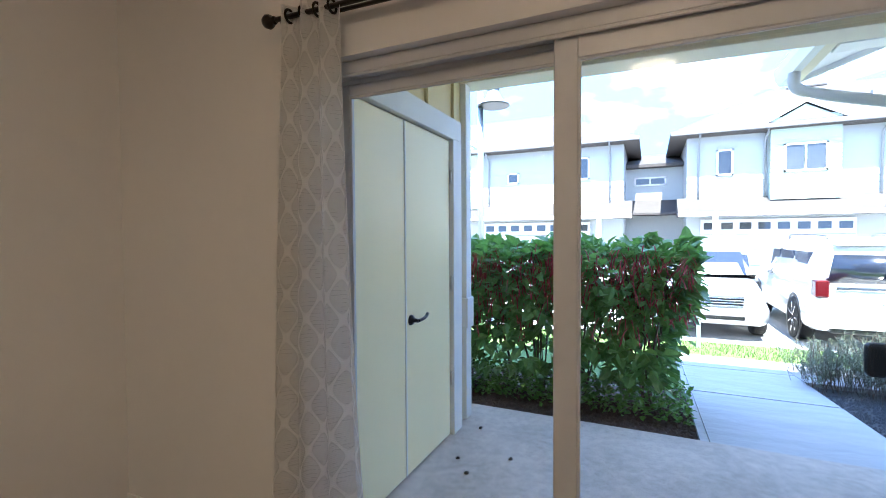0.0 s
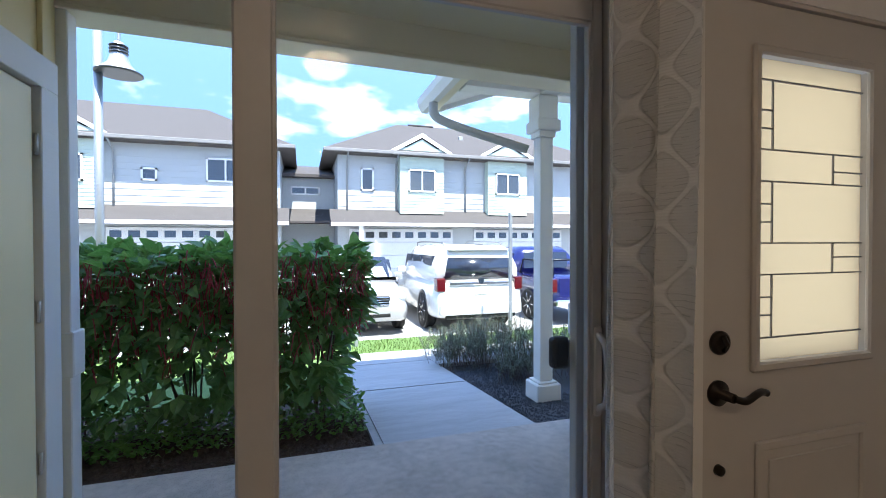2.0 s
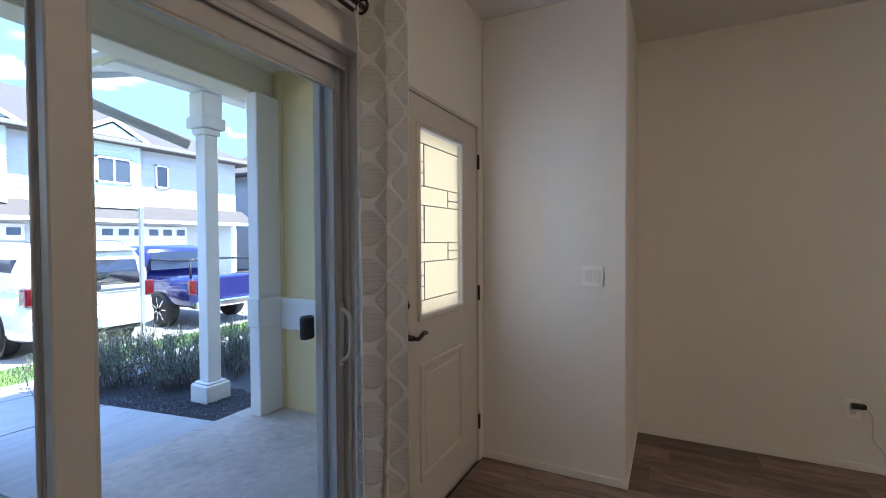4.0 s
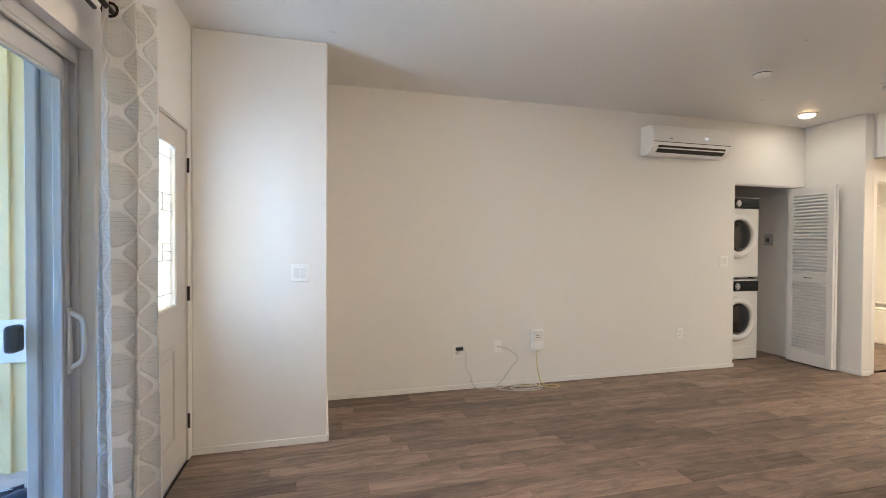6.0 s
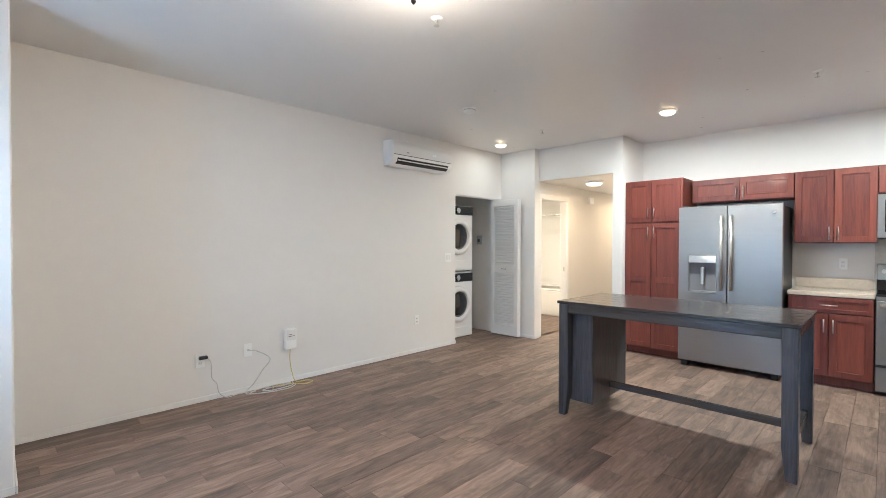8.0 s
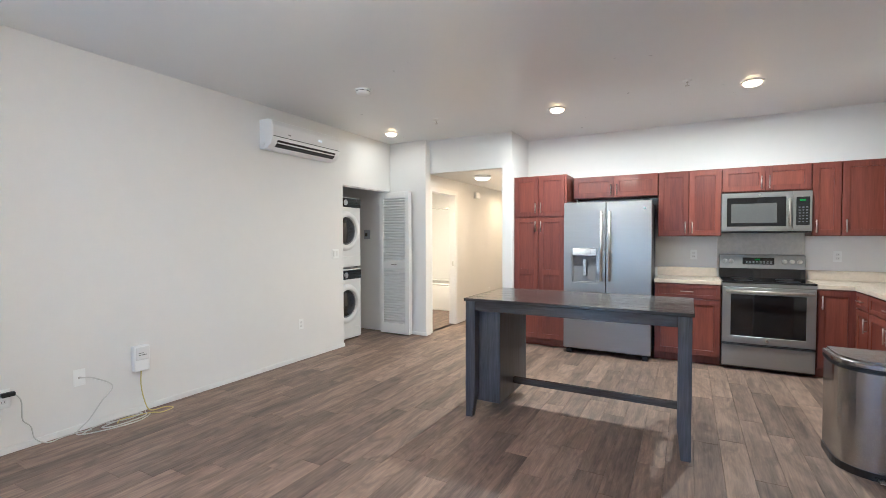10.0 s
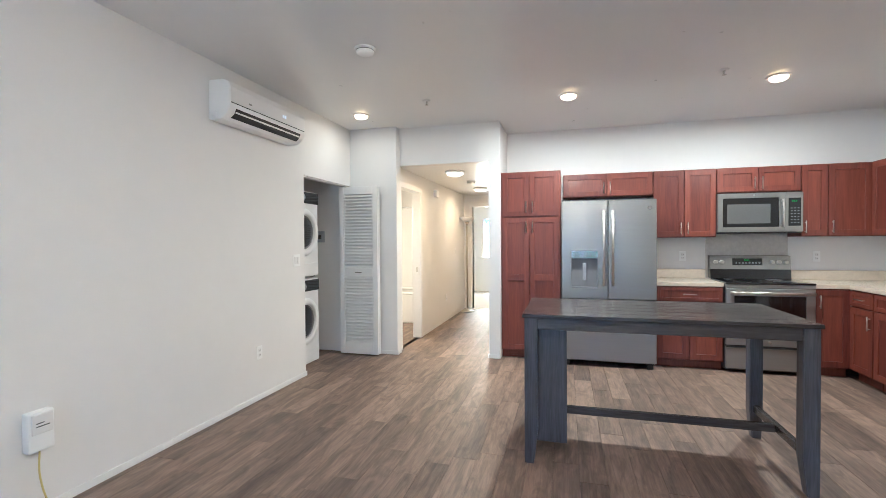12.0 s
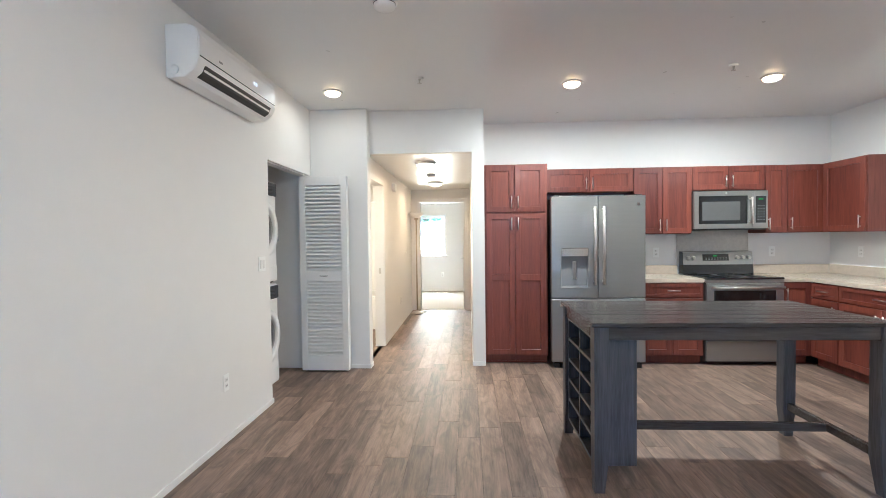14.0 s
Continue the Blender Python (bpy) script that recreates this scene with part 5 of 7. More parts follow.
part("digits", boxes(*[(XK - 0.1275, XK - 0.118, RM + 0.01 + k * 0.016, RM + 0.022 + k * 0.016, 1.122, 1.138) for k in range(3)]), M["lcd"], bp_, "green lit digits")
tagged(part("buttons", boxes(*[(XK - 0.1275, XK - 0.118, RM - 0.10 + k * 0.032, RM - 0.085 + k * 0.032, z, z + 0.007) for k in range(8) for z in (1.088, 1.102)]), M["button"], bp_), kind="stuff")
for y in (RY1 - 0.055, RY1 - 0.115, RY0 + 0.05, RY0 + 0.115, RY0 + 0.18):
    part("knob", lathe(bmnew(), [(0.023, 0.0), (0.021, -0.022), (0.016, -0.026)], (XK - 0.120, y, 1.11), "x", 20), M["nickel"], bp_)
d = part("oven_door", picture_frame(bmnew(), RX, RX + 0.03, RY0 + 0.004, RY1 - 0.004, 0.285, 0.865, 0.075, 0.003), M["steel"], t)
part("window", boxes((RX + 0.006, RX + 0.02, RY0 + 0.06, RY1 - 0.06, 0.34, 0.81)), M["blackglass"], d, "dark oven window")
part("handle", tube(tube(tube(bmnew(), [(RX - 0.055, RY0 + 0.03, 0.825), (RX - 0.055, RY1 - 0.03, 0.825)], 0.014, 12), [(RX, RY0 + 0.06, 0.825), (RX - 0.055, RY0 + 0.06, 0.825)], 0.012), [(RX, RY1 - 0.06, 0.825), (RX - 0.055, RY1 - 0.06, 0.825)], 0.012), M["nickel"], d)
part("badge", lathe(bmnew(), [(0.016, 0), (0.015, -0.004)], (RX, RM, 0.322), "x", 20), M["chrome"], d)
part("top_trim", boxes((RX + 0.002, RX + 0.03, RY0, RY1, 0.870, 0.905), bevel=0.002), M["steel"], t)
part("drawer", boxes((RX + 0.004, RX + 0.03, RY0 + 0.004, RY1 - 0.004, 0.045, 0.262), bevel=0.004), M["steel"], t)
part("drawer_grip", prism(bmnew(), [(RX + 0.004, 0.262), (RX - 0.012, 0.268), (RX - 0.008, 0.275), (RX + 0.02, 0.275)], "y", RY0 + 0.004, RY1 - 0.004), M["black"], t)
# microwave
MX = 6.665
t = thing("microwave", (6.67, RM, 1.42), "slate steel over-the-range microwave under the cabinet", "microwave")
part("body", boxes((MX + 0.03, XK - 0.002, RY0 - 0.002, RY1 + 0.002, 1.425, 1.858), bevel=0.003), M["steel_dark"], t)
part("door_frame", picture_frame(bmnew(), MX, MX + 0.03, RY0 + 0.16, RY1, 1.44, 1.850, 0.052, 0.003), M["steel"], t)
part("window", boxes((MX + 0.005, MX + 0.02, RY0 + 0.20, RY1 - 0.04, 1.48, 1.808)), M["blackglass"], t, "black microwave window")
part("window_mesh", boxes((MX + 0.0035, MX + 0.0052, RY0 + 0.29, RY1 - 0.09, 1.53, 1.735)), mat("mesh_grey", (0.10, 0.10, 0.10), 0.2, var=0.1), t)
part("control_panel", boxes((MX, MX + 0.03, RY0, RY0 + 0.158, 1.44, 1.850), bevel=0.003), M["steel"], t)
part("keypad", boxes((MX - 0.002, MX + 0.005, RY0 + 0.02, RY0 + 0.13, 1.50, 1.79), bevel=0.001), M["blackglass"], t)
part("digits", boxes(*[(MX - 0.003, MX - 0.0015, RY0 + 0.055 + k * 0.017, RY0 + 0.067 + k * 0.017, 1.748, 1.766) for k in range(3)]), M["lcd"], t)
tagged(part("buttons", boxes(*[(MX - 0.003, MX - 0.0015, RY0 + 0.035 + k * 0.03, RY0 + 0.05 + k * 0.03, 1.53 + j * 0.03, 1.538 + j * 0.03) for k in range(3) for j in range(6)]), M["button"], t), kind="stuff")
part("handle", tube(tube(tube(bmnew(), [(MX - 0.04, RY0 + 0.19, 1.49), (MX - 0.045, RY0 + 0.19, 1.635), (MX - 0.04, RY0 + 0.19, 1.78)], 0.012, 12), [(MX, RY0 + 0.19, 1.51), (MX - 0.04, RY0 + 0.19, 1.51)], 0.009), [(MX, RY0 + 0.19, 1.76), (MX - 0.04, RY0 + 0.19, 1.76)], 0.009), M["nickel"], t)
part("vent_grille", boxes(*[(MX + 0.01, MX + 0.03, RY0 + 0.02, RY1 - 0.02, 1.428 + k * 0.004, 1.430 + k * 0.004) for k in range(3)]), M["black"], t)
part("badge", lathe(bmnew(), [(0.012, 0), (0.011, -0.003)], (MX, RM + 0.05, 1.826), "x", 18), M["chrome"], t)

# ---- counter-height table ----
TX0, TX1, TY0, TY1, TZ = 3.985, 4.80, 0.272, 1.828, 0.918
t = thing("counter_table", (4.4, 1.05, 0), "dark grey-brown wooden counter-height table with shelf end", "table")
pw = (TX1 - TX0 - 0.0) / 6
for k in range(6):
    part("board", boxes((TX0 + k * pw + 0.001, TX0 + (k + 1) * pw - 0.001, TY0, TY1, TZ - 0.022, TZ), bevel=0.0025), M["espresso_top"], t)
ai = 0.018
part("apron", boxes((TX0 + ai, TX0 + ai + 0.022, TY0 + 0.09, TY1 - 0.09, 0.825, TZ - 0.022), bevel=0.002), M["espresso_top"], t)
part("apron", boxes((TX1 - ai - 0.022, TX1 - ai, TY0 + 0.09, TY1 - 0.09, 0.825, TZ - 0.022), bevel=0.002), M["espresso_top"], t)
part("apron", boxes((TX0 + 0.09, TX1 - 0.09, TY0 + ai, TY0 + ai + 0.022, 0.825, TZ - 0.022), bevel=0.002), M["espresso_top"], t)
part("apron", boxes((TX0 + 0.09, TX1 - 0.09, TY1 - ai - 0.022, TY1 - ai, 0.825, TZ - 0.022), bevel=0.002), M["espresso_top"], t)


def taper_leg(x0, y0, sx, sy, w=0.078):
    """A square leg that narrows towards the foot on its inner sides."""
    bm = bmnew()
    rings = []
    for z, q in ((0.0, 0.70), (0.004, 0.72), (0.20, 1.0), (TZ - 0.022, 1.0)):
        a, b = sorted((x0, x0 + sx * w * q)), sorted((y0, y0 + sy * w * q))
        rings.append([bm.verts.new(c) for c in ((a[0], b[0], z), (a[1], b[0], z), (a[1], b[1], z), (a[0], b[1], z))])
    for r, s in zip(rings, rings[1:]):
        for i in range(4):
            bm.faces.new((r[i], r[(i + 1) % 4], s[(i + 1) % 4], s[i]))
    bm.faces.new(rings[0][::-1])
    bm.faces.new(rings[-1])
    bmesh.ops.bevel(bm, geom=[e for e in bm.edges if abs(e.verts[0].co.z - e.verts[1].co.z) > 0.05], offset=0.004, segments=2, affect="EDGES")
    return bm


for x, sx in ((TX0 + 0.012, 1), (TX1 - 0.012, -1)):
    for y, sy in ((TY0 + 0.012, 1), (TY1 - 0.012, -1)):
        part("leg", taper_leg(x, y, sx, sy), M["espresso"], t)
SX0, SX1, SY0, SY1, SZ0, SZ1 = TX0 + 0.092, TX1 - 0.092, 1.565, TY1 - 0.03, 0.11, 0.824
part("end_panel", boxes((SX0, SX0 + 0.02, SY0, SY1, SZ0, SZ1), bevel=0.002), M["espresso"], t)
part("end_panel", boxes((SX1 - 0.02, SX1, SY0, SY1, SZ0, SZ1), bevel=0.002), M["espresso"], t)
part("back_panel", boxes((SX0 + 0.02, SX1 - 0.02, SY0, SY0 + 0.015, SZ0, SZ1)), M["espresso"], t)
part("divider", boxes(((SX0 + SX1) / 2 - 0.009, (SX0 + SX1) / 2 + 0.009, SY0 + 0.015, SY1, SZ0 + 0.02, SZ1)), M["espresso"], t)
for k in range(6):
    z = SZ0 + (SZ1 - SZ0 - 0.018) * k / 5
    part("shelf", boxes((SX0 + 0.02, SX1 - 0.02, SY0 + 0.015, SY1, z, z + 0.018), bevel=0.001), M["espresso"], t)
part("end_rail", boxes((TX0 + 0.07, TX1 - 0.07, TY0 + 0.035, TY0 + 0.068, 0.185, 0.235), bevel=0.004), M["espresso_top"], t)
part("stretcher", boxes((4.375, 4.408, TY0 + 0.068, SY0, 0.185, 0.235), bevel=0.004), M["espresso_top"], t)

# ---- step bin ----
BX, BY = 4.50, -0.685
t = thing("trash_can", (BX, BY, 0), "half-round stainless steel step trash can with closed lid", "trash can")


def dee(r, d, n=18):
    """A half-round outline that bulges towards -x."""
    return [(BX - r * math.sin(math.pi * i / n) - 0.04, BY + r * math.cos(math.pi * i / n)) for i in range(n + 1)] + [(BX + d, BY - r), (BX + d, BY + r)]


def deeprism(r, d, z0, z1, bev=0.0):
    bm = prism(bmnew(), dee(r, d), "z", z0, z1)
    if bev:
        bmesh.ops.bevel(bm, geom=[e for e in bm.edges if abs(e.verts[0].co.z - z1) < 1e-5 and abs(e.verts[1].co.z - z1) < 1e-5], offset=bev, segments=3, affect="EDGES")
    return bm


M["binsteel"] = mat("bin_steel", (0.50, 0.49, 0.47), 0.22, metal=1.0, var=0.05, scale=4, stretch=(1, 1, 12))
part("base_ring", deeprism(0.215, 0.16, 0.0, 0.045), M["black"], t)
part("drum", deeprism(0.210, 0.155, 0.045, 0.605), M["binsteel"], t)
part("rim", deeprism(0.216, 0.16, 0.605, 0.63, 0.006), M["black"], t)
part("lid", deeprism(0.216, 0.16, 0.632, 0.672, 0.018), M["binsteel"], t, "brushed steel lid")
part("pedal", boxes((BX - 0.33, BX - 0.24, BY - 0.06, BY + 0.06, 0.015, 0.028), bevel=0.005), M["binsteel"], t)

# ---- laundry closet ----


def machine(z0, label, name):
    x0, x1, yf, h = 5.155, 5.825, 4.335, 0.955
    cx, cz = (x0 + x1) / 2, z0 + 0.50
    t = thing(name, (cx, 4.68, z0), label, "laundry machine", "stacked laundry machines")
    part("cabinet", boxes((x0, x1, yf, 5.05, z0 + 0.012, z0 + h), bevel=0.012, seg=2), M["white"], t)
    part("control_panel", boxes((x0 + 0.006, x1 - 0.006, yf - 0.012, yf + 0.004, z0 + h - 0.135, z0 + h - 0.012), bevel=0.004), M["blackglass"], t, "black glossy control panel")
    part("dial", lathe(bmnew(), [(0.040, 0.0), (0.038, -0.022), (0.030, -0.026)], (cx, yf - 0.012, z0 + h - 0.075), "y", 24), M["chrome"], t)
    part("door_ring", lathe(bmnew(), [(0.262, 0.0), (0.262, -0.030), (0.245, -0.058), (0.205, -0.066), (0.188, -0.055), (0.182, -0.02), (0.182, 0.0)], (cx, yf, cz), "y", 44), M["white"], t, "white bulging door ring")
    part("door_glass", lathe(bmnew(), [(0.186, -0.030), (0.150, -0.048), (0.08, -0.056), (0.01, -0.058)], (cx, yf, cz), "y", 40), M["blackglass"], t, "dark round door glass")
    part("kick_panel", boxes((x0 + 0.01, x1 - 0.01, yf - 0.004, yf + 0.004, z0 + 0.03, z0 + 0.16), bevel=0.002), M["white"], t)
    for x in (x0 + 0.06, x1 - 0.06):
        part("foot", boxes((x - 0.02, x + 0.02, yf + 0.02, yf + 0.06, z0, z0 + 0.014)), M["black"], t)


machine(0.0, "white front-loading washer with dark round door", "washer")
machine(0.972, "white front-loading dryer stacked on the washer", "dryer")
box_ = thing("valve_box", (XE - 0.001, 4.55, 1.42), "small grey valve box on the closet wall", "valve box")
part("housing", boxes((XE - 0.03, XE - 0.001, 4.50, 4.60, 1.36, 1.50), bevel=0.004), M["galvbox"], box_)
part("knob", boxes((XE - 0.045, XE - 0.03, 4.53, 4.57, 1.40, 1.45), bevel=0.004), M["steel_dark"], box_)

bif = thing("door_3", (6.16, 4.0, 0), "white louvred bifold laundry door folded open", "door", kind="structure")
LY0, LY1, LZ0, LZ1 = 3.722, 4.215, 0.018, 2.025
for x0, x1, front in ((6.115, 6.148, True), (6.156, 6.189, False)):
    lf = part("door_leaf", boxes((x0, x1, LY0, LY0 + 0.062, LZ0, LZ1), (x0, x1, LY1 - 0.062, LY1, LZ0, LZ1), (x0, x1, LY0 + 0.062, LY1 - 0.062, LZ0, LZ0 + 0.15),
                                 (x0, x1, LY0 + 0.062, LY1 - 0.062, LZ1 - 0.095, LZ1), (x0, x1, LY0 + 0.062, LY1 - 0.062, 0.945, 1.05), bevel=0.002), M["trim"], bif)
    for z0, z1 in ((LZ0 + 0.15, 0.945), (1.05, LZ1 - 0.095)):
        if front:
            k = int((z1 - z0) / 0.037)
            for i in range(k):
                z = z0 + (z1 - z0) * (i + 0.5) / k
                part("slat", prism(bmnew(), [(x0 + 0.001, z - 0.013), (x0 + 0.008, z - 0.013), (x1 - 0.006, z + 0.008), (x1 - 0.006, z + 0.015), (x1 - 0.012, z + 0.015), (x0 + 0.001, z - 0.004)], "y", LY0 + 0.062, LY1 - 0.062), M["trim"], lf)
        else:
            part("backing", boxes((x0 + 0.01, x0 + 0.02, LY0 + 0.062, LY1 - 0.062, z0, z1)), M["trim"], lf)
    if front:
        part("pull_bar", tube(bmnew(), curve_points([(x0, 3.93, 1.0), (x0 - 0.022, 3.94, 1.0), (x0 - 0.022, 4.0, 1.0), (x0, 4.01, 1.0)]), 0.004, 6), M["bronze"], lf)
setting("trim_laundry", boxes((5.25, XE - 0.002, YA + 0.02, YA + 0.06, 2.035, 2.052), (5.252, XE, YA - 0.006, YA - 0.001, 2.05, 2.06)), M["trim"], "bifold head track")

# ---- hall ----
setting("trim_bath", boxes((6.41, 6.47, HY1 - 0.014, HY1 + 0.12, 0, 2.05), (7.23, 7.29, HY1 - 0.014, HY1 + 0.12, 0, 2.05), (6.41, 7.29, HY1 - 0.014, HY1 + 0.12, 2.044, 2.11),
                           (6.47, 6.485, HY1 - 0.004, HY1 + 0.11, 0, 2.05), (7.215, 7.23, HY1 - 0.004, HY1 + 0.11, 0, 2.05), bevel=0.003), M["trim"], "white casing of the bathroom door")
setting("trim_bedroom", boxes((10.036, 10.17, 2.49, 2.55, 0, 2.05), (10.036, 10.17, 3.39, 3.45, 0, 2.05), (10.036, 10.17, 2.49, 3.45, 2.044, 2.11), bevel=0.003), M["trim"], "white casing of the bedroom door")
bd = thing("door_4", (10.6, 2.56, 0), "open white bedroom door with dark lever", "door", kind="structure")
lf = part("door_leaf", boxes((10.17, 10.98, 2.545, 2.580, 0.01, 2.04), bevel=0.002), M["white"], bd)
part("lever_handle", tube(lathe(bmnew(), [(0.03, 0), (0.012, 0.012), (0.012, 0.05)], (10.90, 2.58, 0.95), "y", 14), [(10.90, 2.63, 0.95), (10.80, 2.63, 0.95)], 0.009), M["nickel"], lf)
single("strike_plate", boxes((7.213, 7.2155, HY1 + 0.03, HY1 + 0.06, 0.93, 1.0)), M["nickel"], "brass-grey strike plate on the bathroom jamb", "strike plate")
single("chime_box", boxes((7.92, 8.06, HY1 - 0.05, HY1 - 0.001, 2.05, 2.16), bevel=0.01, seg=2), M["plastic"], "small white chime box high on the hall wall", "chime")
f = on_y(HY1)
plate("light_switch", "white rocker switch on the hall wall", "switch", f, 9.3, 1.17, 0.07, 0.115, rockers(f, 9.3, 1.17, 1))
plate("outlet", "white wall outlet in the hall", "outlet", f, 8.6, 0.40, 0.07, 0.115, sockets(f, 8.6, 0.40))
M["lampmetal"] = mat("aged_nickel", (0.48, 0.42, 0.33), 0.32, metal=1.0, var=0.12, scale=20)
lx, ly = 9.66, 3.42
t = thing("floor_lamp", (lx, ly, 0), "brushed steel torchiere floor lamp with white bowl", "lamp")
part("base", lathe(bmnew(), [(0.125, 0.0), (0.125, 0.012), (0.10, 0.026), (0.03, 0.045), (0.014, 0.06)], (lx, ly, 0), steps=28), M["lampmetal"], t)
part("pole", tube(bmnew(), [(lx, ly, 0.05), (lx, ly, 0.9), (lx, ly, 1.70)], 0.0125, 12), M["lampmetal"], t)
part("collar", lathe(bmnew(), [(0.013, 1.69), (0.035, 1.71), (0.04, 1.73), (0.02, 1.735)], (lx, ly, 0), steps=18), M["lampmetal"], t)
part("shade", lathe(bmnew(), [(0.03, 1.735), (0.09, 1.765), (0.145, 1.815), (0.150, 1.82), (0.140, 1.815), (0.085, 1.772), (0.02, 1.745)], (lx, ly, 0), steps=28), M["white"], t, "white frosted bowl shade")
single("electric_cable", tube(bmnew(), curve_points([(lx + 0.02, ly - 0.12, 0.006), (lx - 0.10, ly - 0.10, 0.005), (lx - 0.16, ly + 0.02, 0.005), (lx + 0.1, ly - 0.16, 0.005), (lx + 0.25, ly - 0.08, 0.005)]), 0.004), M["black"], "thin dark electric cable lying on the hall floor", "cable")

# ---- bathroom ----
tub = thing("bathtub", (8.7, 4.55, 0), "white alcove bathtub with smooth front", "bathtub")
part("apron", boxes((8.26, 8.32, 3.67, 5.48, 0.0, 0.47), bevel=0.015, seg=2), M["white"], tub)
part("rim", boxes((8.26, 8.38, 3.67, 5.48, 0.47, 0.50), (9.02, 9.11, 3.67, 5.48, 0.47, 0.50), (8.38, 9.02, 3.67, 3.76, 0.47, 0.50), (8.38, 9.02, 5.39, 5.48, 0.47, 0.50), bevel=0.01), M["white"], tub)
part("basin", boxes((8.33, 9.1, 3.67, 5.48, 0.10, 0.14)), M["white"], tub)
sur = thing("shower_surround", (9.1, 4.55, 0.5), "white moulded shower surround with two corner shelves", "shower")
part("back_panel", boxes((9.095, 9.118, 3.67, 5.48, 0.502, 1.98), bevel=0.004), M["white"], sur)
part("side_panel", boxes((8.3, 9.094, 3.662, 3.672, 0.502, 1.98)), M["white"], sur)
for z in (0.98, 1.25, 1.52):
    part("shelf", boxes((8.93, 9.094, 3.673, 3.86, z, z + 0.03), bevel=0.01), M["white"], sur)
single("shower_rod", tube(bmnew(), [(8.32, 3.663, 1.93), (8.32, 5.49, 1.93)], 0.013, 12), M["chrome"], "chrome shower curtain rod above the tub", "shower rod")
bl = thing("ceiling_light", (7.3, 4.4, 2.4), "lit bathroom ceiling light", "ceiling light")
part("dome", lathe(bmnew(), [(0.17, 0.0), (0.17, -0.03), (0.12, -0.06), (0.02, -0.07)], (7.3, 4.4, 2.4), steps=24), M["dome"], bl)

# ---- bedroom window ----
w = thing("window_1", (13.08, 3.4, 1.45), "white bedroom window with raised blind", "window", kind="structure")
part("frame", picture_frame(boxes((13.06, 13.15, BW[0], BW[1], 1.42, 1.46)), 13.05, 13.17, BW[0], BW[1], BW[2], BW[3], 0.045, 0.004), M["trim"], w)
part("sill", boxes((12.99, 13.06, BW[0] - 0.05, BW[1] + 0.05, BW[2] - 0.03, BW[2]), bevel=0.006), M["trim"], w)
g = part("pane", boxes((13.10, 13.105, BW[0] + 0.03, BW[1] - 0.03, BW[2] + 0.03, BW[3] - 0.03)), M["glass"], w)
g.visible_shadow = False
part("blind", boxes(*[(13.0, 13.04, BW[0], BW[1], 1.86 + 0.022 * k, 1.874 + 0.022 * k) for k in range(6)]), M["white"], w, "white raised blind")
f = on_x(13.05)
plate("outlet", "white wall outlet under the bedroom window", "outlet", f, 3.15, 0.42, 0.07, 0.115, sockets(f, 3.15, 0.42))
M["backwall"] = mat("garden_wall", (0.75, 0.74, 0.70), 0.8, var=0.04)
setting("backdrop_fence", boxes((16.5, 16.6, -2, 9, -0.5, 1.9)), M["backwall"], "pale garden wall behind the bedroom")

# ---- entry porch next door: column, roof, gutter ----
PCX, PCY = -3.00, 3.575
col = thing("porch_column", (PCX, PCY, -0.12), "square white porch column with plinth and capital", "column")
part("plinth", boxes((PCX - 0.13, PCX + 0.13, PCY - 0.13, PCY + 0.13, -0.20, -0.02), bevel=0.012), M["extrim"], col)
part("plinth_cap", boxes((PCX - 0.105, PCX + 0.105, PCY - 0.105, PCY + 0.105, -0.02, 0.0), bevel=0.008), M["extrim"], col)
part("shaft", boxes((PCX - 0.070, PCX + 0.070, PCY - 0.070, PCY + 0.070, 0.0, 2.40), bevel=0.006), M["extrim"], col)
part("capital", boxes((PCX - 0.090, PCX + 0.090, PCY - 0.090, PCY + 0.090, 2.40, 2.46), (PCX - 0.125, PCX + 0.125, PCY - 0.125, PCY + 0.125, 2.46, 2.57), (PCX - 0.105, PCX + 0.105, PCY - 0.105, PCY + 0.105, 2.57, 2.80), bevel=0.008), M["extrim"], col)
roof = thing("porch_roof", (PCX, 3.6, 2.8), "small shingled porch roof with white fascia and gutter", "roof")
part("beam", boxes((PCX - 0.10, PCX + 0.10, 2.72, 6.0, 2.81, 2.98), bevel=0.005), M["extrim"], roof)
part("beam", boxes((PCX + 0.10, -2.1, PCY - 0.09, PCY + 0.09, 2.81, 2.98), bevel=0.005), M["extrim"], roof)
EY, EZ, RYY, RZZ = 2.62, 2.82, 4.8, 3.62
part("roof_deck", prism(bmnew(), [(EY, EZ), (RYY, RZZ), (RYY, RZZ + 0.10), (EY, EZ + 0.10)], "x", -3.75, -2.1), M["extrim"], roof)
part("shingles", prism(bmnew(), [(EY - 0.03, EZ + 0.10), (RYY, RZZ + 0.102), (RYY, RZZ + 0.14), (EY - 0.03, EZ + 0.14)], "x", -3.78, -2.1), M["shingle"], roof)
part("bargeboard", prism(bmnew(), [(EY, EZ - 0.05), (RYY, RZZ - 0.05), (RYY, RZZ + 0.13), (EY, EZ + 0.13)], "x", -3.80, -3.752), M["extrim"], roof)
part("soffit", prism(bmnew(), [(EY, EZ - 0.012), (2.70, EZ - 0.012), (2.70, EZ + 0.06), (EY, EZ)], "x", -3.75, -2.1), M["porchceil"], roof)
part("gutter", prism(bmnew(), [(EY - 0.004, EZ - 0.02), (EY - 0.07, EZ - 0.02), (EY - 0.11, EZ + 0.05), (EY - 0.12, EZ + 0.12), (EY - 0.105, EZ + 0.12), (EY - 0.004, EZ + 0.06)], "x", -3.85, -2.12), M["extrim"], roof, "white ogee gutter")
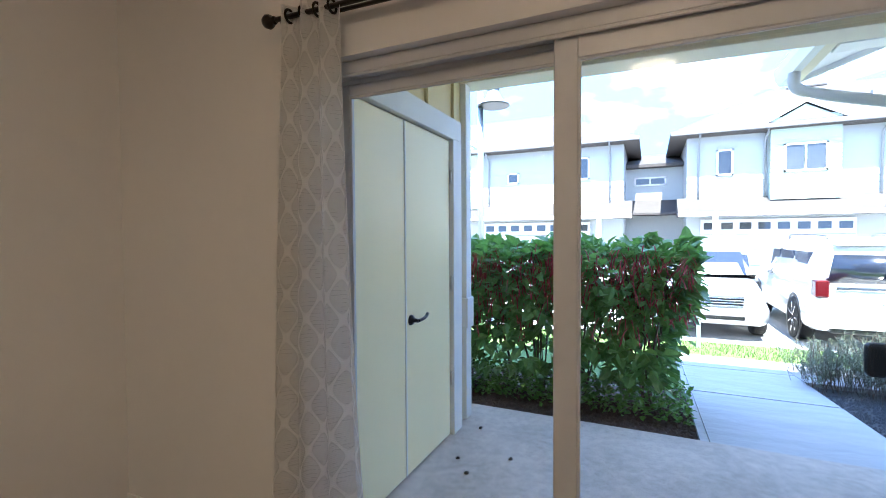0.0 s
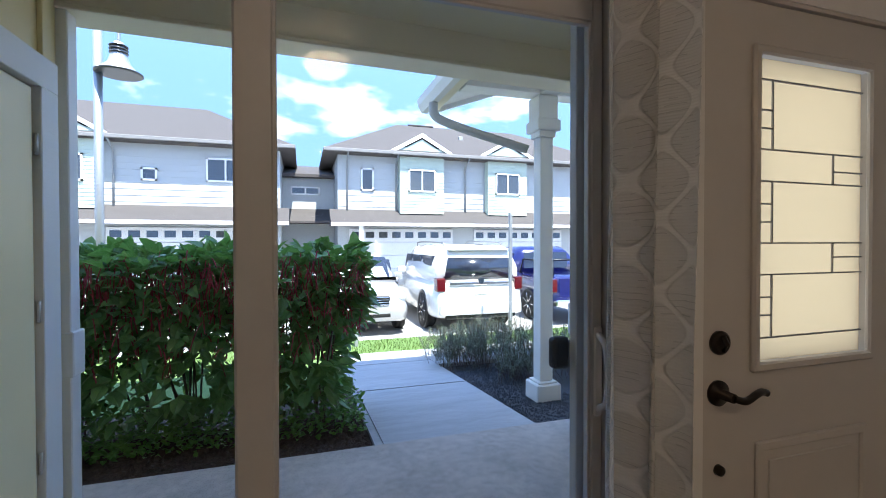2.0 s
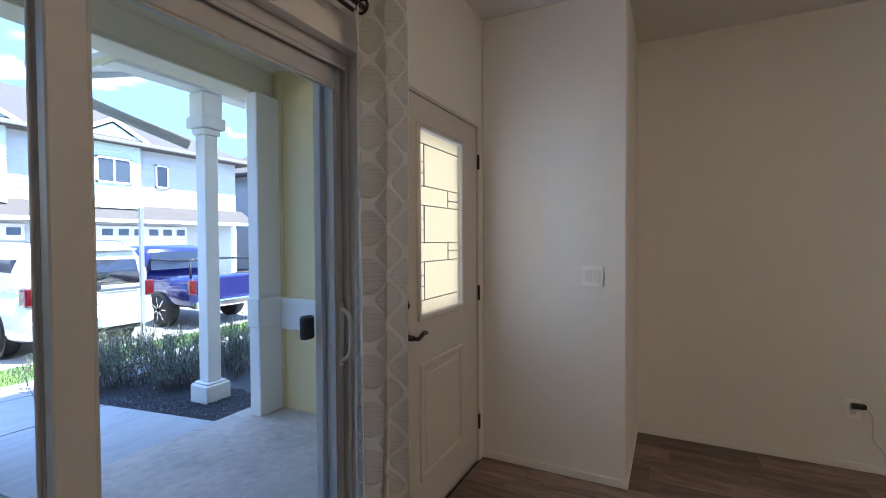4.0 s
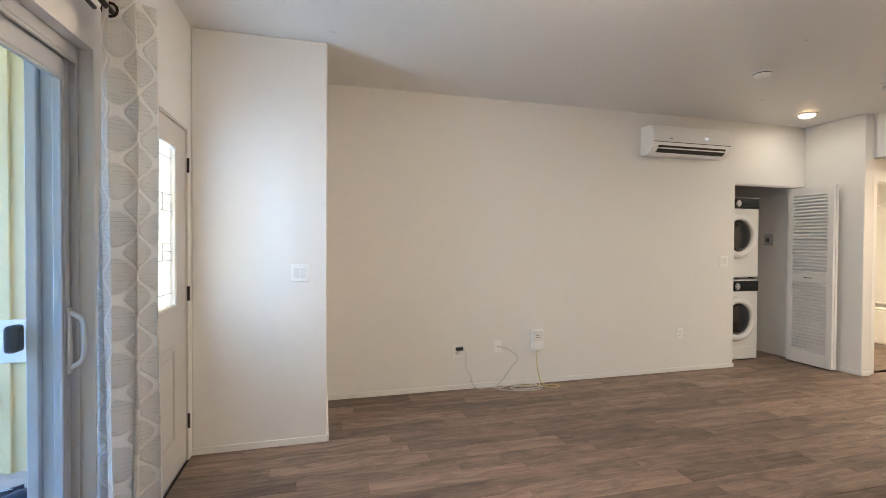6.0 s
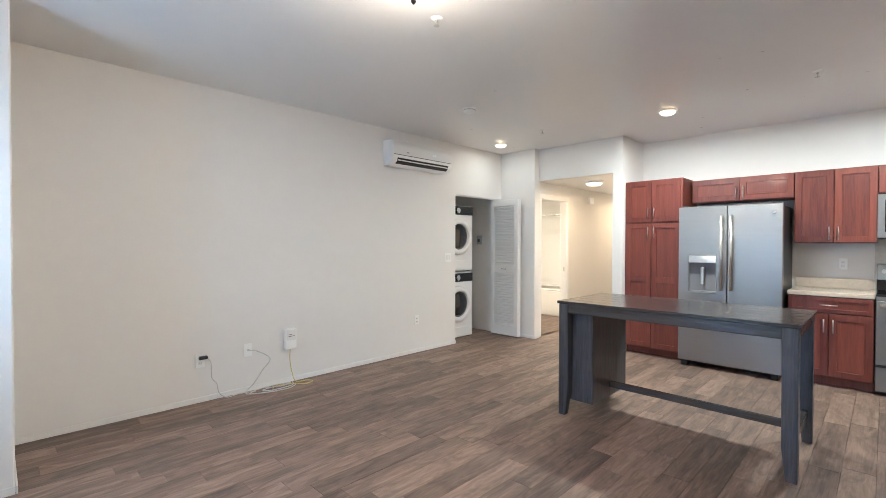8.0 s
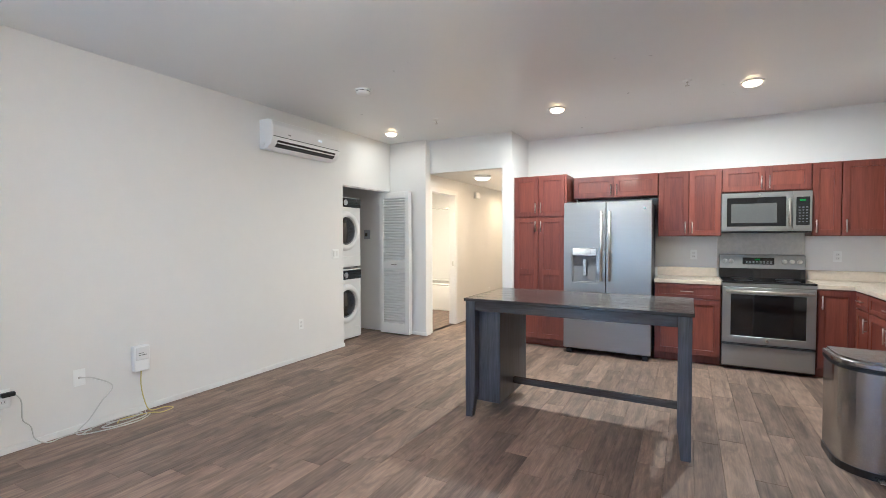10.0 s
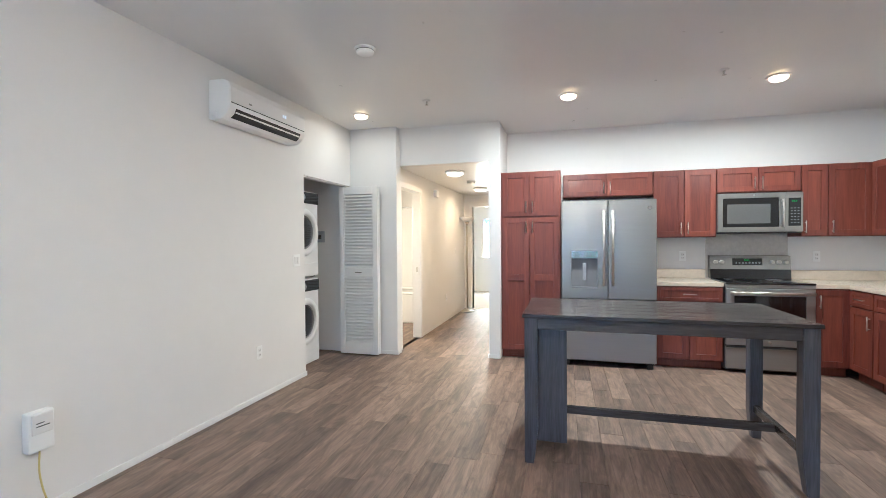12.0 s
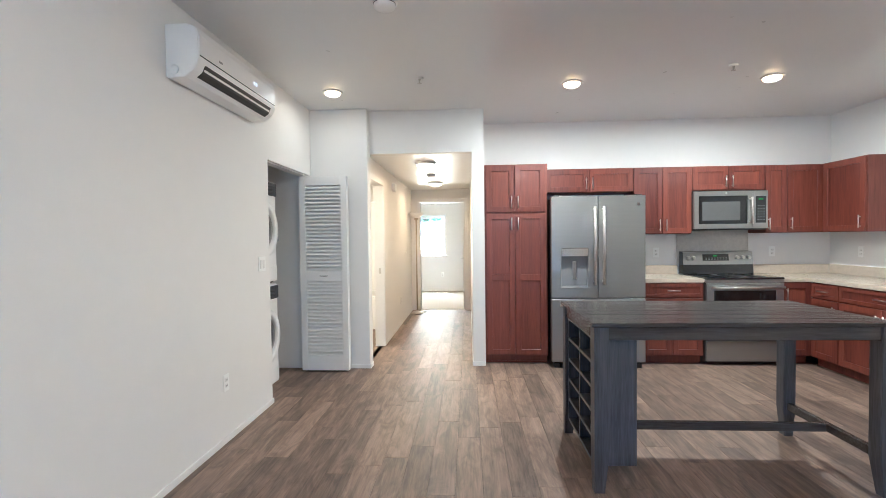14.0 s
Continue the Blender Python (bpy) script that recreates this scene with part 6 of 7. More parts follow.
part("downspout", tube(bmnew(), curve_points([(-3.45, EY - 0.05, EZ - 0.02), (-3.45, EY - 0.04, EZ - 0.14), (-3.40, EY + 0.06, EZ - 0.22), (-3.25, 3.0, EZ - 0.36), (PCX - 0.08, PCY - 0.13, EZ - 0.52)], 6), 0.046, 10), M["gutter"], roof, "grey-white curved downspout")

# ---- patio things ----
ob_ = thing("outdoor_outlet", (-1.21, YP, 0.42), "grey weatherproof outlet box on the patio wall", "outlet")
part("box", boxes((-1.27, -1.15, YP - 0.055, YP + 0.02, 0.35, 0.49), bevel=0.008), M["galvbox"], ob_)
part("lid", boxes((-1.265, -1.155, YP - 0.075, YP - 0.055, 0.36, 0.485), bevel=0.006), M["steel"], ob_)
M["shoe"] = mat("shoe_mesh", (0.045, 0.055, 0.085), 0.8, var=0.3, scale=40, bump=0.4, bscale=200)
M["sole"] = mat("shoe_sole", (0.70, 0.69, 0.66), 0.7, var=0.06)


def shoe(m):
    """A low running shoe that points along +x, then laid at m."""
    s = thing("running_shoe", (0, 0, 0), "dark blue-grey running shoe with white sole on the patio", "shoe", "pair of shoes on the patio")
    for nm, z_of, mt in (("sole", None, M["sole"]), ("upper", 1, M["shoe"])):
        bm = bmnew()
        rings = []
        for i in range(13):
            u = i / 12
            w = 0.036 + 0.016 * math.sin(math.pi * min(1, u * 0.9 + 0.18)) - 0.030 * max(0, u - 0.82) / 0.18
            x = -0.14 + 0.28 * u
            top = 0.105 - 0.055 * max(0, (u - 0.28)) / 0.72 - (0.01 if 0.08 < u < 0.3 else 0)
            if nm == "sole":
                prof = [(-w, 0.0), (w, 0.0), (w * 1.05, 0.022), (-w * 1.05, 0.022)]
            else:
                prof = [(-w, 0.02), (w, 0.02), (w * 0.95, 0.02 + (top - 0.02) * 0.55), (w * 0.5, top), (-w * 0.5, top), (-w * 0.95, 0.02 + (top - 0.02) * 0.55)]
            rings.append([bm.verts.new((x, py, pz + (0.012 * max(0, u - 0.8) / 0.2))) for py, pz in prof])
        k = len(rings[0])
        for a, b in zip(rings, rings[1:]):
            for i in range(k):
                fc = bm.faces.new((a[i], a[(i + 1) % k], b[(i + 1) % k], b[i]))
                fc.smooth = True
        bm.faces.new(rings[0])
        bm.faces.new(rings[-1])
        bmesh.ops.recalc_face_normals(bm, faces=bm.faces)
        part(nm, bm, mt, s)
    part("laces", boxes(*[(0.0 + 0.022 * i, 0.008 + 0.022 * i, -0.022, 0.022, 0.085 - 0.007 * i, 0.093 - 0.007 * i) for i in range(4)], bevel=0.002), M["sole"], s, "white laces")
    s.matrix_basis = m
    return s


sh = shoe(pose(-0.90, 3.08, PZ, 0, 0, 62))
copy_thing(sh, pose(-0.74, 3.08, PZ, 0, 0, 52))
rng = random.Random(11)
M["pebble"] = mat("lava_pebble", (0.05, 0.04, 0.035), 0.9, var=0.3)
for x, y in ((-1.25, 0.30), (-1.38, 0.62), (-1.75, 0.28), (-1.1, 0.42)):
    bm = bmnew()
    bmesh.ops.create_icosphere(bm, subdivisions=1, radius=0.014)
    for v in bm.verts:
        v.co = Vector((v.co.x * 1.3 + x, v.co.y + y, v.co.z * 0.7 + PZ + 0.008)) + Vector((rng.uniform(-1, 1), rng.uniform(-1, 1), rng.uniform(0, 1))) * 0.003
    single("pebble", bm, M["pebble"], "small dark lava pebble lying on the patio", "pebble", "stray pebbles", origin=(x, y, PZ))

# ---- hedge, ground cover, shrubs ----


def leaf_material(name, dark, light, back):
    m = mat(name, light, 0.30, var=0.0, per_island=1.0, scale=30)
    n, l = m.node_tree.nodes, m.node_tree.links
    mix = [x for x in n if x.type == "MIX"][0]
    mix.inputs["A"].default_value, mix.inputs["B"].default_value = rgba(dark), rgba(light)
    p, out = n["Principled BSDF"], n["Material Output"]
    tl, ms = n.new("ShaderNodeBsdfTranslucent"), n.new("ShaderNodeMixShader")
    tl.inputs["Color"].default_value = rgba(back)
    ms.inputs["Fac"].default_value = 0.28
    l.new(p.outputs[0], ms.inputs[1])
    l.new(tl.outputs[0], ms.inputs[2])
    l.new(ms.outputs[0], out.inputs["Surface"])
    return m


M["leaf"] = leaf_material("hedge_leaf", (0.055, 0.15, 0.06), (0.27, 0.46, 0.19), (0.24, 0.46, 0.08))
M["cover"] = leaf_material("cover_leaf", (0.05, 0.13, 0.03), (0.18, 0.36, 0.08), (0.16, 0.36, 0.04))
M["grey_leaf"] = leaf_material("shrub_leaf", (0.060, 0.075, 0.055), (0.20, 0.24, 0.17), (0.16, 0.2, 0.1))
M["tassel"] = mat("red_tassel", (0.40, 0.06, 0.085), 0.8, var=0.35, per_island=0.6)
M["twig"] = mat("twig", (0.11, 0.075, 0.055), 0.85, var=0.25, scale=20)


class Soup:
    """Many small faces, made fast."""

    def __init__(self):
        self.v, self.f = [], []

    def leaf(self, p, d, side, up, length, width):
        """A pointed oval leaf, folded along its rib and drooping at the tip."""
        b = len(self.v)
        q = [p, p + d * length * 0.35 + side * width * 0.5 + up * width * 0.12, p + d * length * 0.75 + side * width * 0.32 - up * length * 0.06,
             p + d * length - up * length * 0.22, p + d * length * 0.75 - side * width * 0.32 - up * length * 0.06, p + d * length * 0.35 - side * width * 0.5 + up * width * 0.12, p + d * length * 0.5 - up * width * 0.10]
        self.v += [tuple(x) for x in q]
        self.f += [(b, b + 1, b + 6), (b + 1, b + 2, b + 6), (b + 2, b + 3, b + 6), (b + 3, b + 4, b + 6), (b + 4, b + 5, b + 6), (b + 5, b, b + 6)]

    def strand(self, pts, r):
        b = len(self.v)
        for p in pts:
            for a in (0, 2.09, 4.19):
                self.v.append((p[0] + r * math.cos(a), p[1] + r * math.sin(a), p[2]))
        for i in range(len(pts) - 1):
            for k in range(3):
                self.f.append((b + 3 * i + k, b + 3 * i + (k + 1) % 3, b + 3 * i + 3 + (k + 1) % 3, b + 3 * i + 3 + k))

    def mesh(self, name, material):
        me = bpy.data.meshes.new(name)
        me.from_pydata(self.v, [], self.f)
        me.materials.append(material)
        return me


def random_leaf(soup, rng, p, size, out, droop=0.3):
    d = (Vector((rng.gauss(0, 1), rng.gauss(0, 1), rng.gauss(0, 0.6) - droop)) + out * 1.2).normalized()
    side = d.cross(Vector((rng.gauss(0, 0.4), rng.gauss(0, 0.4), 1))).normalized()
    up = side.cross(d).normalized()
    s = size * rng.uniform(0.6, 1.25)
    soup.leaf(p, d, side, up, s, s * rng.uniform(0.55, 0.75))


def foliage(name, soup, material, parent, label=""):
    ob = new(name, soup.mesh(name, material))
    ob.parent = parent
    ob.location = -root_of(parent)
    return tagged(ob, label, kind="stuff")


rng = random.Random(21)
HX0, HX1, HYA, HYB, HTOP = -3.65, -2.62, -2.2, 1.74, 1.34
hedge = thing("hedge", (-3.1, -0.2, -0.2), "dense green hedge with drooping dark red tassels", "hedge")
stems, leaves, tass = Soup(), Soup(), Soup()
bushes = []
y = HYA
while y < HYB - 0.1:
    bushes.append((rng.uniform(HX0 + 0.3, HX1 - 0.3), y + rng.uniform(0.1, 0.25)))
    y += 0.42
bushes = [(bx, min(by, HYB - 0.32)) for bx, by in bushes]
for bx, by in bushes:
    for k in range(7):
        a = rng.uniform(0, 6.28)
        r = rng.uniform(0.1, 0.38)
        tip = Vector((min(max(bx + r * math.cos(a), HX0 + 0.05), HX1 - 0.05), min(by + r * math.sin(a), HYB - 0.16), rng.uniform(0.9, 1.35)))
        base = Vector((bx + rng.uniform(-0.05, 0.05), by + rng.uniform(-0.05, 0.05), ground_z(bx) - 0.03))
        mid = base.lerp(tip, 0.5) + Vector((rng.uniform(-0.1, 0.1), rng.uniform(-0.1, 0.1), 0))
        pts = [base.lerp(mid, t / 4) for t in range(4)] + [mid.lerp(tip, t / 4) for t in range(5)]
        stems.strand(pts, rng.uniform(0.006, 0.012))


def top_at(y):
    return HTOP + 0.09 * noise.noise((y * 1.7, 3.1, 0)) + 0.05 * noise.noise((y * 6, 0, 2.0))


count = 0
while count < 8600:
    y = rng.uniform(HYA, HYB + 0.06)
    x = rng.uniform(HX0, HX1)
    top = top_at(y) - 0.10 * abs((x + 3.12) / 0.5) ** 2
    z = rng.uniform(0.12, top)
    ex, ez = min(x - HX0, HX1 - x), top - z
    ey = HYB + 0.06 - 0.30 * max(0, 0.9 - z) - y
    if ey < 0:
        continue
    edge = min(ex, ez, ey)
    bottom_gap = z < 0.62 and noise.noise((x * 3, y * 3, z * 3)) > (0.0 if z < 0.35 else 0.16)
    if bottom_gap or (edge > 0.22 and rng.random() < 0.75) or noise.noise((x * 2.4, y * 2.4, z * 2.6)) > 0.42:
        continue
    bulge = 0.10 * noise.noise((y * 2.2, z * 2.2, 5))
    out = Vector((1 if HX1 - x < 0.25 else (-1 if x - HX0 < 0.25 else 0), 1 if ey < 0.2 else 0, 1 if ez < 0.2 else 0))
    random_leaf(leaves, rng, Vector((x + bulge * (1 if x > -3.1 else -1), y, z)), 0.132, out)
    count += 1
for k in range(1350):
    y = rng.uniform(HYA, HYB + 0.08)
    z = rng.triangular(0.45, top_at(y) - 0.03, top_at(y) - 0.12)
    x = HX1 - rng.uniform(-0.06, 0.16) if rng.random() < 0.75 else rng.uniform(HX0, HX1)
    length = rng.uniform(0.05, 0.20) * (0.55 if y > HYB - 0.25 else 1)
    z = max(z, 0.70) if y > HYB - 0.25 else z
    y = min(y, HYB - 0.02)
    sx, sy = rng.uniform(-0.06, 0.07), rng.uniform(-0.07, 0.07)
    tass.strand([(x + sx * t, y + sy * t, z + 0.03 * math.sin(3.1 * t) - length * t) for t in (0, 0.25, 0.5, 0.75, 1.0)], rng.uniform(0.0035, 0.006))
foliage("stems", stems, M["twig"], hedge)
foliage("leaves", leaves, M["leaf"], hedge)
foliage("tassels", tass, M["tassel"], hedge, "dark red drooping flower tassels")
cov = Soup()
for k in range(5200):
    y = rng.uniform(HYA, HYB + 0.02)
    x = HX1 + 0.03 - abs(rng.gauss(0, 0.36))
    h = 0.26 + 0.10 * noise.noise((x * 3, y * 3, 9))
    z = ground_z(x) + rng.uniform(0.0, 1.0) * h * max(0.25, 1 - max(0, x - HX1 + 0.05) * 4)
    random_leaf(cov, rng, Vector((x, y, z)), 0.052, Vector((0.3, 0, 0.4)), 0.0)
gc = new("ground_cover", cov.mesh("ground_cover", M["cover"]))
tagged(gc, "low bright green leafy ground cover at the hedge foot", "plant", kind="stuff")
chips = Soup()
for k in range(3800):
    y, x = rng.uniform(-0.9, 1.76), rng.uniform(-3.2, -2.24)
    p = Vector((x, y, ground_z(x) - 0.028))
    a = rng.uniform(0, 6.28)
    d, s = Vector((math.cos(a), math.sin(a), rng.uniform(-0.1, 0.35))), Vector((-math.sin(a), math.cos(a), rng.uniform(-0.3, 0.3)))
    L, W = rng.uniform(0.012, 0.035), rng.uniform(0.006, 0.012)
    b = len(chips.v)
    chips.v += [tuple(p + d * L + s * W + Vector((0, 0, 0.008))), tuple(p - d * L + s * W + Vector((0, 0, 0.004))), tuple(p - d * L - s * W), tuple(p + d * L - s * W), tuple(p + Vector((0, 0, 0.016)))]
    chips.f += [(b, b + 1, b + 4), (b + 1, b + 2, b + 4), (b + 2, b + 3, b + 4), (b + 3, b, b + 4)]
M["chip"] = mat("bark_chip", (0.075, 0.050, 0.042), 0.95, var=0.5, per_island=1.2, scale=20)
tagged(new("bark_chips", chips.mesh("bark_chips", M["chip"])), "dark brown bark chips in the hedge bed", "mulch", kind="stuff")
stones = Soup()
for k in range(3000):
    x, y = rng.uniform(-4.6, -2.24), rng.uniform(3.09, 3.9)
    p, r = Vector((x, y, ground_z(x) - 0.03)), rng.uniform(0.008, 0.02)
    b = len(stones.v)
    stones.v += [tuple(p + Vector((r * math.cos(t), r * math.sin(t), 0))) for t in (0.2, 1.8, 3.3, 4.9)] + [tuple(p + Vector((rng.uniform(-1, 1) * r * 0.3, rng.uniform(-1, 1) * r * 0.3, r)))]
    stones.f += [(b, b + 1, b + 4), (b + 1, b + 2, b + 4), (b + 2, b + 3, b + 4), (b + 3, b, b + 4)]
M["stonechip"] = mat("gravel_stone", (0.075, 0.08, 0.095), 0.9, var=0.5, per_island=1.2)
tagged(new("gravel_stones", stones.mesh("gravel_stones", M["stonechip"])), "loose dark grey gravel stones", "gravel", kind="stuff")

for sx, sy, hgt, rad in ((-4.7, 3.62, 0.50, 0.42), (-5.2, 3.75, 0.52, 0.45), (-5.55, 4.45, 0.5, 0.45), (-4.9, 4.5, 0.5, 0.45), (-4.2, 3.85, 0.46, 0.36), (-4.3, 4.7, 0.5, 0.45), (-5.6, 3.35, 0.42, 0.34), (-3.75, 3.75, 0.40, 0.30), (-3.7, 4.4, 0.46, 0.4), (-4.85, 3.30, 0.36, 0.3), (-5.9, 4.0, 0.5, 0.45), (-4.6, 5.3, 0.5, 0.45)):
    sh_ = thing("shrub", (sx, sy, ground_z(sx)), "airy grey-green shrub with narrow leaves and thin stems", "shrub", "shrubs beside the walkway")
    st, lv = Soup(), Soup()
    for k in range(70):
        a, lean = rng.uniform(0, 6.28), rng.uniform(0.1, 1.0)
        L = hgt * rng.uniform(0.7, 1.25)
        base = Vector((sx + rng.gauss(0, 0.15), sy + rng.gauss(0, 0.15), ground_z(sx) - 0.04))
        tip = base + Vector((math.cos(a) * rad * lean, math.sin(a) * rad * lean, L * (1.05 - 0.35 * lean) + 0.05))
        mid = base.lerp(tip, 0.5) + Vector((0, 0, 0.08 * lean))
        pts = [base.lerp(mid, t / 3) for t in range(3)] + [mid.lerp(tip, t / 3) for t in range(4)]
        st.strand(pts, 0.0028)
        for j in range(24):
            t = rng.uniform(0.25, 1.0)
            p = base.lerp(mid, t * 2) if t < 0.5 else mid.lerp(tip, t * 2 - 1)
            d = Vector((rng.gauss(0, 1), rng.gauss(0, 1), rng.uniform(0.2, 1.4))).normalized()
            side = d.cross(Vector((0, 0, 1))).normalized()
            lv.leaf(p, d, side, side.cross(d), rng.uniform(0.035, 0.065), 0.010)
    foliage("stems", st, M["twig"], sh_)
    foliage("leaves", lv, M["grey_leaf"], sh_)
blades = Soup()
for k in range(5000):
    x, y = rng.uniform(-7.3, -6.36), rng.uniform(-1.0, 9.0)
    b = len(blades.v)
    a = rng.uniform(0, 6.28)
    w, h = 0.008, rng.uniform(0.03, 0.06)
    blades.v += [(x - w * math.cos(a), y - w * math.sin(a), -0.44), (x + w * math.cos(a), y + w * math.sin(a), -0.44), (x + rng.uniform(-0.02, 0.02), y + rng.uniform(-0.02, 0.02), -0.44 + h)]
    blades.f.append((b, b + 1, b + 2))
tagged(new("grass_blades", blades.mesh("grass_blades", M["grass"])), "short green grass blades on the lawn strip", "grass", kind="stuff")

# ---- street lamp and posts ----
SLX, SLY = -7.0, -1.62
M["galv"] = mat("galvanised_steel", (0.42, 0.44, 0.46), 0.45, metal=0.7, var=0.08, scale=5)
sl = thing("street_lamp", (SLX, SLY, -0.45), "grey pole lamp with hanging bell-shaped head", "street lamp")
part("pole", tube(bmnew(), [(SLX, SLY, -0.45), (SLX, SLY, 2), (SLX, SLY, 4.80)], 0.060, 14), M["galv"], sl)
part("arm", tube(bmnew(), curve_points([(SLX, SLY, 4.63), (SLX, SLY + 0.10, 4.75), (SLX, SLY + 0.22, 4.71), (SLX, SLY + 0.27, 4.59), (SLX, SLY + 0.27, 4.43)]), 0.022, 10), M["galv"], sl)
part("shade", lathe(bmnew(), [(0.06, 4.41), (0.09, 4.35), (0.10, 4.23), (0.15, 4.09), (0.23, 4.), (0.29, 3.95), (0.30, 3.93), (0.29, 3.925), (0.20, 3.98), (0.05, 4.13)], (SLX, SLY + 0.27, 0), steps=32), M["galv"], sl, "bell-shaped metal shade")
part("rim", lathe(bmnew(), [(0.285, 3.955), (0.315, 3.945), (0.315, 3.925), (0.285, 3.918)], (SLX, SLY + 0.27, 0), steps=32), M["steel_dark"], sl)
for z in (4.23, 4.28, 4.33):
    part("cooling_ring", lathe(bmnew(), [(0.09, z), (0.125, z + 0.008), (0.125, z + 0.02), (0.09, z + 0.028)], (SLX, SLY + 0.27, 0), steps=24), M["steel_dark"], sl)
part("lens", lathe(bmnew(), [(0.19, 3.975), (0.17, 3.945), (0.10, 3.93), (0.01, 3.925)], (SLX, SLY + 0.27, 0), steps=24), M["white"], sl)
for x, y, z1, nm, lb in ((-7.0, 5.17, 1.95, "sign_post", "thin grey perforated sign post beside the kerb"), (-6.9, 2.17, 0.65, "short_post", "short grey post at the lawn edge")):
    p_ = thing(nm, (x, y, -0.45), lb, "post")
    part("post", boxes((x - 0.03, x + 0.03, y - 0.03, y + 0.03, -0.46, z1), bevel=0.004), M["galv"], p_)

# ---- parked vehicles ----
M["carwhite"] = mat("car_white", (0.78, 0.78, 0.77), 0.2, var=0.01, coat=1.0)
M["carsilver"] = mat("car_silver", (0.56, 0.57, 0.58), 0.28, metal=0.5, var=0.02, coat=1.0)
M["carblue"] = mat("car_blue", (0.008, 0.011, 0.11), 0.25, metal=0.2, var=0.05, coat=1.0)
M["carglass"] = mat("car_glass", (0.02, 0.026, 0.045), 0.16, var=0.2, coat=0.6)
M["rubber"] = mat("tyre_rubber", (0.02, 0.02, 0.02), 0.8, var=0.2)
M["redlamp"] = mat("tail_lamp", (0.085, 0.004, 0.007), 0.12, var=0.3, coat=1.0)
M["lamp"] = mat("head_lamp", (0.60, 0.63, 0.66), 0.1, var=0.05, coat=1.0)


def loft(bm, stations):
    """A closed skin over rings of equal length."""
    rings = [[bm.verts.new(p) for p in s] for s in stations]
    k = len(rings[0])
    fs = []
    for a, b in zip(rings, rings[1:]):
        for i in range(k):
            fs.append(bm.faces.new((a[i], a[(i + 1) % k], b[(i + 1) % k], b[i])))
    fs += [bm.faces.new(rings[0]), bm.faces.new(rings[-1])]
    bmesh.ops.recalc_face_normals(bm, faces=fs)
    return bm


def ring(x, w, zb, zt, wt, c, y0):
    """A rounded section of a vehicle across x: half width w below, wt above."""
    e = 0.10
    return [(x, c + s * q, y0 + z) for s, q, z in ((-1, w - e, zb), (1, w - e, zb), (1, w, zb + e), (1, w + 0.005, (zb + zt) / 2), (1, wt + 0.01, zt - e), (1, wt - e, zt), (-1, wt - e, zt), (-1, wt + 0.01, zt - e), (-1, w + 0.005, (zb + zt) / 2), (-1, w, zb + e))]


def smooth_mesh(bm):
    bmesh.ops.bevel(bm, geom=[e for e in bm.edges if e.calc_face_angle(0) > 0.35], offset=0.03, segments=2, affect="EDGES")
    for f in bm.faces:
        f.smooth = True
    return bm


def wheel(parent, x, y, r, w, side):
    t = part("wheel", lathe(bmnew(), [(r - 0.11, -w / 2), (r - 0.03, -w / 2), (r, -w / 2 + 0.04), (r, w / 2 - 0.04), (r - 0.03, w / 2), (r - 0.11, w / 2)], (x, y, LOT + r), "y", 28), M["rubber"], parent, "black tyre")
    d = side * (w / 2 - 0.01)
    part("rim", lathe(bmnew(), [(r - 0.105, d - side * 0.03), (r - 0.105, d), (r - 0.125, d), (r - 0.13, d - side * 0.03), (0.03, d - side * 0.035)], (x, y, LOT + r), "y", 28), M["steel_dark"], t)
    bm = bmnew()
    for k in range(7):
        a = k * 2 * math.pi / 7
        tube(bm, [(x + 0.05 * math.cos(a), y + d, LOT + r + 0.05 * math.sin(a)), (x + (r - 0.12) * math.cos(a), y + d, LOT + r + (r - 0.12) * math.sin(a))], 0.018, 6)
    lathe(bm, [(0.06, d - side * 0.02), (0.05, d + side * 0.01)], (x, y, LOT + r), "y", 14)
    part("spokes", bm, M["chrome"], t)


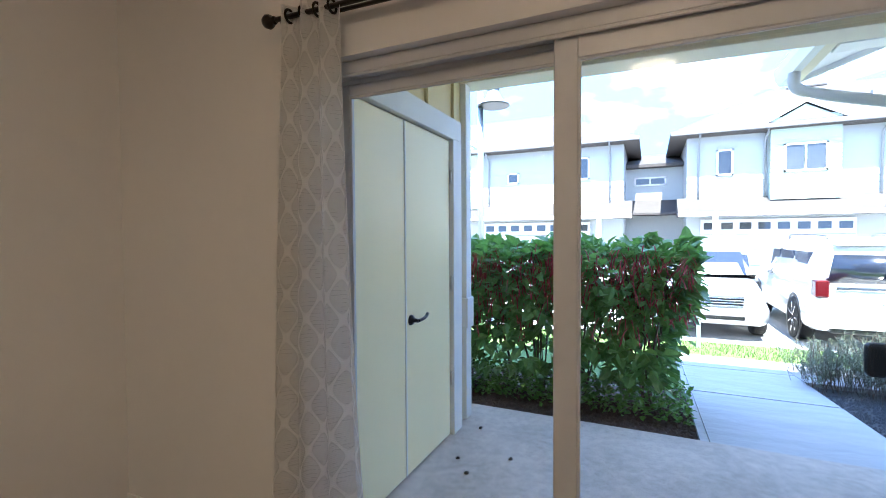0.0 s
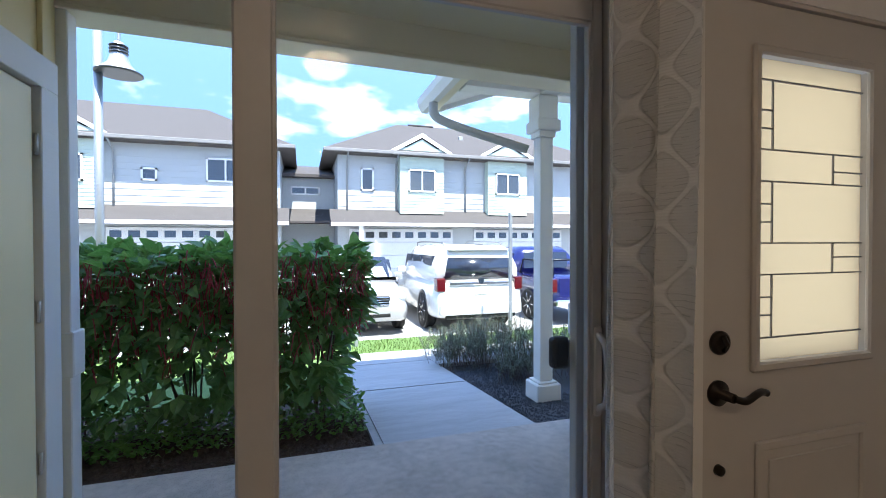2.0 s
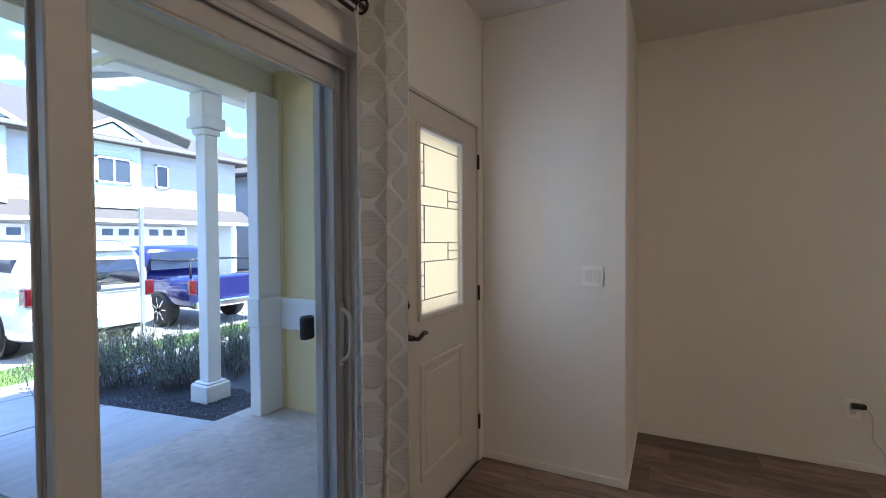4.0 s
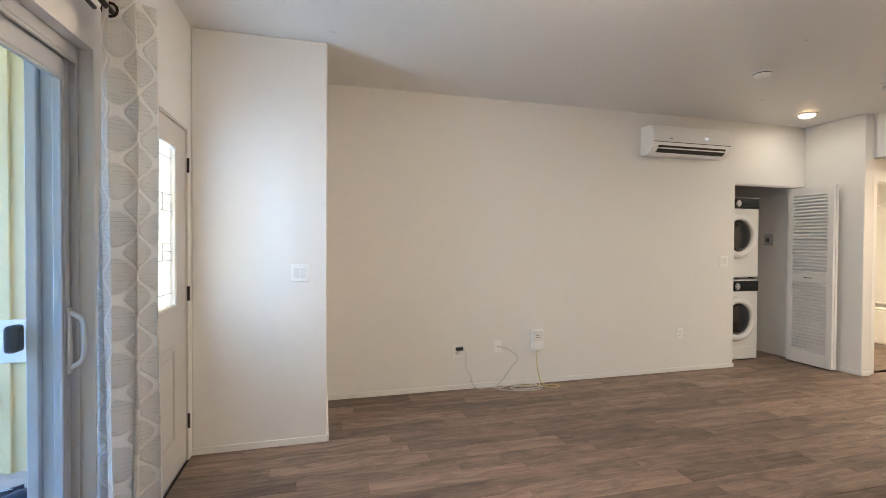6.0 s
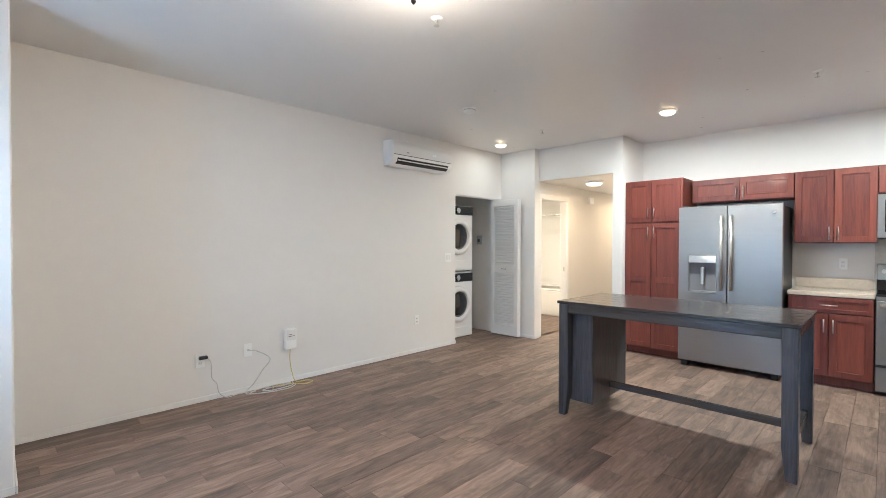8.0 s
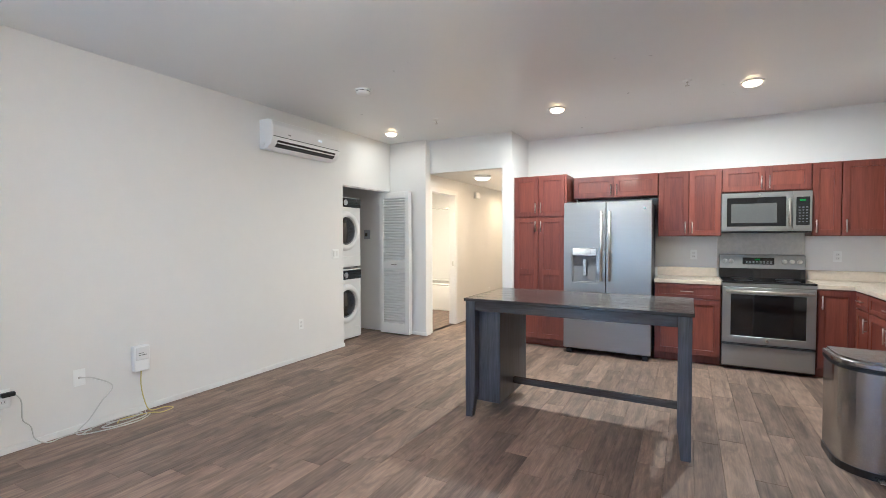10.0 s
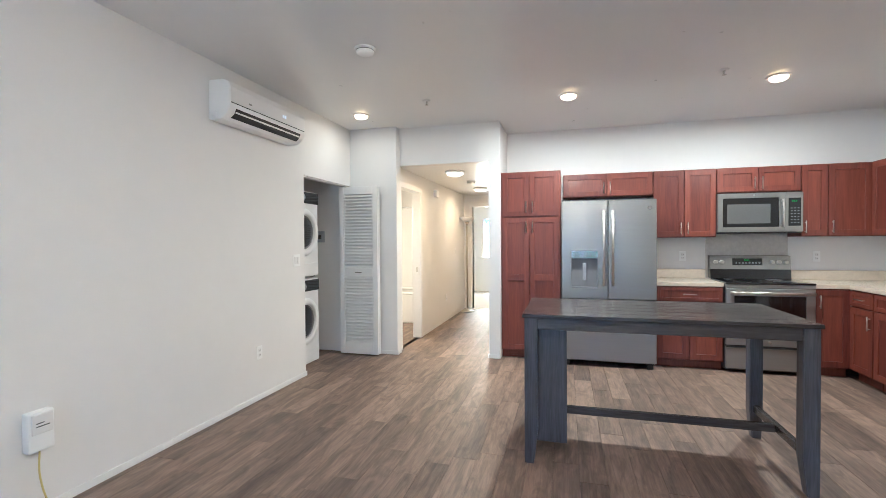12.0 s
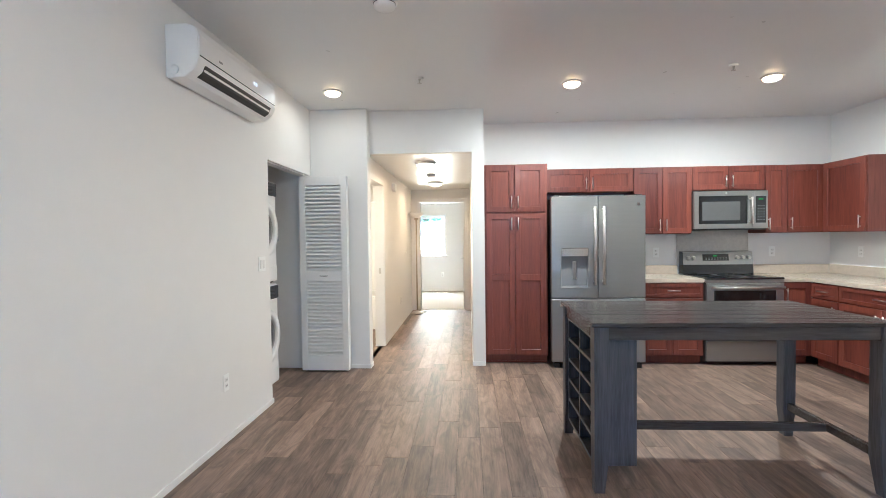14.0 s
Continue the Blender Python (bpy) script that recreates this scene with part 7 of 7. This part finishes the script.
def suv(rear, c):
    t = thing("suv", (rear - 2.6, c, LOT), "large white suv parked facing away from the building", "car", "parked vehicles")
    X = lambda d: rear - d
    part("body", smooth_mesh(loft(bmnew(), [ring(X(0.0), 0.93, 0.42, 0.98, 0.90, c, LOT), ring(X(0.06), 0.99, 0.36, 1.10, 0.96, c, LOT), ring(X(0.5), 1.015, 0.30, 1.16, 0.985, c, LOT), ring(X(3.4), 1.015, 0.30, 1.16, 0.985, c, LOT), ring(X(3.9), 1.01, 0.30, 1.15, 0.97, c, LOT), ring(X(4.9), 0.98, 0.34, 1.08, 0.90, c, LOT), ring(X(5.3), 0.88, 0.42, 0.90, 0.80, c, LOT)])), M["carwhite"], t)
    part("cabin", smooth_mesh(loft(bmnew(), [ring(X(0.12), 0.93, 1.02, 1.80, 0.76, c, LOT), ring(X(0.35), 0.955, 1.02, 1.90, 0.80, c, LOT), ring(X(1.6), 0.965, 1.02, 1.94, 0.82, c, LOT), ring(X(2.9), 0.965, 1.02, 1.90, 0.80, c, LOT), ring(X(3.8), 0.93, 1.02, 1.18, 0.86, c, LOT)])), M["carwhite"], t)
    part("rear_window", smooth_mesh(loft(bmnew(), [[(X(0.085), c + s * 0.84, LOT + 1.17), (X(0.085), c - s * 0.84, LOT + 1.17), (X(0.125), c - s * 0.74, LOT + 1.72), (X(0.125), c + s * 0.74, LOT + 1.70)] if k == 0 else [(X(0.3), c + s * 0.78, LOT + 1.17), (X(0.3), c - s * 0.78, LOT + 1.17), (X(0.34), c - s * 0.70, LOT + 1.70), (X(0.34), c + s * 0.70, LOT + 1.70)] for k in (0, 1) for s in (1,)])), M["carglass"], t, "dark tinted rear window")
    for s in (-1, 1):
        for a, b in ((0.55, 1.35), (1.45, 2.35), (2.45, 3.35)):
            b2 = b - (0.35 if b > 3 else 0)
            part("side_window", prism(bmnew(), [(X(a), LOT + 1.20), (X(b), LOT + 1.20), (X(b2), LOT + 1.68), (X(a + 0.04), LOT + 1.68)], "y", c + s * 0.84, c + s * 0.955), M["carglass"], t)
        part("tail_light", boxes((X(0.22), X(-0.012), c + s * 0.90 - 0.10, c + s * 0.90 + 0.10, LOT + 0.92, LOT + 1.22), bevel=0.03, seg=2), M["redlamp"], t, "red tail light")
        part("mirror", boxes((X(3.15), X(3.0), c + s * 1.0 - 0.02, c + s * 1.0 + 0.2 * s + 0.02 if s > 0 else c + s * 1.0 + 0.02, LOT + 1.16, LOT + 1.34), bevel=0.03) if s > 0 else boxes((X(3.15), X(3.0), c - 1.2, c - 0.98, LOT + 1.16, LOT + 1.34), bevel=0.03), M["carwhite"], t)
        part("roof_rail", tube(bmnew(), curve_points([(X(0.5), c + s * 0.70, LOT + 1.89), (X(0.7), c + s * 0.70, LOT + 1.97), (X(2.6), c + s * 0.70, LOT + 1.99), (X(2.85), c + s * 0.70, LOT + 1.90)]), 0.02, 8), M["steel"], t)
        for d in (1.15, 4.25):
            wheel(t, X(d), c + s * 0.90, 0.41, 0.27, s)
            part("wheel_arch", lathe(bmnew(), [(0.47, s * 0.005), (0.47, s * 0.03), (0.40, s * 0.03), (0.40, s * 0.005)], (X(d), c + s * 0.99, LOT + 0.41), "y", 28), M["black"], t)
    part("rear_bumper", boxes((X(0.12), X(-0.10), c - 0.94, c + 0.94, LOT + 0.42, LOT + 0.68), bevel=0.05, seg=3), M["carwhite"], t)
    part("bumper_insert", boxes((X(0.2), X(-0.06), c - 0.80, c + 0.80, LOT + 0.34, LOT + 0.43), bevel=0.02), M["black"], t)
    part("tailgate_trim", boxes((X(0.03), X(-0.015), c - 0.72, c + 0.72, LOT + 1.06, LOT + 1.12), bevel=0.008), M["chrome"], t)
    part("license_plate", boxes((X(0.03), X(-0.02), c - 0.16, c + 0.16, LOT + 0.86, LOT + 1.00), bevel=0.004), M["extrim"], t)
    part("badge", lathe(bmnew(), [(0.07, 0.0), (0.06, 0.02)], (X(-0.012), c, LOT + 1.15), "x", 20), M["navy"], t)
    part("wiper", tube(bmnew(), [(X(0.06), c + 0.05, LOT + 1.22), (X(0.065), c + 0.42, LOT + 1.24)], 0.012, 6), M["black"], t)
    part("spoiler", boxes((X(0.36), X(0.06), c - 0.72, c + 0.72, LOT + 1.80, LOT + 1.84), bevel=0.015), M["carwhite"], t)


suv(-8.05, 4.98)


def small_suv(nose, c):
    t = thing("crossover_car", (nose - 2.3, c, LOT), "silver crossover car parked with its nose to the walkway", "car", "parked vehicles")
    X = lambda d: nose - d
    part("body", smooth_mesh(loft(bmnew(), [ring(X(0.0), 0.74, 0.36, 0.78, 0.66, c, LOT), ring(X(0.12), 0.88, 0.30, 0.88, 0.80, c, LOT), ring(X(0.9), 0.94, 0.28, 1.06, 0.86, c, LOT), ring(X(1.5), 0.95, 0.28, 1.12, 0.90, c, LOT), ring(X(4.4), 0.95, 0.28, 1.10, 0.90, c, LOT), ring(X(4.75), 0.86, 0.36, 0.98, 0.80, c, LOT)])), M["carsilver"], t)
    part("cabin", smooth_mesh(loft(bmnew(), [ring(X(1.25), 0.86, 1.0, 1.12, 0.80, c, LOT), ring(X(2.1), 0.88, 1.0, 1.66, 0.68, c, LOT), ring(X(3.6), 0.88, 1.0, 1.72, 0.70, c, LOT), ring(X(4.55), 0.84, 1.0, 1.3, 0.72, c, LOT)])), M["carsilver"], t)
    part("windscreen", prism(bmnew(), [(X(1.27), LOT + 1.12), (X(2.02), LOT + 1.62), (X(2.06), LOT + 1.58), (X(1.33), LOT + 1.08)], "y", c - 0.72, c + 0.72), M["carglass"], t)
    for s in (-1, 1):
        part("side_window", prism(bmnew(), [(X(1.75), LOT + 1.14), (X(4.1), LOT + 1.14), (X(3.8), LOT + 1.56), (X(2.2), LOT + 1.54)], "y", c + s * 0.74, c + s * 0.872), M["carglass"], t)
        part("head_light", boxes((X(0.42), X(0.05), c + s * 0.70 - 0.14, c + s * 0.70 + 0.14, LOT + 0.74, LOT + 0.90), bevel=0.05, seg=2), M["lamp"], t)
        part("fog_light", boxes((X(0.2), X(0.03), c + s * 0.68 - 0.08, c + s * 0.68 + 0.08, LOT + 0.42, LOT + 0.52), bevel=0.02), M["black"], t)
        part("mirror", boxes((X(1.75), X(1.62), min(c + s * 0.90, c + s * 1.08), max(c + s * 0.90, c + s * 1.08), LOT + 1.10, LOT + 1.24), bevel=0.03), M["carsilver"], t)
        for d in (0.95, 3.75):
            wheel(t, X(d), c + s * 0.84, 0.36, 0.23, s)
    for k in range(4):
        part("grille_bar", boxes((X(0.08), X(-0.02), c - 0.46, c + 0.46, LOT + 0.66 + 0.05 * k, LOT + 0.685 + 0.05 * k), bevel=0.008), M["chrome"], t)
    part("grille", boxes((X(0.1), X(-0.005), c - 0.48, c + 0.48, LOT + 0.64, LOT + 0.86), bevel=0.02), M["black"], t)
    part("lower_grille", boxes((X(0.1), X(-0.01), c - 0.50, c + 0.50, LOT + 0.40, LOT + 0.50), bevel=0.02), M["black"], t)


small_suv(-8.3, 2.55)


def pickup(rear, c):
    t = thing("pickup_truck", (rear - 2.7, c, LOT), "blue pickup truck with black bed rack parked facing away", "truck", "parked vehicles")
    X = lambda d: rear - d
    part("bed", smooth_mesh(loft(bmnew(), [ring(X(0.0), 0.95, 0.52, 1.12, 0.95, c, LOT), ring(X(0.05), 0.98, 0.48, 1.16, 0.97, c, LOT), ring(X(1.9), 0.98, 0.48, 1.16, 0.97, c, LOT)])), M["carblue"], t)
    part("body", smooth_mesh(loft(bmnew(), [ring(X(1.92), 0.98, 0.42, 1.18, 0.96, c, LOT), ring(X(4.2), 0.98, 0.42, 1.18, 0.96, c, LOT), ring(X(5.4), 0.92, 0.46, 1.06, 0.86, c, LOT)])), M["carblue"], t)
    part("cabin", smooth_mesh(loft(bmnew(), [ring(X(1.95), 0.92, 1.05, 1.74, 0.74, c, LOT), ring(X(2.3), 0.93, 1.05, 1.86, 0.78, c, LOT), ring(X(3.5), 0.93, 1.05, 1.84, 0.78, c, LOT), ring(X(4.2), 0.92, 1.05, 1.2, 0.84, c, LOT)])), M["carblue"], t)
    part("rear_window", prism(bmnew(), [(X(1.92), LOT + 1.26), (X(1.95), LOT + 1.70), (X(2.1), LOT + 1.70), (X(2.1), LOT + 1.26)], "y", c - 0.68, c + 0.68), M["carglass"], t)
    for s in (-1, 1):
        part("side_window", prism(bmnew(), [(X(2.25), LOT + 1.24), (X(3.8), LOT + 1.24), (X(3.5), LOT + 1.68), (X(2.3), LOT + 1.68)], "y", c + s * 0.80, c + s * 0.93), M["carglass"], t)
        part("tail_light", boxes((X(0.14), X(-0.012), c + s * 0.90 - 0.08, c + s * 0.90 + 0.08, LOT + 0.78, LOT + 1.10), bevel=0.02, seg=2), M["redlamp"], t, "red tail light")
        part("rack_bar", tube(bmnew(), [(X(0.15), c + s * 0.85, LOT + 1.14), (X(0.25), c + s * 0.80, LOT + 1.52), (X(1.75), c + s * 0.80, LOT + 1.52), (X(1.85), c + s * 0.85, LOT + 1.14)], 0.025, 8), M["black"], t)
        for d in (1.1, 4.5):
            wheel(t, X(d), c + s * 0.88, 0.40, 0.27, s)
    part("rack_cross", tube(bmnew(), [(X(0.9), c - 0.8, LOT + 1.52), (X(0.9), c + 0.8, LOT + 1.52)], 0.025, 8), M["black"], t)
    part("rear_bumper", boxes((X(0.1), X(-0.14), c - 0.92, c + 0.92, LOT + 0.46, LOT + 0.62), bevel=0.03), M["chrome"], t)
    part("tailgate", boxes((X(0.03), X(-0.012), c - 0.78, c + 0.78, LOT + 0.66, LOT + 1.12), bevel=0.01), M["carblue"], t)


pickup(-8.3, 7.85)

# trees behind the bedroom
M["tleaf"] = leaf_material("tree_leaf", (0.03, 0.08, 0.02), (0.10, 0.24, 0.05), (0.14, 0.3, 0.04))
tr = thing("tree", (17.6, 3.9, -0.5), "small leafy green tree behind the garden wall", "tree")
part("trunk", tube(bmnew(), curve_points([(17.6, 3.9, -0.5), (17.62, 3.95, 1.2), (17.55, 4.0, 2.2)]), 0.07, 8), M["twig"], tr)
for k in range(5):
    a = k * 1.3
    part("limb", tube(bmnew(), [(17.58, 3.97, 1.6 + 0.12 * k), (17.58 + 0.5 * math.cos(a), 3.97 + 0.6 * math.sin(a), 2.3 + 0.12 * k)], 0.025, 6), M["twig"], tr)
lv = Soup()
for k in range(1600):
    c = Vector((17.6, 4.0, 2.35)) + Vector((rng.gauss(0, 0.45), rng.gauss(0, 0.6), rng.gauss(0, 0.30)))
    if noise.noise(c * 2.2) < 0.25:
        random_leaf(lv, rng, c, 0.12, Vector((-0.3, 0, 0.2)))
foliage("crown", lv, M["tleaf"], tr)

# ---- floor planks ----
bm = bmnew()
box(bm, -0.02, XK, YK, 5.15, -0.10, -0.012)
box(bm, XK, 10.06, HY0, HY1 + 0.05, -0.10, -0.012)
floor = setting("floor", bm, M["subfloor"], "grey-brown wood-look plank floor")
PW, PL, GAP = 0.153, 0.96, 0.0006
plank_meshes = {}


def plank(x0, x1, y0, y1):
    key = (round(x1 - x0, 3), round(y1 - y0, 3))
    if key not in plank_meshes:
        a, b = key[0] / 2 - GAP, key[1] / 2 - GAP
        bm = bmnew()
        top = [bm.verts.new(c) for c in ((-a + 0.0008, -b + 0.0008, 0), (a - 0.0008, -b + 0.0008, 0), (a - 0.0008, b - 0.0008, 0), (-a + 0.0008, b - 0.0008, 0))]
        low = [bm.verts.new(c) for c in ((-a, -b, -0.0015), (a, -b, -0.0015), (a, b, -0.0015), (-a, b, -0.0015))]
        bot = [bm.verts.new(c) for c in ((-a, -b, -0.011), (a, -b, -0.011), (a, b, -0.011), (-a, b, -0.011))]
        bm.faces.new(top)
        for r, s in ((top, low), (low, bot)):
            for i in range(4):
                bm.faces.new((r[i], s[i], s[(i + 1) % 4], r[(i + 1) % 4]))
        plank_meshes[key] = link_mesh("plank", bm, M["plank"])
    ob = new("plank", plank_meshes[key])
    ob.location = ((x0 + x1) / 2, (y0 + y1) / 2, 0)
    ob.parent = floor


rng = random.Random(4)
row, y = 0, YK
while y < 5.05:
    y1 = min(y + PW, 5.1)
    spans = [(0.0, XK if y < 2.30 else (10.05 if y < HY1 else XE))] if y < YS else ([(0.842, 10.05 if y < HY1 else XE)] if y < YA else [(5.13, XE)])
    for a, b in spans:
        x = a - rng.choice((0.15, 0.45, 0.75, 1.05)) - 0.1 * (row % 3)
        while x < b:
            lo, hi = max(x, a), min(x + PL, b)
            if hi - lo > 0.02:
                plank(lo, hi, y, y1)
            x += PL
    row, y = row + 1, y1
